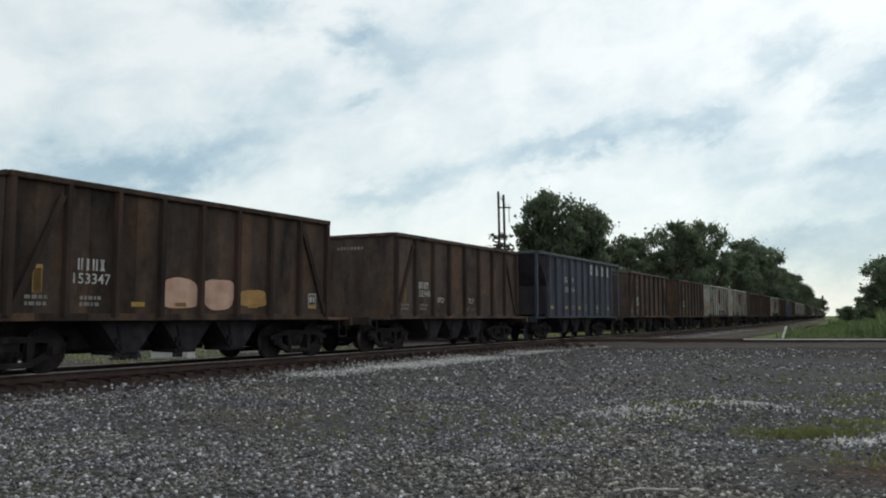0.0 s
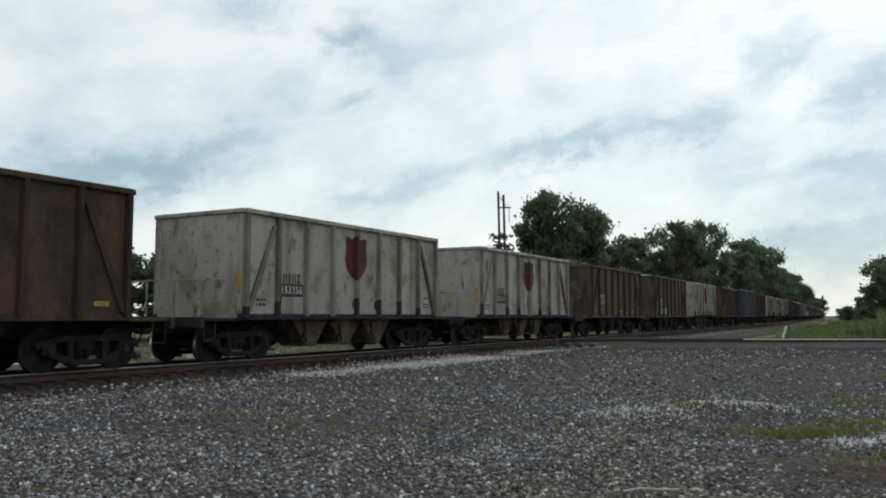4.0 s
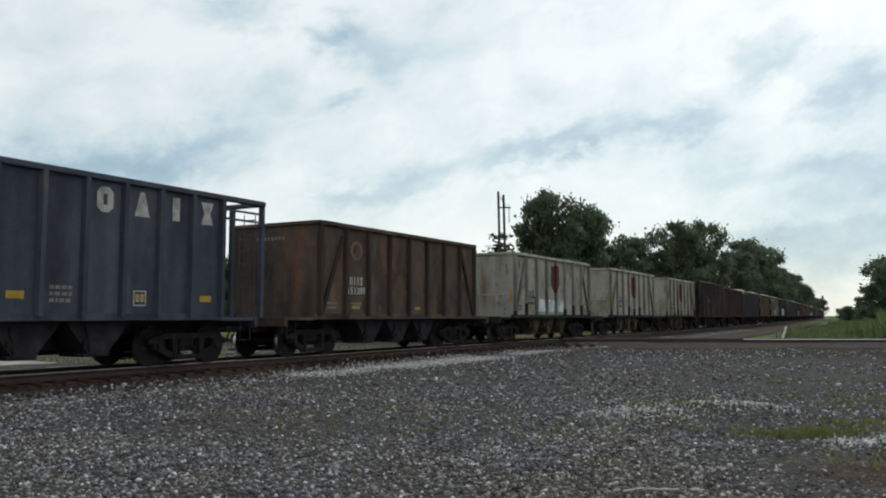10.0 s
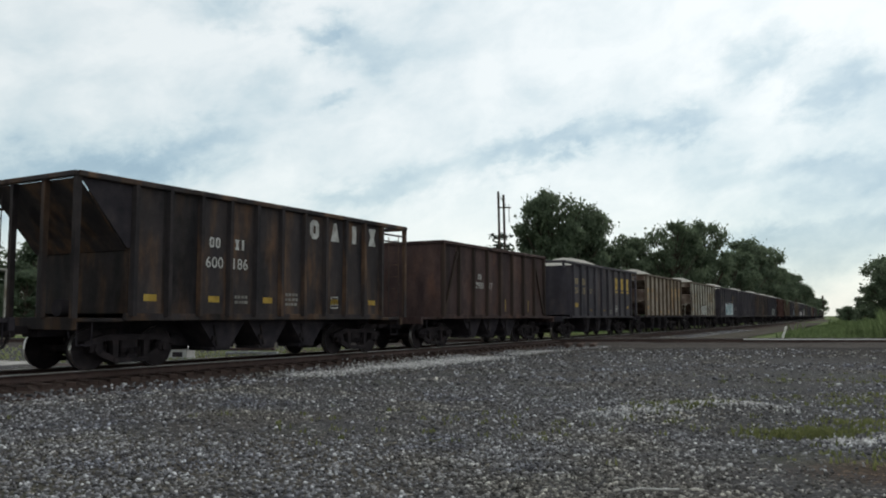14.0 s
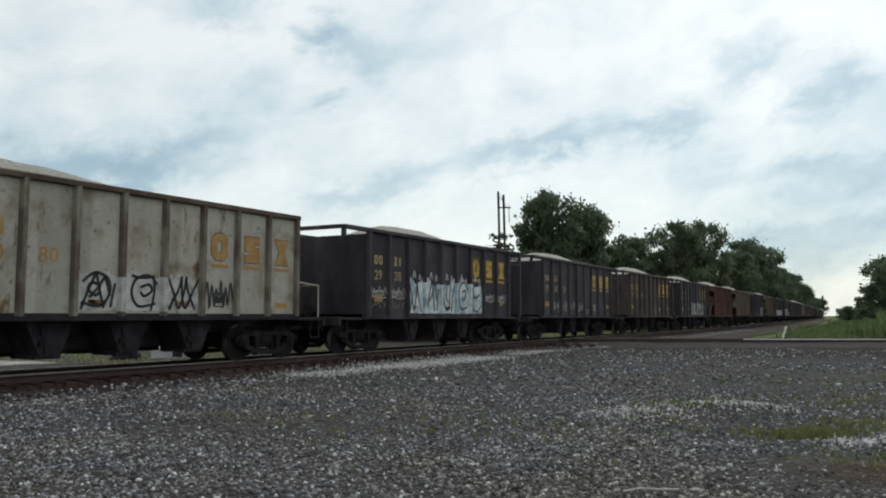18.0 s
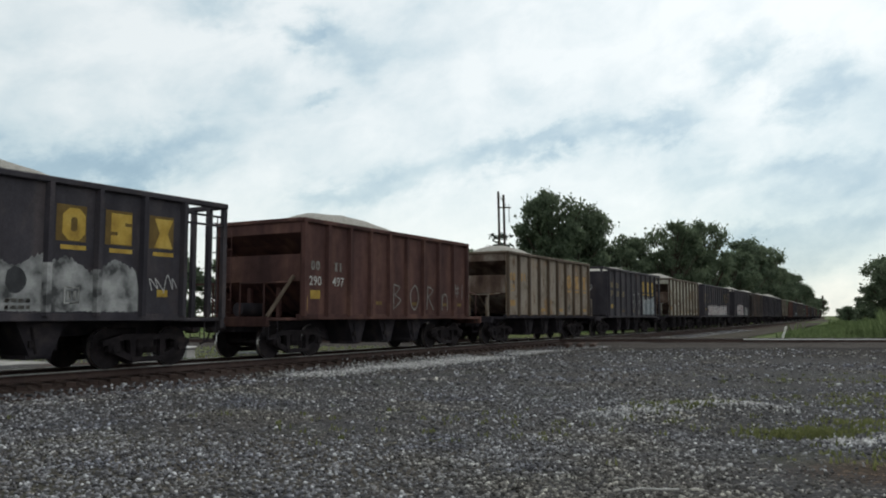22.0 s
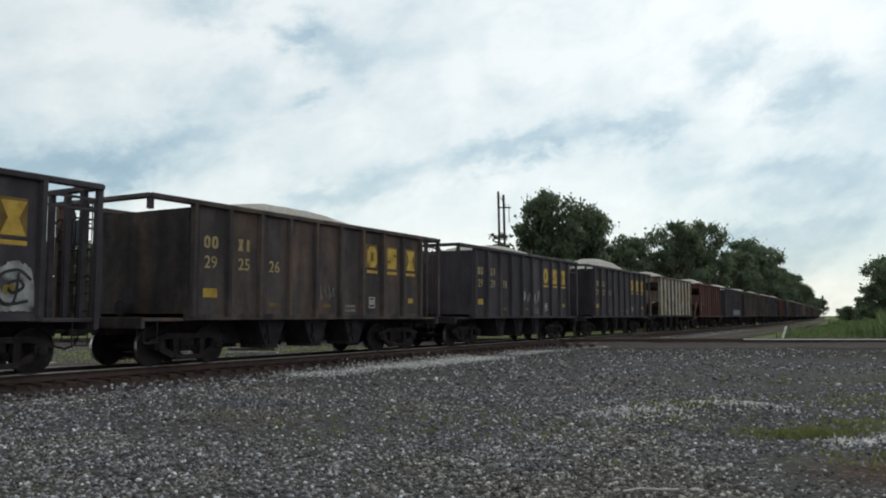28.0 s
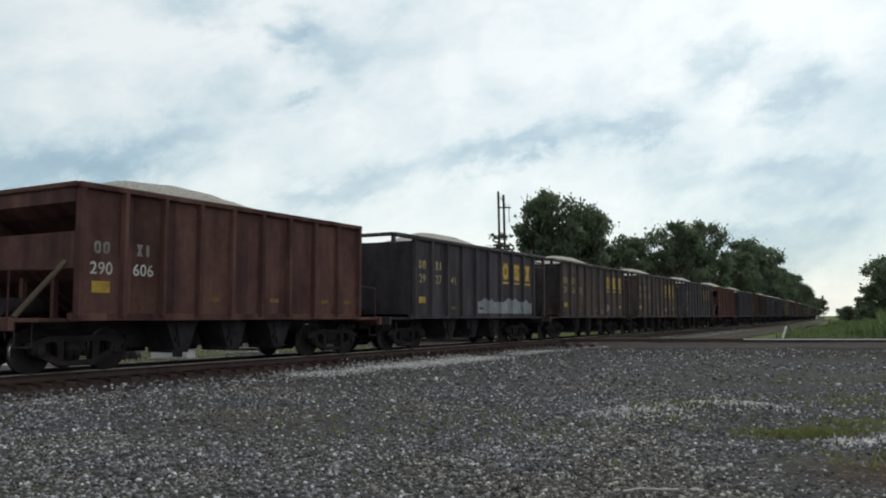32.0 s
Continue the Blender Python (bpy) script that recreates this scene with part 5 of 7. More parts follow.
def graffiti(car, kind, first, last, z0, z1, fill, edge, seed, style="fill"):
    """Sprayed letter-like forms that run on from panel to panel. style: fill, bubble (round, apart) or line (outlines alone)."""
    rng = random.Random(seed)
    xs = stake_xs(kind)
    h = z1 - z0
    crest = [z1 - rng.uniform(0.0, 0.16) * h for _ in range(last - first + 2)]
    for i in range(first, last + 1):
        x0, x1 = xs[i] + 0.085, xs[i + 1] - 0.085
        cx, w = (x0 + x1) / 2, (x1 - x0) / 2
        if style == "fill":
            n = 26
            low = [(-w + 2 * w * k / n, z0 + rng.uniform(0, 0.03) + (0.10 * h if k in (0, n) and rng.random() < 0.4 else 0)) for k in range(n + 1)]
            ends = (crest[i - first], crest[i - first + 1])
            ph = rng.uniform(0, 6)
            top = [(w - 2 * w * k / n, ends[1] + (ends[0] - ends[1]) * k / n - 0.05 * h + 0.09 * h * math.sin(ph + 5.5 * k / n) + rng.uniform(-0.035, 0.035) * h) for k in range(n + 1)]
            if i == first:
                top[-1] = (top[-1][0], z0 + 0.55 * h)
            if i == last:
                top[0] = (top[0][0], z0 + 0.45 * h)
                top[1] = (top[1][0], z0 + 0.6 * h)
                top[2] = (top[2][0], z0 + 0.75 * h)
            pts = low + top
        else:
            pts = []
            ph = rng.uniform(0, 6)
            hh = h / 2 * rng.uniform(0.86, 1.0)
            for k in range(32):
                a = 2 * math.pi * k / 32
                ex = 1.0 + 0.06 * math.sin(3 * a + ph) + rng.uniform(-0.03, 0.03)
                px = math.copysign(abs(math.cos(a)) ** 0.6, math.cos(a)) * w * 1.05 * ex
                pz = math.copysign(abs(math.sin(a)) ** 0.6, math.sin(a)) * hh * ex
                pts.append((max(-w, min(w, px)), z0 + hh + pz))
        if style != "line":
            sign("sprayed_form", outline_mesh(("sprayed_form", seed, i), pts, M[fill]), car, cx, 0, "sprayed graffiti form")
            if style == "fill" and i > first:
                hi = crest[i - first] - 0.1 * h
                me = shared(("sprayed_edge", seed, i), lambda bm: prism(bm, [(-0.09, -0.002), (-0.054, -0.114), (0.054, -0.114), (0.09, -0.002)], z0, hi, "z"), M[fill])
                piece("sprayed_edge", me, car, xs[i], -HALF_W, 0)
        if not edge:
            continue
        bm = bmesh.new()

        def inside(u, v):
            return (u * w * 0.86, z0 + h * v)
        if style == "line":
            arch = [(-0.95, 0.02), (-0.98, 0.45), (-0.7, rng.uniform(0.75, 0.9)), (-0.1, rng.uniform(0.88, 1.0)), (0.5, rng.uniform(0.7, 0.9)), (0.8, 0.5), (0.95, rng.uniform(0.3, 0.5))]
            curve_strip(bm, smooth([inside(*q) for q in arch]), 0.014)
            belly = [(-0.9, 0.55), (-0.45, 0.42), (-0.1, 0.6), (0.3, 0.38), (0.0, 0.2), (0.1, 0.02)]
            curve_strip(bm, smooth([inside(u + rng.uniform(-0.1, 0.1), v) for u, v in belly]), 0.013)
        else:
            s = rng.choice((-1, 1))
            kind_of = rng.randrange(5)
            paths = {
                0: [[(-0.2, 0.0), (-0.25, 0.4), (-0.05, 0.8)], [(0.35, 0.75), (0.1, 0.3), (0.3, 0.05)]],
                1: [[(-0.5, 0.72), (-0.2, 0.3), (0.15, 0.28), (0.3, 0.8)], [(0.62, 0.05), (0.55, 0.5), (0.75, 0.85)]],
                2: [[(0.4, 0.62), (0.0, 0.72), (-0.3, 0.5), (-0.1, 0.3), (0.4, 0.35)], [(-0.75, 0.05), (-0.6, 0.85)]],
                4: [[(-0.75, 0.1), (-0.6, 0.55), (-0.1, 0.75), (0.3, 0.55), (-0.2, 0.4), (0.35, 0.25), (0.1, 0.05)], [(0.7, 0.1), (0.6, 0.45), (0.85, 0.75)], [(-0.9, 0.8), (-0.5, 0.7)]],
                3: [[(-0.45, 0.85), (-0.1, 0.2), (0.2, 0.85)], [(-0.05, 0.0), (0.05, 0.2)], [(0.55, 0.1), (0.7, 0.7)]],
            }
            paths = paths[kind_of] + (paths[(kind_of + 2) % 5][:1] if fill == "spray_rose" else [])
            for q in paths:
                curve_strip(bm, smooth([inside(s * u + rng.uniform(-0.06, 0.06), max(0.0, min(0.8, v + rng.uniform(-0.05, 0.05)))) for u, v in q]), 0.026)
            m = len(pts) // 2
            rim_line = [(max(-w, min(w, x * 0.985)), z - 0.012) for x, z in (pts[m:] if style == "fill" else pts + pts[:1])]
            curve_strip(bm, rim_line, 0.017)
        sign("sprayed_outline", to_mesh(bm, "sprayed_outline", M[edge]), car, cx, 0, "", SIDE_Y - 0.004)["kind"] = "stuff"


def inked(car, kind, panel, z0, h, paths, mk, wd=0.024):
    """Hand-drawn strokes on one panel, in its own units: across -1 to 1, up 0 to 1."""
    bm = bmesh.new()
    w = (panel_w(kind) + 0.03) / 2
    for p in paths:
        curve_strip(bm, smooth([(u * w, z0 + v * h) for u, v in p], 4), wd)
    sign("sprayed_line", to_mesh(bm, "sprayed_line", M[mk]), car, panel_x(kind, panel), 0, "hand-sprayed line", SIDE_Y - 0.009)["kind"] = "stuff"


LOOPS = [
    [[(-0.9, 0.95), (-0.55, 0.5), (-0.25, 0.08), (0.05, 0.5), (0.2, 0.98)], [(0.2, 0.98), (0.3, 0.6), (0.75, 0.05)], [(-0.75, 0.05), (-0.6, 0.35)]],
    [[(-0.8, 0.05), (-0.45, 0.55), (-0.1, 1.0)], [(-0.1, 1.0), (0.1, 0.5), (0.3, 0.08)], [(-0.4, 0.35), (0.05, 0.62), (0.35, 0.85), (0.6, 0.4)], [(0.65, 0.1), (0.85, 0.7)]],
    [[(-0.7, 0.95), (-0.65, 0.4), (-0.3, 0.12), (0.15, 0.2), (0.3, 0.9)], [(0.55, 0.05), (0.65, 0.5), (0.95, 0.8)], [(-0.2, 0.8), (-0.25, 0.45), (0.0, 0.35)]],
    [[(0.8, 0.75), (0.3, 0.98), (-0.4, 0.85), (-0.6, 0.45), (-0.2, 0.12), (0.7, 0.2)], [(-0.1, 0.65), (0.35, 0.72), (0.5, 0.55), (0.1, 0.4), (-0.1, 0.5)]],
    [[(-0.6, 0.02), (-0.65, 0.5), (-0.5, 0.95)], [(-0.5, 0.95), (0.2, 0.9), (0.7, 0.95)], [(-0.55, 0.55), (0.0, 0.5), (0.45, 0.62)], [(-0.5, 0.12), (0.1, 0.05), (0.8, 0.25)]],
]
def turned(paths):
    """The same strokes, mirrored and a little sheared."""
    return [[(max(-1.0, min(1.0, -u + 0.25 * (v - 0.5))), v) for u, v in p] for p in paths]


TAG = [[(-0.95, 0.3), (-0.8, 0.9), (-0.62, 0.1), (-0.5, 0.8), (-0.3, 0.15), (-0.2, 0.7), (0.0, 0.25), (0.12, 0.95), (0.3, 0.1), (0.45, 0.75), (0.6, 0.2), (0.78, 0.9), (0.95, 0.35)], [(-0.9, 0.05), (-0.4, 0.15), (0.2, 0.0), (0.9, 0.12)], [(-0.7, 0.6), (-0.3, 0.5), (0.1, 0.62), (0.6, 0.5)]]


def holes(car, kind, panels, z, seed):
    """Dark ovals where the ground paint is left showing inside a sprayed wash."""
    rng = random.Random(seed)
    for i in panels:
        a, b = rng.uniform(0.16, 0.24), rng.uniform(0.22, 0.3)
        pts = [(a * math.cos(k * math.pi / 9) * rng.uniform(0.92, 1.05), b * math.sin(k * math.pi / 9) * rng.uniform(0.92, 1.05)) for k in range(18)]
        sign("dark_oval", outline_mesh(("dark_oval", seed, i), pts, M["spray_dark"]), car, panel_x(kind, i, 0.45), z, "dark oval left in the sprayed wash", SIDE_Y - 0.006)


def scrawl(car, kind, first, last, z, h, mk, seed, label="loose spray-paint scrawl"):
    """Thin hand strokes over a few panels, none of them words."""
    rng = random.Random(seed)
    xs = stake_xs(kind)
    for i in range(first, last + 1):
        x0, x1 = xs[i] + 0.14, xs[i + 1] - 0.14
        bm = bmesh.new()
        for k in range(2):
            x = x0 + (x1 - x0) * (k + 0.15) / 2
            n = rng.randint(4, 6)
            path = [(min(x1, max(x0, x + (x1 - x0) * 0.42 * q / n + rng.uniform(-0.09, 0.09))), h * (0.5 if q % 2 else -0.5) * rng.uniform(0.35, 1.0)) for q in range(n)]
            curve_strip(bm, smooth(path, 4), 0.0125)
        sign("spray_scrawl", to_mesh(bm, "spray_scrawl", M[mk]), car, 0, z, label, SIDE_Y - 0.008)["kind"] = "stuff"


def end_scrawl(car, kind, mk, seed, z=2.6, h=1.3, w=1.1):
    """A chalky loose drawing on the leading end wall."""
    rng = random.Random(seed)
    bm = bmesh.new()
    px, pz = -w, -h / 2
    for k in range(34):
        a = k * 0.55
        qx, qz = -w + 2 * w * k / 33 + 0.16 * math.cos(a * 2.3) + rng.uniform(-0.08, 0.08), h * 0.42 * math.sin(a) * rng.uniform(0.5, 1.0)
        d = Vector((qx - px, qz - pz))
        if k and d.length > 0.02:
            nn = Vector((-d.y, d.x)).normalized() * 0.014
            bm.faces.new([bm.verts.new(q) for q in ((px - nn.x, pz - nn.y, 0), (qx - nn.x, qz - nn.y, 0), (qx + nn.x, qz + nn.y, 0), (px + nn.x, pz + nn.y, 0))])
        px, pz = qx, qz
    o = piece("chalk_scrawl", to_mesh(bm, "chalk_scrawl", M[mk]), car, -KINDS[kind][0] - 0.03, 0, z, "loose chalky scrawl")
    o.rotation_euler = (math.pi / 2, 0, -math.pi / 2)


CARS = []       # (car, its wheelsets, place in the train)


def car_at(u, kind, mk, label, load_key="load_dark", heap=0.12, crest=None):
    """u: where the trailing end of the car's side stands along the track when the clip starts."""
    car = new("hopper_car")
    tagged(car, label, "hopper car", "cars of the train")
    sets = body_onto(car, kind, mk, load_key, heap, crest)
    CARS.append((car, sets, u * K - KINDS[kind][0]))
    return car


def brown_car(u, digits, mk="brown", emblem=False, heap=0.1):
    c = car_at(u, "N", mk, "rust-brown three-bay steel hopper car, sooty, with white stencils", "load_dark", heap)
    blocks(c, "N", 1, 2.22, 4, 0.12, 0.24, "stencil", 0.45, 0.5)
    number(c, "N", 1, 1.92, digits, 0.30, "stencil", 0.5)
    data_lines(c, "N", 0, 1.5, 2, "stencil_dim")
    data_lines(c, "N", 1, 1.5, 2, "stencil_dim")
    plates(c, "N", (0,), 0.16, 0.5, 1.85, "logo_ground")
    if emblem:
        roundel(c, "N", 1, 3.15)
    ends = flat(("end_stencil",), [(-0.5 + 0.14 * k, -0.41 + 0.14 * k, -0.05, 0.05) for k in range(8)], M["stencil_dim"])
    e = piece("end_stencil", ends, c, -KINDS["N"][0] - 0.026, 0.2, 3.45)
    e.rotation_euler = (math.pi / 2, 0, -math.pi / 2)
    tagged(e, kind="stuff")
    return c


def white_car(u, digits, seed):
    c = car_at(u, "W", "white", "dirty white three-bay steel hopper car with a faded red shield", "load_dark", 0.24 if seed == 3 else 0.08)
    blocks(c, "W", 1, 2.18, 4, 0.15, 0.26, "stencil_black", 0.25)
    sign("number_ground", flat(("number_ground",), [(-0.5, 0.49, -0.19, 0.17)], M["stencil_black"]), c, panel_x("W", 1), 1.87, "black patch behind the number", SIDE_Y + 0.002)
    number(c, "W", 1, 1.86, digits, 0.29, "stencil", 0.5)
    shield(c, "W", 3, 2.95)
    data_lines(c, "W", 0, 1.55, 2, "stencil_black", 0.4)
    sign("stencil_ground", flat(("stencil_ground",), [(-0.19, 0.19, -0.17, 0.17)], M["stencil_black"]), c, panel_x("W", 7), 1.62, "black boxed maintenance stencil", SIDE_Y + 0.002)
    sign("stencil_bars", flat(("stencil_bars",), [(-0.15 + 0.11 * k, -0.07 + 0.11 * k, -0.04, 0.12) for k in range(3)] + [(-0.15, 0.15, -0.13, -0.08)], M["stencil"]), c, panel_x("W", 7), 1.62)["kind"] = "stuff"
    rng = random.Random(seed)
    for i in range(1, 8):
        if rng.random() < 0.6:
            w, h = rng.uniform(0.04, 0.1), rng.uniform(0.12, 0.35)
            pts = [(rng.uniform(0.6, 1) * w * math.cos(a * 0.7), rng.uniform(0.5, 1) * h * math.sin(a * 0.7)) for a in range(9)]
            sign("peeled_patch", outline_mesh(("peeled_patch", seed, i), pts, M["underframe"]), c, panel_x("W", i, rng.choice((0.12, 0.88))), SILL + 0.1 + h, "bare patch of peeled paint")
    for x in stake_xs("W"):
        if rng.random() < 0.65:
            hi = round(SILL + rng.uniform(0.12, 0.5), 2)
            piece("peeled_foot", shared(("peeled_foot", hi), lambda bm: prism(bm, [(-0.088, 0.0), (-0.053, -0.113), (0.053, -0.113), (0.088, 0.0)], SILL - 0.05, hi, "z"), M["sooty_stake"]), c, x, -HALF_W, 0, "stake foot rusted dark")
    y = flat(("yellow_panel",), [(-0.07, 0.07, -0.28, 0.28)], M["logo_ochre"])
    e = piece("faded_panel", y, c, -KINDS["W"][0] - 0.026, -1.48, 2.0)
    e.rotation_euler = (math.pi / 2, 0, -math.pi / 2)
    return c


def grey_car(u, digits, mk):
    c = car_at(u, "G", mk, "navy steel hopper car with open end cages and white initials" if mk == "navy" else "rusting umber steel hopper car with open end cages and white initials", "load_dark", 0.16)
    blocks(c, "G", 2, 2.95, 2, 0.16, 0.26, "stencil")
    blocks(c, "G", 3, 2.95, 2, 0.16, 0.26, "stencil", off=0.4)
    number(c, "G", 2, 2.45, digits[:3], 0.38, "stencil")
    number(c, "G", 3, 2.45, digits[3:], 0.38, "stencil", off=0.4)
    for i, shape in ((6, "ring"), (7, "wedge"), (8, "post"), (9, "waist")):
        sign("logo_shape", shape_mesh(shape, 0.4, 0.54, "stencil", 0.15), c, panel_x("G", i), 3.62, "large white owner's initial as a plain shape")
    plates(c, "G", (0, 2, 4, 7, 9), 0.36, 0.15, SILL + 0.35)
    data_lines(c, "G", 3, 1.6, 2)
    data_lines(c, "G", 5, 1.7, 3)
    frame_box(c, "G", 7, 1.55)
    return c


def black_car(u, digits, mk="black", kind="C", heap=0.4, crest=None):
    c = car_at(u, kind, mk, "long sooty black steel hopper car with yellow initials, heaped with stone" if kind == "L" else "sooty black four-bay steel hopper car with yellow initials, heaped with stone" if mk == "black" else "rust-flecked black four-bay steel hopper car with yellow initials", "load", heap, crest)
    ink = "stencil_sand"
    blocks(c, kind, 0, 2.95, 2, 0.2, 0.3, ink, 0.3)
    blocks(c, kind, 1, 2.95, 2, 0.2, 0.3, ink, 0.3)
    for k in range(3):
        if digits[2 * k:2 * k + 2].strip():
            number(c, kind, k, 2.45, digits[2 * k:2 * k + 2], 0.42, ink)
    logo(c, kind, 3.02, "logo_yellow")
    plates(c, kind, (0,), 0.46, 0.22, SILL + 0.5)
    plates(c, kind, (2, 4), 0.36, 0.1, SILL + 0.24, "logo_ground")
    plates(c, kind, (KINDS[kind][1] - 2,), 0.3, 0.16, SILL + 0.45)
    frame_box(c, kind, KINDS[kind][1] - 4, SILL + 0.36)
    data_lines(c, kind, 5, 1.42, 2, "stencil_dim")
    return c


def strips(car, kind, panels, mk="spray_white"):
    for i in panels:
        sign("reflector_strip", flat(("reflector_strip", mk), [(-0.03, 0.03, -0.2, 0.2)], M[mk]), car, panel_x(kind, i, 0.16), SILL + 0.28, "thin pale vertical reflector strip")


def pale_car(u, digits, mk="tan"):
    c = car_at(u, "T", mk, "rust-stained tan steel hopper car with ochre initials, heaped with stone" if mk == "tan" else "rust-eaten cream steel hopper car with ochre initials, heaped with stone" if mk == "cream_rusty" else "weathered cream steel hopper car with ochre initials, heaped with stone", "load", 0.4)
    ink = "logo_brown" if mk == "cream_rusty" else "logo_ochre"
    blocks(c, "T", 0, 2.85, 2, 0.22, 0.34, ink, 0.3)
    blocks(c, "T", 1, 2.85, 2, 0.22, 0.34, ink, 0.3)
    for k in range(3):
        if digits[2 * k:2 * k + 2].strip():
            number(c, "T", k, 2.35, digits[2 * k:2 * k + 2], 0.44, ink)
    logo(c, "T", 2.85, ink)
    plates(c, "T", (3, 5, 8), 0.46, 0.13, SILL + 0.22, "logo_ochre")
    plates(c, "T", (0,), 0.5, 0.24, SILL + 0.5, "logo_ochre")
    frame_box(c, "T", 6, 1.55, "stencil_black")
    return c


def red_car(u, digits):
    c = car_at(u, "R", "rust_red", "rust-red steel hopper car with sloped ends, heaped with pale stone", "load", 0.46)
    blocks(c, "R", 0, 2.6, 2, 0.16, 0.26, "stencil_dim", 0.35)
    blocks(c, "R", 1, 2.6, 2, 0.16, 0.26, "stencil_dim", 0.35)
    number(c, "R", 0, 2.15, digits[:3], 0.36, "stencil")
    number(c, "R", 1, 2.15, digits[3:], 0.36, "stencil")
    plates(c, "R", (0,), 0.44, 0.24, SILL + 0.55)
    plates(c, "R", (3, 5, 7, 8), 0.34, 0.11, SILL + 0.35, "logo_ground")
    bm = bmesh.new()
    bar(bm, (-6.0, -1.36, SILL - 0.08), (-4.95, -1.36, SILL + 1.05), 0.055, 6)
    part("end_brace", bm, M["rusty_stake"], c, "pale dusty diagonal brace")
    return c


def train():
    brown_car(-22.4, "153201", "brown_dull")
    c = brown_car(-9.41, "153347")
    graffiti(c, "N", 3, 4, 1.33, 2.08, "spray_pink", None, 11, "bubble")
    graffiti(c, "N", 5, 5, 1.4, 1.88, "logo_ochre", None, 12, "bubble")
    plates(c, "N", (0,), 0.2, 0.55, 1.9, "logo_ochre")
    plates(c, "N", (2, 3, 5, 7))
    frame_box(c, "N", 7, 1.62)
    c = brown_car(3.55, "153340", "brown_dull", heap=0.2)
    for panel, word in ((2, "SPD"), (4, "TLP")):
        sign("chalked_letters", text_mesh(word, 0.27, M["stencil"]), c, panel_x("N", panel), 1.72, "hand-chalked letters", SIDE_Y - 0.008)
    scrawl(c, "N", 4, 4, 1.42, 0.2, "stencil_dim", 4)
    grey_car(16.55, "600114", "navy")
    c = brown_car(29.62, "153242", "brown_dull", True)
    plates(c, "N", (3, 5, 7), 0.05, 0.35, 1.75, "stencil_dim")
    c = brown_car(42.68, "153290", "brown", True)
    plates(c, "N", (2, 3, 5, 7))
    white_car(55.55, "153356", 1)
    white_car(68.45, "153318", 2)
    c = brown_car(81.5, "153286", "brown_dull")
    plates(c, "N", (4, 6))
    end_scrawl(c, "N", "stencil_dim", 5)
    c = brown_car(94.5, "153288", "brown_dull", True, 0.25)
    graffiti(c, "N", 1, 2, 1.3, 1.75, "spray_teal", None, 21, "bubble")
    c = white_car(107.58, "153338", 3)
    for k in (3, 4):
        data_lines(c, "W", k, 2.1, 4, "logo_brown", 0.85)
    data_lines(c, "W", 5, 1.8, 2, "logo_ochre", 0.5)
    c = brown_car(120.52, "153284", "brown", True, 0.2)
    plates(c, "N", (2, 3, 4, 5, 7), 0.42, 0.12)
    grey_car(133.61, "780756", "navy")
    c = brown_car(146.72, "153289", "brown_dull", True)
    plates(c, "N", (1, 4))
    c = white_car(159.83, "153261", 4)
    graffiti(c, "W", 2, 4, 1.35, 1.95, "spray_blue", None, 41, "bubble")
    c = white_car(173.0, "153285", 5)
    c = white_car(185.98, "153349", 6)
    end_scrawl(c, "W", "rusty_stake", 7, 3.0, 1.0, 0.7)
    grey_car(199.23, "600186", "umber")
    c = car_at(212.5, "N", "maroon", "dark maroon steel hopper car with white stencils", "load_dark", 0.12)
    blocks(c, "N", 2, 2.7, 2, 0.13, 0.22, "stencil", 0.35)
    number(c, "N", 2, 2.35, "2930", 0.34, "stencil")
    number(c, "N", 3, 2.35, "17", 0.34, "stencil", 0.3)
    plates(c, "N", (4, 6), 0.05, 0.5, 1.6)
    black_car(226.36, "292811")
    c = pale_car(240.0, "291990")
    strips(c, "T", (2, 5))
    c = pale_car(254.0, "292080", "cream")
    graffiti(c, "T", 3, 5, 1.26, 2.15, "stencil", None, 51)
    for k in range(3):
        inked(c, "T", 3 + k, 1.28, 0.8, LOOPS[(2 * k + 1) % 5] + turned(LOOPS[(k + 3) % 5][:2]), "spray_dark", 0.032)
    inked(c, "T", 6, 1.3, 0.75, TAG[:1], "spray_dark", 0.024)
    c = black_car(267.4, "2928  ")
    graffiti(c, "C", 2, 6, 1.24, 2.58, "spray_blue", None, 61, "fill")
    for k in range(5):
        inked(c, "C", 2 + k, 1.26, 1.2, LOOPS[k], "spray_dark", 0.034)
        inked(c, "C", 2 + k, 2.42, 0.3, [[(-0.35, 0.2), (-0.2, 0.9), (-0.05, 0.2)], [(0.45, 0.0), (0.55, 0.5 + 0.1 * (k % 3)), (0.65, 0.0)]], "spray_white", 0.03)
    sign("reflector_strip", flat(("reflector_strip", "tall"), [(-0.04, 0.04, -0.5, 0.5)], M["logo_ochre"]), c, panel_x("C", 0, 0.13), 2.1, "tall faded ochre strip")
    for k in (0, 1):
        inked(c, "C", k, 1.72, 0.4, TAG, "stencil", 0.016)
        inked(c, "C", k, 1.4, 0.3, LOOPS[k + 1], "stencil_dim", 0.016)
    for k in (7, 8):
        inked(c, "C", k, 1.72, 0.34, TAG, "stencil", 0.018)
    c = black_car(281.23, "292829")
    for panel in (1, 2, 3, 4):
        scrawl(c, "C", panel, panel, 1.62, 0.62 if panel < 3 else 0.5, "spray_white", 70 + panel)
    c = black_car(295.1, "292870", "black_rusty", heap=0.44)
    c = black_car(308.9, "292700", heap=0.44)
    graffiti(c, "C", 3, 7, 1.24, 2.4, "spray_wash", None, 81)
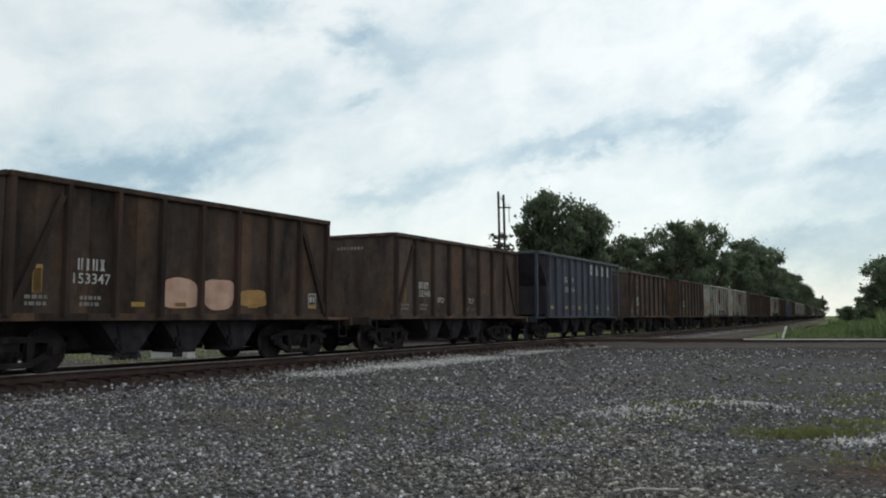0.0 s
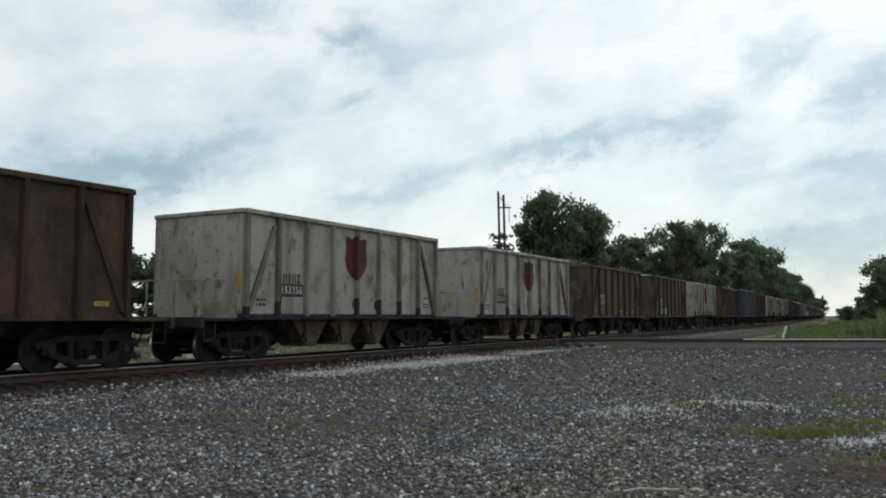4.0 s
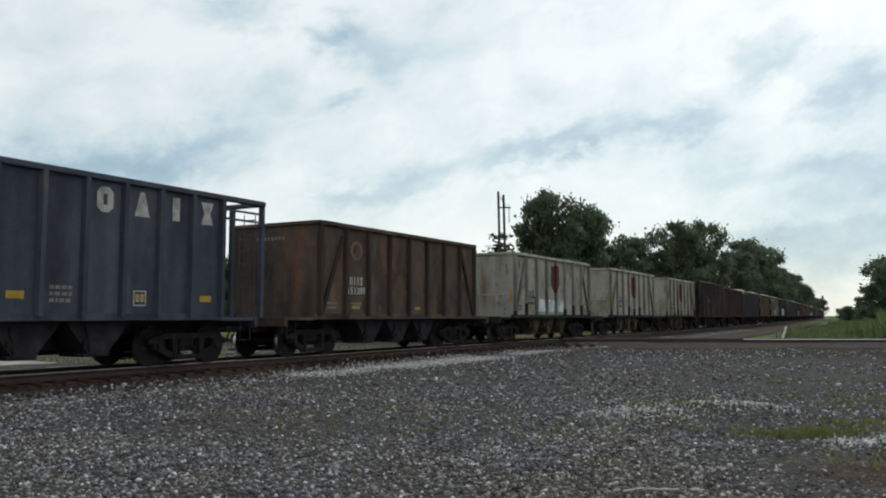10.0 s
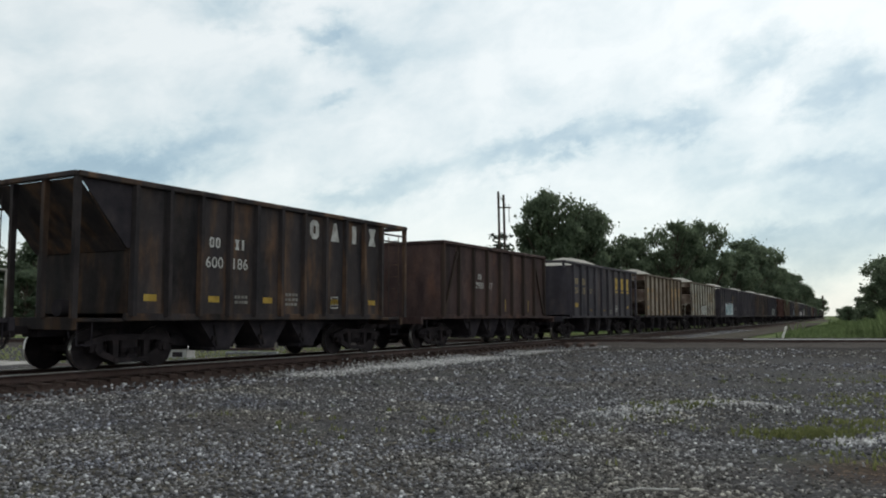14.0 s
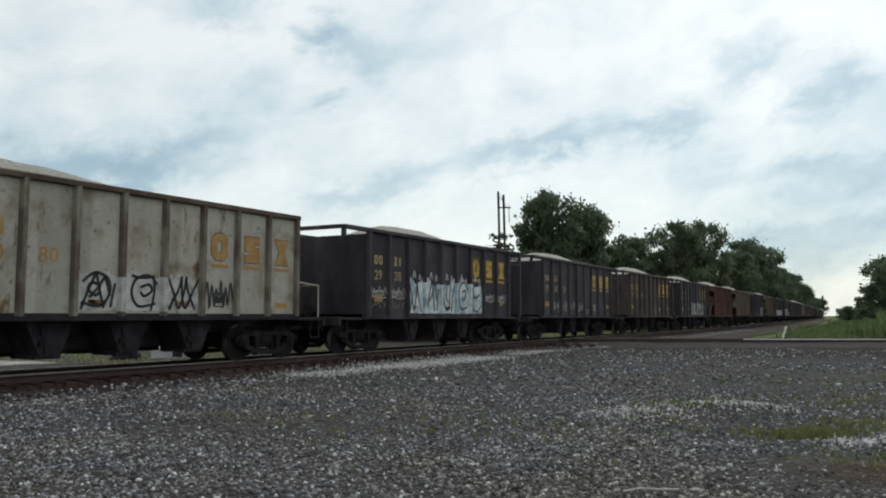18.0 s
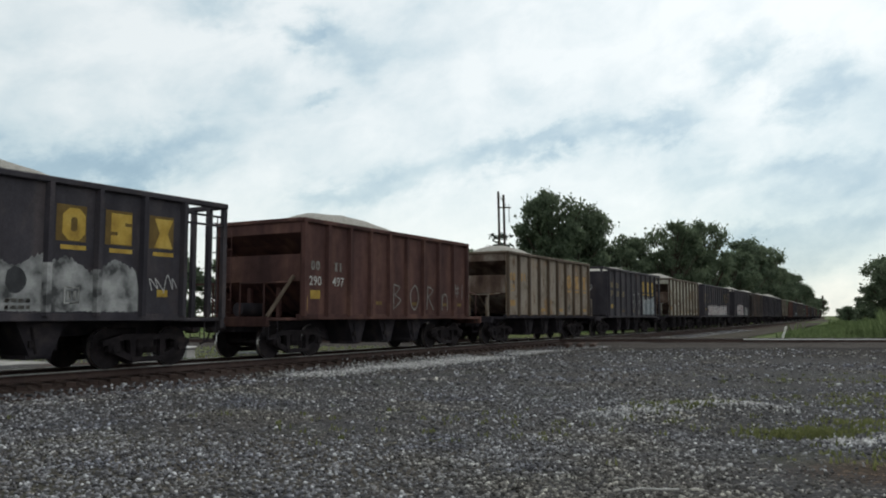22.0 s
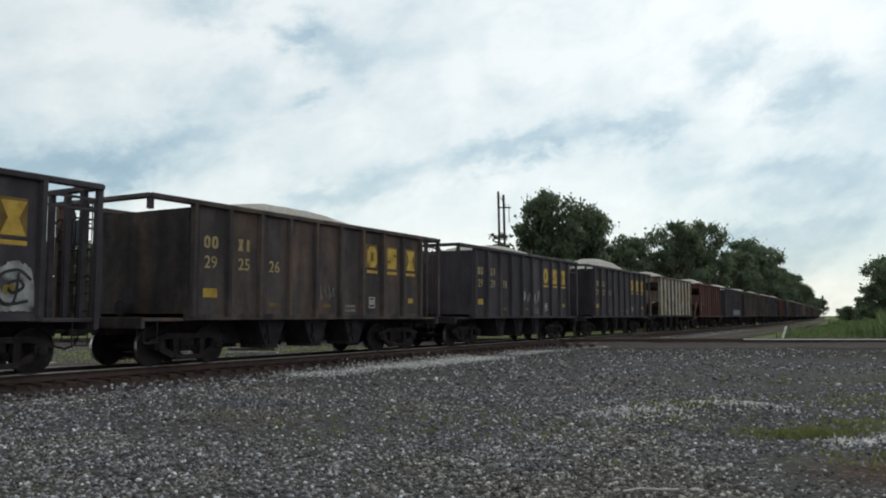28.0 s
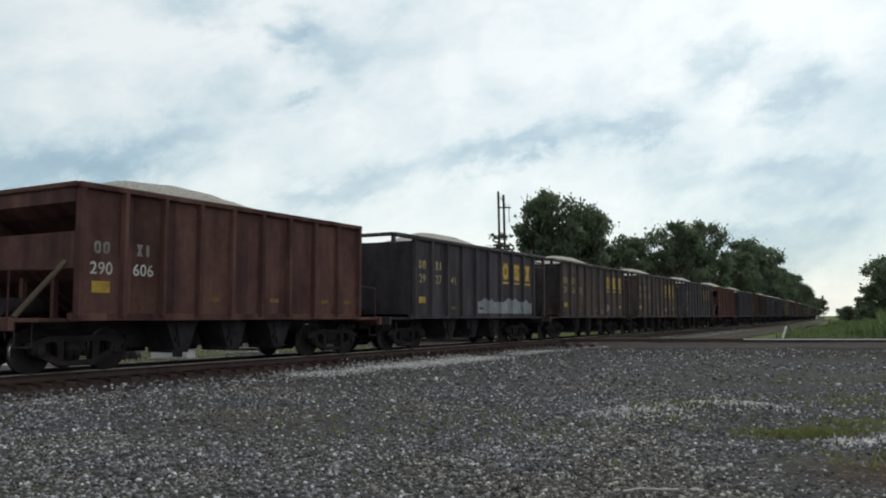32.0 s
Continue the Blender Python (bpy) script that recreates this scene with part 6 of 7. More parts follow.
    holes(c, "C", (3, 5), 1.85, 84)
    scrawl(c, "C", 0, 0, 1.95, 0.3, "spray_teal", 82)
    scrawl(c, "C", 0, 0, 1.5, 0.45, "spray_white", 85)
    scrawl(c, "C", 2, 2, 1.85, 0.25, "spray_white", 86)
    scrawl(c, "C", 8, 8, 1.9, 0.5, "spray_white", 83)
    c = red_car(322.57, "290497")
    for k, strokes in enumerate(([[(-0.5, 0.0), (-0.45, 0.95)], [(-0.45, 0.95), (0.3, 0.85), (-0.35, 0.55)], [(-0.35, 0.55), (0.45, 0.35), (-0.5, 0.02)]], [[(0.1, 0.98), (-0.5, 0.7), (-0.45, 0.2), (0.1, 0.0), (0.55, 0.35), (0.45, 0.8), (0.05, 0.98)]],
                                 [[(-0.5, 0.0), (-0.4, 0.95)], [(-0.4, 0.95), (0.4, 0.8), (-0.4, 0.5)], [(-0.3, 0.5), (0.5, 0.0)]], [[(-0.5, 0.0), (-0.5, 0.65)], [(-0.5, 0.45), (-0.1, 0.68), (0.3, 0.5), (0.35, 0.0)]],
                                 [[(-0.75, 0.55), (-0.65, 1.1)], [(-0.4, 0.55), (-0.3, 1.1)], [(-0.9, 0.72), (-0.15, 0.75)], [(-0.85, 0.92), (-0.1, 0.95)], [(0.45, 0.5), (0.5, 1.1)]])):
        inked(c, "R", 4 + k, 1.38, 0.85, strokes, "stencil_dim", 0.024)
    strips(c, "R", (0, 3, 8), "logo_ochre")
    c = pale_car(336.25, "29    ")
    c = black_car(349.82, "292465", heap=0.32)
    graffiti(c, "C", 4, 5, 1.24, 2.65, "spray_grey", "spray_white", 101, "line")
    graffiti(c, "C", 6, 8, 1.24, 2.45, "spray_grey", "spray_white", 102)
    end_scrawl(c, "C", "spray_white", 9, 3.0, 0.9, 0.6)
    c = pale_car(364.05, "29    ", "cream_rusty")
    c = black_car(379.8, "292620", "black", "L", 0.3)
    graffiti(c, "L", 1, 10, 1.24, 2.25, "spray_rose", None, 121)
    for k in range(10):
        inked(c, "L", 1 + k, 1.27, 0.8, LOOPS[(3 * k + 1) % 5] + turned(LOOPS[(k + 2) % 5]), "spray_dark", 0.022)
    c = black_car(393.65, "292718", heap=0.42, crest=0.35)
    graffiti(c, "C", 1, 5, 1.24, 2.52, "spray_rose", None, 131, "fill")
    for k in range(5):
        inked(c, "C", 1 + k, 1.27, 0.98, LOOPS[(2 * k + 3) % 5] + turned(LOOPS[k]) + turned(LOOPS[(k + 3) % 5][:1]), "spray_dark", 0.024)
        inked(c, "C", 1 + k, 1.27, 0.8, turned(LOOPS[(2 * k + 1) % 5][:2]), "shield", 0.03)
    graffiti(c, "C", 6, 8, 1.24, 2.3, "spray_wash", None, 132)
    holes(c, "C", (7,), 1.95, 133)
    for k in (6, 8):
        inked(c, "C", k, 1.3, 0.75, LOOPS[3] + LOOPS[2][:1], "spray_dark", 0.03)
    c = black_car(407.45, "292526", "black_rusty", heap=0.46)
    scrawl(c, "C", 4, 4, 1.85, 0.5, "stencil_dim", 141)
    c = black_car(421.48, "292978", heap=0.42)
    scrawl(c, "C", 4, 5, 2.0, 0.7, "spray_white", 151)
    strips(c, "C", (0, 4, 7), "logo_yellow")
    strips(black_car(435.5, "292706", heap=0.62), "C", (2, 4, 5, 7, 8))
    c = pale_car(449.42, "291748", "cream")
    for k, q in ((3, LOOPS[1][:3]), (5, LOOPS[2][:2]), (4, LOOPS[3][:1])):
        inked(c, "T", k, 1.45, 0.85 if k != 4 else 0.5, q, "spray_dark" if k != 4 else "stencil_dim", 0.022)
    red_car(462.73, "290606")
    c = black_car(475.94, "292741")
    graffiti(c, "C", 4, 8, 1.25, 1.9, "spray_grey", None, 171)
    black_car(489.5, "292655", "black_rusty")
    black_car(502.8, "292602", "black_rusty")
    u = 502.8
    for k in range(20):
        u += 13.75
        (black_car, red_car, black_car, brown_car, black_car, black_car, pale_car)[k % 7](u, "29%04d" % (2100 + 37 * k))


train()

# ---- trees, weeds, gravel ----


def leaf_cloud(name, centres, size, rng, mat, flat_y=0.0):
    """Many small folded leaf sprays about the given centres."""
    n = len(centres)
    a = rng.normal(size=(n, 3))
    a /= np.linalg.norm(a, axis=1)[:, None]
    b = np.cross(a, rng.normal(size=(n, 3)))
    b /= np.linalg.norm(b, axis=1)[:, None]
    c = np.cross(a, b)
    s = size * rng.uniform(0.4, 1.4, n)[:, None]
    p = [centres - a * s, centres + b * s * 0.55 + c * s * 0.2, centres + a * s, centres - b * s * 0.55 + c * s * 0.2]
    v = np.stack(p, 1).reshape(-1, 3)
    i = np.arange(n)[:, None] * 4
    f = np.concatenate([i + np.array([[0, 1, 2]]), i + np.array([[0, 2, 3]])])
    return raw_mesh(name, v, f, mat)


def crown_centres(rng, h, r, low, count, lobes=16):
    """Points in a crown made of unequal lobes with gaps between them."""
    ls = []
    for k in range(lobes):
        a = rng.uniform(0, 2 * math.pi)
        t = (k + 0.5) / lobes
        zz = low + (h - low) * (0.12 + 0.80 * t)
        prof = math.sin(math.pi * min(0.95, 0.22 + 0.66 * t)) ** 0.6
        d = r * prof * rng.uniform(0.25, 1.0)
        ls.append((d * math.cos(a), d * math.sin(a), zz, r * rng.uniform(0.10, 0.30)))
    out = []
    per = count // lobes
    for x, y, z, q in ls:
        u = rng.normal(size=(per, 3))
        u /= np.linalg.norm(u, axis=1)[:, None]
        rad = q * rng.uniform(0.2, 1.25, per) ** 0.6 * (1 + 0.25 * np.sin(u[:, 0] * 5 + x) * np.cos(u[:, 2] * 6 + y))
        rad *= np.where(rng.uniform(size=per) < 0.16, rng.uniform(1.1, 1.8, per), 1.0)
        out.append(u * rad[:, None] * np.array([1, 1, 0.78]) + (x, y, z))
    return np.concatenate(out), ls


def trunk_mesh(name, h, r, ls, rng):
    bm = bmesh.new()
    rings = []
    for k in range(7):
        t = k / 6
        rr = r * (1 - 0.75 * t) * (1.25 if k == 0 else 1)
        off = (0.15 * h * 0.1 * math.sin(t * 3 + r * 9), 0.1 * h * 0.1 * math.cos(t * 2.5), t * h * 0.8)
        rings.append([bm.verts.new((off[0] + rr * math.cos(i * math.pi / 4), off[1] + rr * math.sin(i * math.pi / 4), off[2])) for i in range(8)])
    for p, q in zip(rings, rings[1:]):
        for i in range(8):
            bm.faces.new((p[i], p[(i + 1) % 8], q[(i + 1) % 8], q[i]))
    for x, y, z, q in ls:
        z0 = max(h * 0.18, z - 0.35 * h)
        bar(bm, (0, 0, z0), (x * 0.5, y * 0.5, (z0 + z) / 2), r * 0.3, 5)
        bar(bm, (x * 0.5, y * 0.5, (z0 + z) / 2), (x, y, z), r * 0.16, 5)
    return to_mesh(bm, name, M["bark"])


TREES = []
TREE_R = (5.2, 4.2, 4.6, 3.8)
for k, (h, r, low, cnt, lb, mk) in enumerate(((15.0, 5.2, 1.5, 15000, 70, "leaf"), (14.0, 4.2, 1.0, 12000, 58, "leaf_deep"), (12.0, 4.6, 0.5, 12000, 58, "leaf"), (9.0, 3.8, 0.0, 9000, 36, "leaf_deep"))):
    rng = np.random.default_rng(40 + k)
    pts, ls = crown_centres(rng, h, r, low, cnt, lb)
    TREES.append((h, trunk_mesh("trunk", h, 0.028 * h, ls, rng), leaf_cloud("crown", pts, 0.24, rng, M[mk])))


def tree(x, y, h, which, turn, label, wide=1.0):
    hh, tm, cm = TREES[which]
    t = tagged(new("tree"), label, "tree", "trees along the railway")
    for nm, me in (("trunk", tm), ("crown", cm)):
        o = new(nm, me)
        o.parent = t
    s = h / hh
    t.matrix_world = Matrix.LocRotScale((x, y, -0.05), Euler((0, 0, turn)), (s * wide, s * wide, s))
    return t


DECID = "tall leafy deciduous tree, dark green against the sky"
UNDER = "low dense leafy tree filling the edge of the wood"
random.seed(5)
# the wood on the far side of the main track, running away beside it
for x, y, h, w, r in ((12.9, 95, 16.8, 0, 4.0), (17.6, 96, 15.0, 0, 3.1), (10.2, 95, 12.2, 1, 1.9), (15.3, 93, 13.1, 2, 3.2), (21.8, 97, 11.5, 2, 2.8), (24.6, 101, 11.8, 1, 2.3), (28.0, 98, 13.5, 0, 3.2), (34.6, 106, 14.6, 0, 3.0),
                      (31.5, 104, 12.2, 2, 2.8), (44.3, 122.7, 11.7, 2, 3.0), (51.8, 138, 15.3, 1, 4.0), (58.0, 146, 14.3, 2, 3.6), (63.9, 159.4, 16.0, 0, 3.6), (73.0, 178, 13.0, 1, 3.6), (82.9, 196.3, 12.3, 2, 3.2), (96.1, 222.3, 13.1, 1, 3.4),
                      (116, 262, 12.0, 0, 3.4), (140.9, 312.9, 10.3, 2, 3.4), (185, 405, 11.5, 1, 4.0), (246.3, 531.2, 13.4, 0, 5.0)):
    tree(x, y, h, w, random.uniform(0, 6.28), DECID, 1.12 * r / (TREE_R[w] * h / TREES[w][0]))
for k in range(34):
    s = 28 + k * 6.2 + random.uniform(-1.5, 1.5)
    x, y = on_line(s, 10.5 + random.uniform(0, 4) + max(0, 52 - s) * 0.75)
    tree(x, y, random.uniform(6.4, 8.2), 3, random.uniform(0, 6.28), UNDER, 1.45)
# beyond the crossing track behind the train
for x, y, h, w in ((-62, 108, 12.0, 2), (-55, 110, 12.4, 1), (-49, 108, 11.6, 2), (-44, 111, 11.0, 3), (-70, 104, 12, 3), (-79, 106, 12, 1), (-38, 112, 10.4, 3), (-88, 102, 11.5, 2), (-31, 113, 9.8, 2), (-24, 114, 9.2, 3), (-16, 116, 9.0, 3),
                   (-66, 98, 7.5, 3), (-58, 99, 7.0, 3), (-51, 99, 7.2, 3), (-43, 101, 6.5, 3), (-34, 103, 6.0, 3), (-26, 104, 6.2, 3), (-9, 116, 8.0, 3), (-1, 114, 8.2, 3)):
    tree(x, y, h, w, random.uniform(0, 6.28), UNDER, 1.2)
# beside the main track on the near side, far off
for x, y, h, w, wd in ((62.5, 112, 9.6, 0, 1.2), (66, 118, 10.5, 2, 1.2), (66, 124, 5.6, 3, 1.1), (99, 198, 3.6, 3, 1.3), (107, 206, 5.6, 1, 1.4), (124, 250, 3.8, 3, 1.5), (150, 300, 4.2, 3, 1.8), (175, 350, 4.6, 3, 2.2)):
    tree(x, y, h, w, random.uniform(0, 6.28), DECID if h > 9 else UNDER, wd)

for side in (-13, -20, -28, -37, -47, -58):
    tree(*on_line(400 + side, side), 4.6 + 0.8 * (side % 3), 3, side * 1.0, UNDER, 1.7)

# a ragged conifer behind the pole
rng = np.random.default_rng(77)
pts = []
ls = []
for k in range(13):
    z = 2.9 + k * 0.70 + rng.uniform(-0.2, 0.2)
    for a in np.arange(0, 6.28, 1.05) + k:
        ln = max(1.0, 3.2 - k * 0.2) * rng.uniform(0.35, 1.15)
        t = rng.uniform(0.35, 1, 16)[:, None]
        pts.append(t * np.array([[ln * math.cos(a), ln * math.sin(a), -0.25 * ln]]) + (0, 0, z) + rng.normal(size=(16, 3)) * 0.2)
        if k % 2:
            ls.append((ln * 0.8 * math.cos(a), ln * 0.8 * math.sin(a), z - 0.2 * ln, 1))
conifer = tagged(new("conifer"), "ragged dark conifer behind the utility poles", "tree", "trees along the railway")
o = new("trunk", trunk_mesh("trunk", 13.5, 0.2, ls, rng))
o.parent = conifer
o = new("crown", leaf_cloud("crown", np.concatenate(pts), 0.2, rng, M["needle"]))
o.parent = conifer
conifer.location, conifer.scale = (7.5, 105, 0), (1.5, 1.5, 1.05)

# ---- poles, post, cabinets ----
poles = tagged(new("utility_pole"), "weathered wooden twin-pole utility structure with crossarm", "utility pole")
for dx, top in ((0, 16.3), (0.62, 15.9)):
    bm = bmesh.new()
    bar(bm, (dx + 0.3, 0, 0), (dx, 0, top), 0.14, 10)
    part("pole", bm, M["pole_wood"], poles)
bm = bmesh.new()
box(bm, -0.1, 1.5, -0.09, 0.09, 14.3, 14.45, 0.01)
part("crossarm", bm, M["pole_wood"], poles)
bm = bmesh.new()
bar(bm, (0.0, 0, 16.0), (1.1, 0, 14.35), 0.04, 6)
part("brace", bm, M["grey_steel"], poles)
for dx in (0.02, 1.25):
    bm = bmesh.new()
    for k in range(4):
        disc(bm, dx, 14.52 + 0.08 * k, -0.06, 0.06, 0.03, 8)
    bar(bm, (dx, 0, 14.4), (dx, 0, 14.85), 0.03, 6)
    part("insulator", bm, M["grey_steel"], poles)
bm = bmesh.new()
bar(bm, (1.25, 0.05, 14.3), (1.3, 0.05, 12.6), 0.05, 6)
part("cable_drop", bm, M["grey_steel"], poles)
poles.location = (6.55, 95, 0)

signal = tagged(new("railway_signal"), "distant railway signal mast with two dark heads", "railway signal")
for nm, build in (("mast", lambda b: bar(b, (0, 0, 0), (0, 0, 9.5), 0.1, 8)), ("signal_head", lambda b: box(b, -0.35, 0.35, -0.15, 0.15, 8.3, 9.7, 0.05)), ("signal_head", lambda b: box(b, 0.1, 0.9, -0.15, 0.15, 6.4, 7.6, 0.05)), ("ladder", lambda b: bar(b, (0.3, 0, 0), (0.1, 0, 8.0), 0.05, 5))):
    bm = bmesh.new()
    build(bm)
    part(nm, bm, M["pole_wood"], signal)
signal.location = (*on_line(330, -3.6), 0)

post = tagged(new("marker_post"), "leaning white-painted marker post beside the gravel lane", "post")
bm = bmesh.new()
box(bm, -0.05, 0.05, -0.05, 0.05, 0, 1.0, 0.01)
o = part("shaft", bm, M["post_white"], post)
bm = bmesh.new()
prism(bm, [(-0.052, 1.0), (0.052, 1.0), (0.0, 1.06)], -0.052, 0.052)
part("cap", bm, M["post_white"], post)
post.location, post.rotation_euler = (20.2, 48.6, 0.0), (0, radians(20), 0)


def cabinet(x, y, w, h, label):
    c = tagged(new("equipment_cabinet"), label, "equipment cabinet", "trackside cabinets")
    for nm, build, mt in (("body", lambda b: box(b, -w, w, -0.5, 0.5, 0.08, h, 0.02), "box_white"), ("lid", lambda b: box(b, -w - 0.05, w + 0.05, -0.55, 0.55, h, h + 0.08, 0.02), "box_white"),
                          ("base", lambda b: box(b, -w - 0.1, w + 0.1, -0.6, 0.6, -0.05, 0.08, 0.01), "grey_steel"), ("vent", lambda b: box(b, w * 0.2, w * 0.75, -0.52, -0.5, h * 0.3, h * 0.75), "underframe")):
        bm = bmesh.new()
        build(bm)
        part(nm, bm, M[mt], c)
    c.location = (x, y, 0.0)


cabinet(-10.0, 30.2, 0.66, 0.40, "low pale grey trackside cabinet with a dark vent")
dwarf = tagged(new("switch_stand"), "low dark cast switch machine beside the sleepers", "switch machine")
for nm, build in (("housing", lambda b: box(b, -0.3, 0.3, -0.3, 0.3, -0.05, 0.38, 0.06)), ("motor", lambda b: disc(b, 0.42, 0.18, -0.2, 0.2, 0.17, 14)), ("rod", lambda b: bar(b, (0, -0.3, 0.12), (0, -1.1, 0.12), 0.03, 6))):
    bm = bmesh.new()
    build(bm)
    part(nm, bm, M["underframe"], dwarf)
dwarf.location = (-11.6, 29.5, 0)
stack = tagged(new("rail_stack"), "short stack of spare rails with a grey drum on it", "rail stack")
for k, (w, z) in enumerate(((1.05, -0.03), (1.0, 0.12), (0.9, 0.27))):
    bm = bmesh.new()
    box(bm, -w, w, -0.2, 0.2, z, z + 0.09, 0.015)
    part("rail_length", bm, M["grey_steel"] if k % 2 else M["rail"], stack)
bm = bmesh.new()
disc(bm, 0.62, 0.49, -0.15, 0.15, 0.14, 16)
part("drum", bm, M["underframe"], stack)
stack.location = (-7.5, 32.0, 0)


def blades(name, places, h, w, rng, mat, label, category):
    """Grass and weeds: each blade a bent strip of two tapering faces."""
    n = len(places)
    a = rng.uniform(0, 2 * math.pi, n)
    hh = h * rng.uniform(0.4, 1.15, n)
    d = np.stack([np.cos(a), np.sin(a), np.zeros(n)], 1)
    e = np.stack([-np.sin(a), np.cos(a), np.zeros(n)], 1)
    up = np.array([[0, 0, 1.0]])
    p0 = places - e * w
    p1 = places + e * w
    m0 = places + up * (hh * 0.6)[:, None] + d * (hh * 0.12)[:, None] + e * w * 0.8
    m1 = m0 - e * w * 1.6
    tip = places + up * hh[:, None] + d * (hh * 0.4)[:, None]
    v = np.stack([p0, p1, m0, m1, tip], 1).reshape(-1, 3)
    i = np.arange(n)[:, None] * 5
    f = np.concatenate([i + np.array([[0, 1, 2]]), i + np.array([[0, 2, 3]]), i + np.array([[3, 2, 4]])])
    return tagged(new(name, raw_mesh(name, v, f, mat)), label, category, kind="stuff")


def scatter_patches(rng, patches, clump):
    out = []
    for cx, cy, rx, ry, n in patches:
        q = rng.normal(size=(max(1, n // clump), 2)) * (rx * 0.5, ry * 0.5) + (cx, cy)
        out.append(np.repeat(q, clump, 0) + rng.normal(size=(len(q) * clump, 2)) * 0.05)
    return np.concatenate(out)


rng = np.random.default_rng(9)
# tall weeds on the bank beyond the crossing, to the side of the lane
q = np.stack([rng.uniform(-46, -8.8, 30000), rng.uniform(26, 190, 30000)], 1)
keep = np.array([noise.noise((a * 0.12, b * 0.05, 4)) > -0.15 - 0.02 * min(14, b - 26) for a, b in q])
q = q[keep]
xy = np.array([on_line(b, a) for a, b in q])
xy = xy[xy[:, 1] > CROSS_Y + 3.2]
lat = np.array([(x - np.interp(y, LINE_Y, LINE_X)) * 0.88 for x, y in xy])
hz = 0.35 + 1.7 * np.clip((lat - 12.5) / 6, 0, 1) + np.array([0.7 * noise.noise((x * 0.14, y * 0.1, 8)) for x, y in xy])
for nm, lo, hi, ht in (("low_weeds", -9, 0.7, 0.45), ("tall_weeds", 0.7, 1.35, 1.2), ("tall_weeds", 1.35, 9, 2.15)):
    k = (hz >= lo) & (hz < hi)
    pl = np.repeat(np.column_stack([xy[k], np.zeros(k.sum())]), 4, 0)
    pl[:, :2] += rng.normal(size=(len(pl), 2)) * 0.25
    blades(nm, pl, ht, 0.07, rng, M["weed"], "tall green weeds and grass on the bank", "weeds")
# rough grass behind the main track
q = np.stack([rng.uniform(15.5, 40, 12000), rng.uniform(-40, 60, 12000)], 1)
q = np.concatenate([q, np.stack([rng.uniform(4.2, 16, 9000), rng.uniform(-11, 40, 9000)], 1)])
xy = np.array([on_line(b, a) for a, b in q])
blades("rough_grass", np.column_stack([xy, np.zeros(len(xy))]), 0.16, 0.05, rng, M["lawn"], "rough sunlit grass behind the railway", "grass")
# low weeds in the yard
g = scatter_patches(rng, [(4.75, 10.75, 0.75, 0.4, 1300), (3.9, 13.4, 1.0, 0.9, 300), (5.3, 9.0, 1.3, 0.7, 300), (8.0, 15.0, 2.5, 2.0, 700), (10.5, 20.0, 4.0, 2.0, 500), (6.4, 11.6, 1.4, 0.8, 600), (1.0, 12.0, 4, 2.5, 400)], 6)
pl = np.array([(x, y, yard_height(x, y)) for x, y in g])
blades("low_weeds", pl, 0.075, 0.012, rng, M["moss_weed"], "low yellow-green weeds growing through gravel", "weeds")

bm = bmesh.new()
bmesh.ops.create_icosphere(bm, subdivisions=1, radius=1.0)
bm.verts.ensure_lookup_table()
ICO_V = np.array([v.co[:] for v in bm.verts])
ICO_F = np.array([[v.index for v in f.verts] for f in bm.faces])
bm.free()


def stones(name, xyz, size, rng, mat, label, category="gravel"):
    """Loose angular stones, each its own lump."""
    n = len(xyz)
    k = len(ICO_V)
    sc = size[:, None] * rng.uniform(0.55, 1.25, (n, 3)) * np.array([[1, 1, 0.75]])
    jit = 1 + rng.uniform(-0.4, 0.4, (n, k))
    a = rng.uniform(0, 2 * math.pi, n)
    b = rng.uniform(-0.6, 0.6, n)
    v = ICO_V[None] * jit[..., None] * sc[:, None, :]
    cb, sb = np.cos(b)[:, None], np.sin(b)[:, None]
    x, y, z = v[..., 0], v[..., 1] * cb - v[..., 2] * sb, v[..., 1] * sb + v[..., 2] * cb
    ca, sa = np.cos(a)[:, None], np.sin(a)[:, None]
    v = np.stack([x * ca - y * sa, x * sa + y * ca, z], -1) + xyz[:, None, :]
    f = (ICO_F[None] + (np.arange(n) * k)[:, None, None]).reshape(-1, 3)
    return tagged(new(name, raw_mesh(name, v.reshape(-1, 3), f, mat)), label, category, kind="stuff")


def fan(rng, n, y0, y1, power):
    """Places in the widening foreground of the yard."""
    y = y0 + (y1 - y0) * rng.uniform(0, 1, n) ** power
    x = rng.uniform(-1, 1, n) * (y * 0.6 + 1.0)
    return x, y


def yard_edge(x, y):
    """Distance in front of the main track's centre line."""
    s = np.interp(y * 0.85 + x * 0.5 - 28, LINE_S, LINE_S)
    px, py = np.interp(s, LINE_S, LINE_X), np.interp(s, LINE_S, LINE_Y)
    a = heading(s)
    return (x - px) * np.sin(a) - (y - py) * np.cos(a)


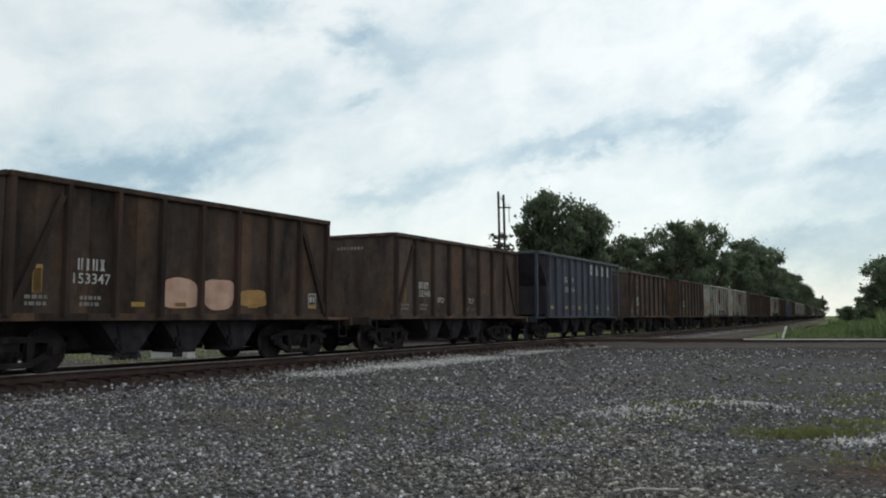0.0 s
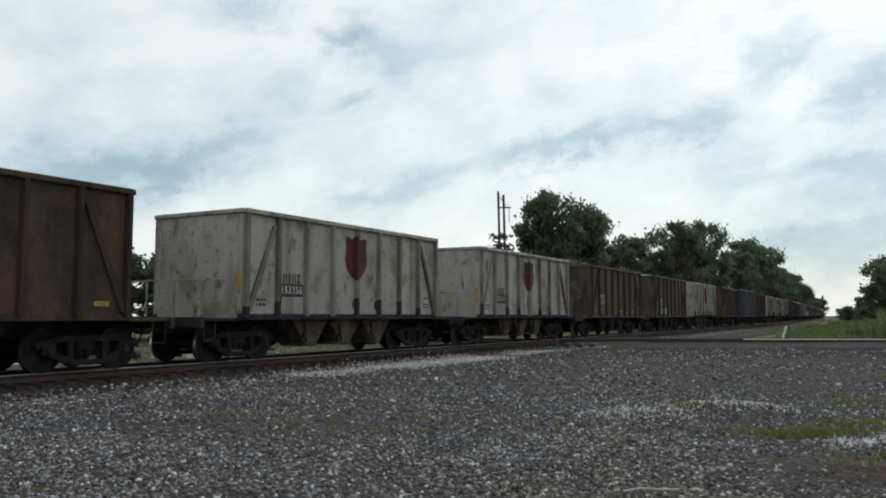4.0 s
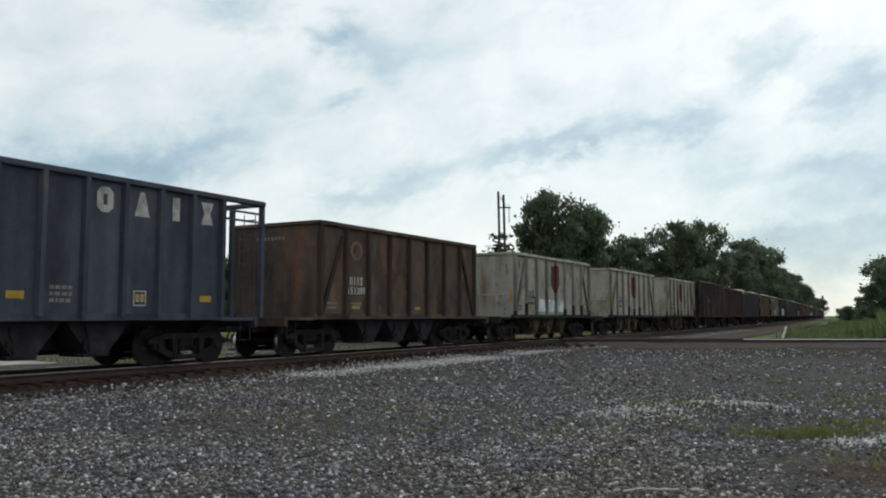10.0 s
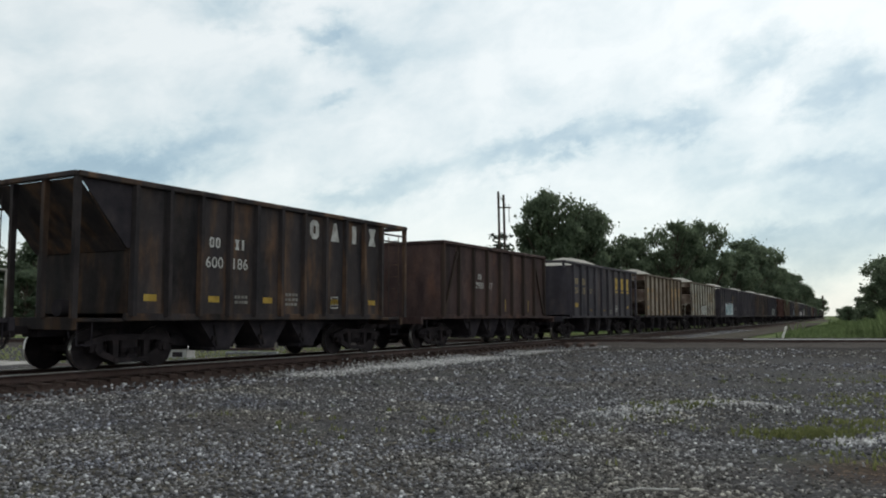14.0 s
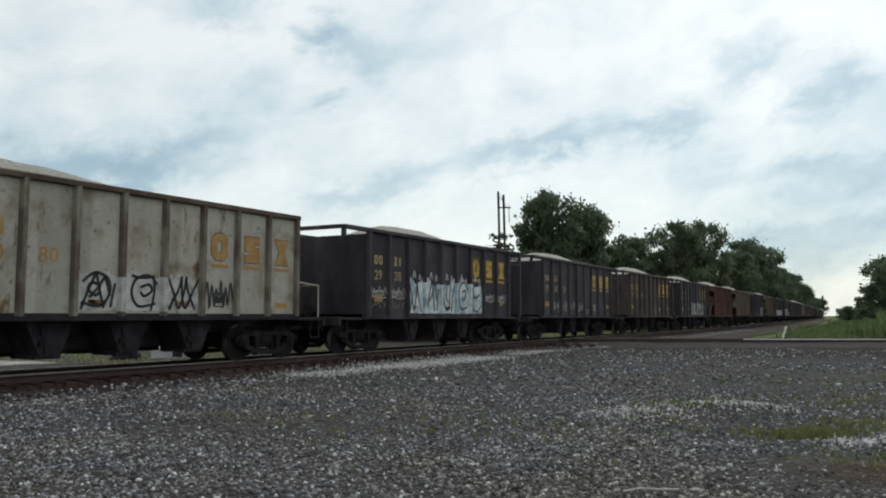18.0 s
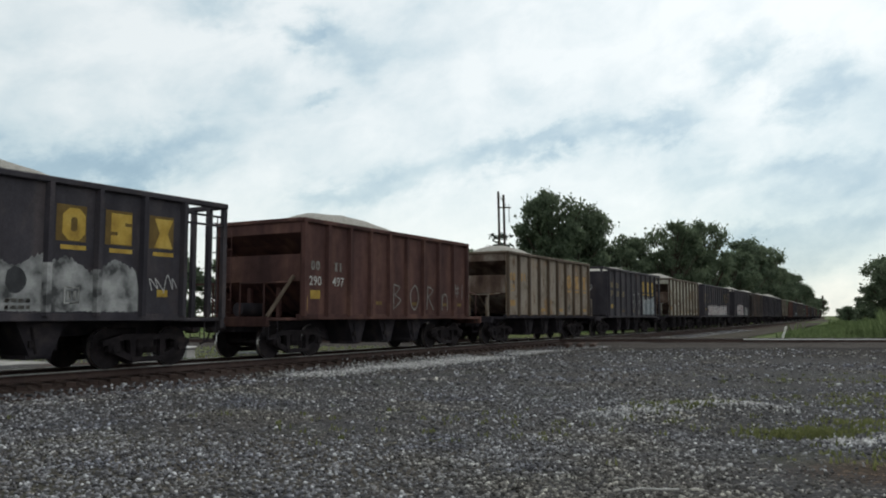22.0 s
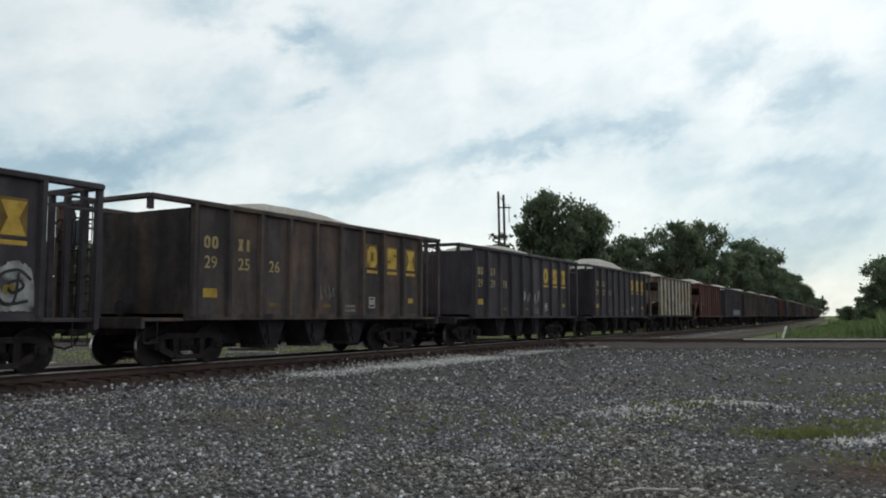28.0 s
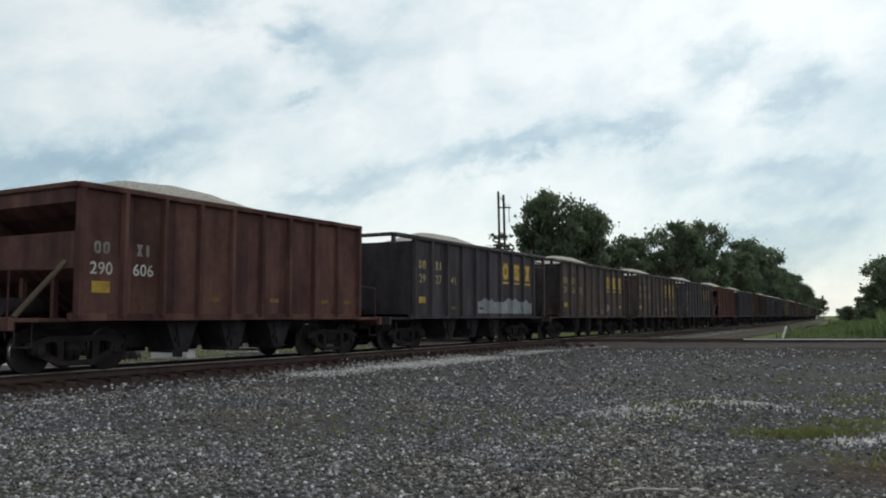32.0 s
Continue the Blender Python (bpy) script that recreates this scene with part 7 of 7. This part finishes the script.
rng = np.random.default_rng(21)
xs, ys, sz = [], [], []
for n, y0, y1, s0, s1 in ((30000, 6.0, 11.0, 0.010, 0.031), (21000, 11.0, 18.0, 0.014, 0.037), (15000, 18.0, 38.0, 0.026, 0.06)):
    x, y = fan(rng, n, y0, y1, 0.9)
    d = yard_edge(x, y)
    ok = (d > 2.3) & (y < CROSS_Y - 2.2)
    bare = np.array([noise.noise((a * 0.3, b * 0.3, 12)) + 0.4 * noise.noise((a * 1.1, b * 1.1, 2)) for a, b in zip(x, y)])
    right = np.clip((x - 0.35 * y + 2.0) / 4.0, 0, 1)
    ok &= rng.uniform(0, 1, n) < np.clip(0.98 - 0.45 * right + bare * 1.0, 0.12, 1)
    ok &= ~((x > 3.9) & (y < 9.3) & (rng.uniform(0, 1, n) < 0.65))
    xs.append(x[ok]), ys.append(y[ok]), sz.append(rng.uniform(s0, s1, ok.sum()) * 0.9)
x, y, s = np.concatenate(xs), np.concatenate(ys), np.concatenate(sz)
z = np.array([yard_height(a, b) for a, b in zip(x, y)]) + s * 0.25
stones("loose_gravel", np.stack([x, y, z], 1), s, rng, M["gravel"], "loose grey crushed gravel with scattered pale stones")

# ballast shoulders
q = rng.uniform(0, 1, 16000)
sv = -30 + 95 * q ** 1.1
off = -1.5 - 1.7 * rng.uniform(0, 1, len(sv)) ** 0.8
xy = np.array([on_line(a, b) for a, b in zip(sv, off)])
zz = np.array([bed_profile(b) for b in off]) + 0.02
stones("ballast_stones", np.column_stack([xy, zz]), rng.uniform(0.022, 0.05, len(sv)), rng, M["gravel"], "coarse grey ballast along the main track")

# fresh pale limestone spilt along the shoulder and in the yard
P = []
for s0, s1, o0, o1, n in ((-12.2, -1.5, -3.3, -1.8, 2400), (-8.5, -1.0, -3.6, -1.8, 2600), (1.0, 5.0, -3.0, -2.0, 700), (9.0, 14.5, -3.4, -2.2, 600)):
    a = rng.uniform(s0, s1, n)
    b = rng.normal((o0 + o1) / 2, (o1 - o0) / 3.4, n)
    P.append(np.array([(*on_line(i, j), bed_profile(j) + 0.05) for i, j in zip(a, b)]))
for cx, cy, rx, ry, n in ((4.5, 13.6, 0.7, 0.45, 800), (3.2, 13.0, 1.0, 0.8, 520), (5.0, 13.3, 0.6, 0.5, 160), (5.5, 10.1, 0.8, 0.3, 300), (6.0, 10.4, 0.6, 0.5, 160), (4.9, 10.15, 0.4, 0.25, 70), (2.9, 8.3, 0.5, 0.3, 40)):
    g = rng.normal(size=(n, 2)) * (rx * 0.6, ry * 0.6) + (cx, cy)
    P.append(np.array([(i, j, yard_height(i, j) + 0.012) for i, j in g]))
P = np.concatenate(P)
stones("pale_gravel", P, rng.uniform(0.02, 0.05, len(P)) * np.where(P[:, 1] < 14.5, 0.62, 0.9), rng, M["gravel_pale"], "spilt fresh white limestone gravel")

stick = tagged(new("stick"), "bleached bent stick lying on the gravel", "stick")
bm = bmesh.new()
pts = [(-0.26, 0, 0.0), (-0.1, 0.02, 0.02), (0.08, 0.0, 0.015), (0.24, 0.03, 0.01)]
for a, b in zip(pts, pts[1:]):
    bar(bm, a, b, 0.009, 6)
part("shaft", bm, M["stencil"], stick)
stick.location = (1.84, 7.25, yard_height(1.84, 7.25) + 0.02)


def car_pose(mid):
    """A car stands with its trucks on the line, mid metres along it."""
    (xa, ya), (xb, yb) = on_line(mid - 4.2), on_line(mid + 4.2)
    return pose((xa + xb) / 2, (ya + yb) / 2, RAIL_TOP, 0, 0, math.degrees(math.atan2(yb - ya, xb - xa)))


def motions():
    for car, sets, mid in CARS:
        walk(car, [(t, car_pose(mid - SPEED * t)) for t in range(0, 33)])
        # the wheels roll while the car goes by near the camera
        t0, t1 = max(0.0, (mid - 8.0) / SPEED), min(32.0, (mid + 22.0) / SPEED)
        if t1 - t0 < 0.2:
            continue
        first, last = math.ceil(t0 * FPS), math.floor(t1 * FPS)
        for w in sets:
            x = w.location.x
            rows = [(k / FPS, pose(x, 0, 0.457, 0, -math.degrees(SPEED / FPS / 0.457) * (k - first), 0)) for k in range(first, last + 1)]
            if first > 0:
                rows.insert(0, (0.0, rows[0][1]))
            if last < 32 * FPS:
                rows.append((32.0, rows[-1][1]))
            walk(w, rows)
    walk(dome, [(0.0, pose(0, 0, EYE_Z)), (16.0, pose(0, 0, EYE_Z, 0, 0, 2.1)), (32.0, pose(0, 0, EYE_Z, 0, 0, 4.2))])


motions()
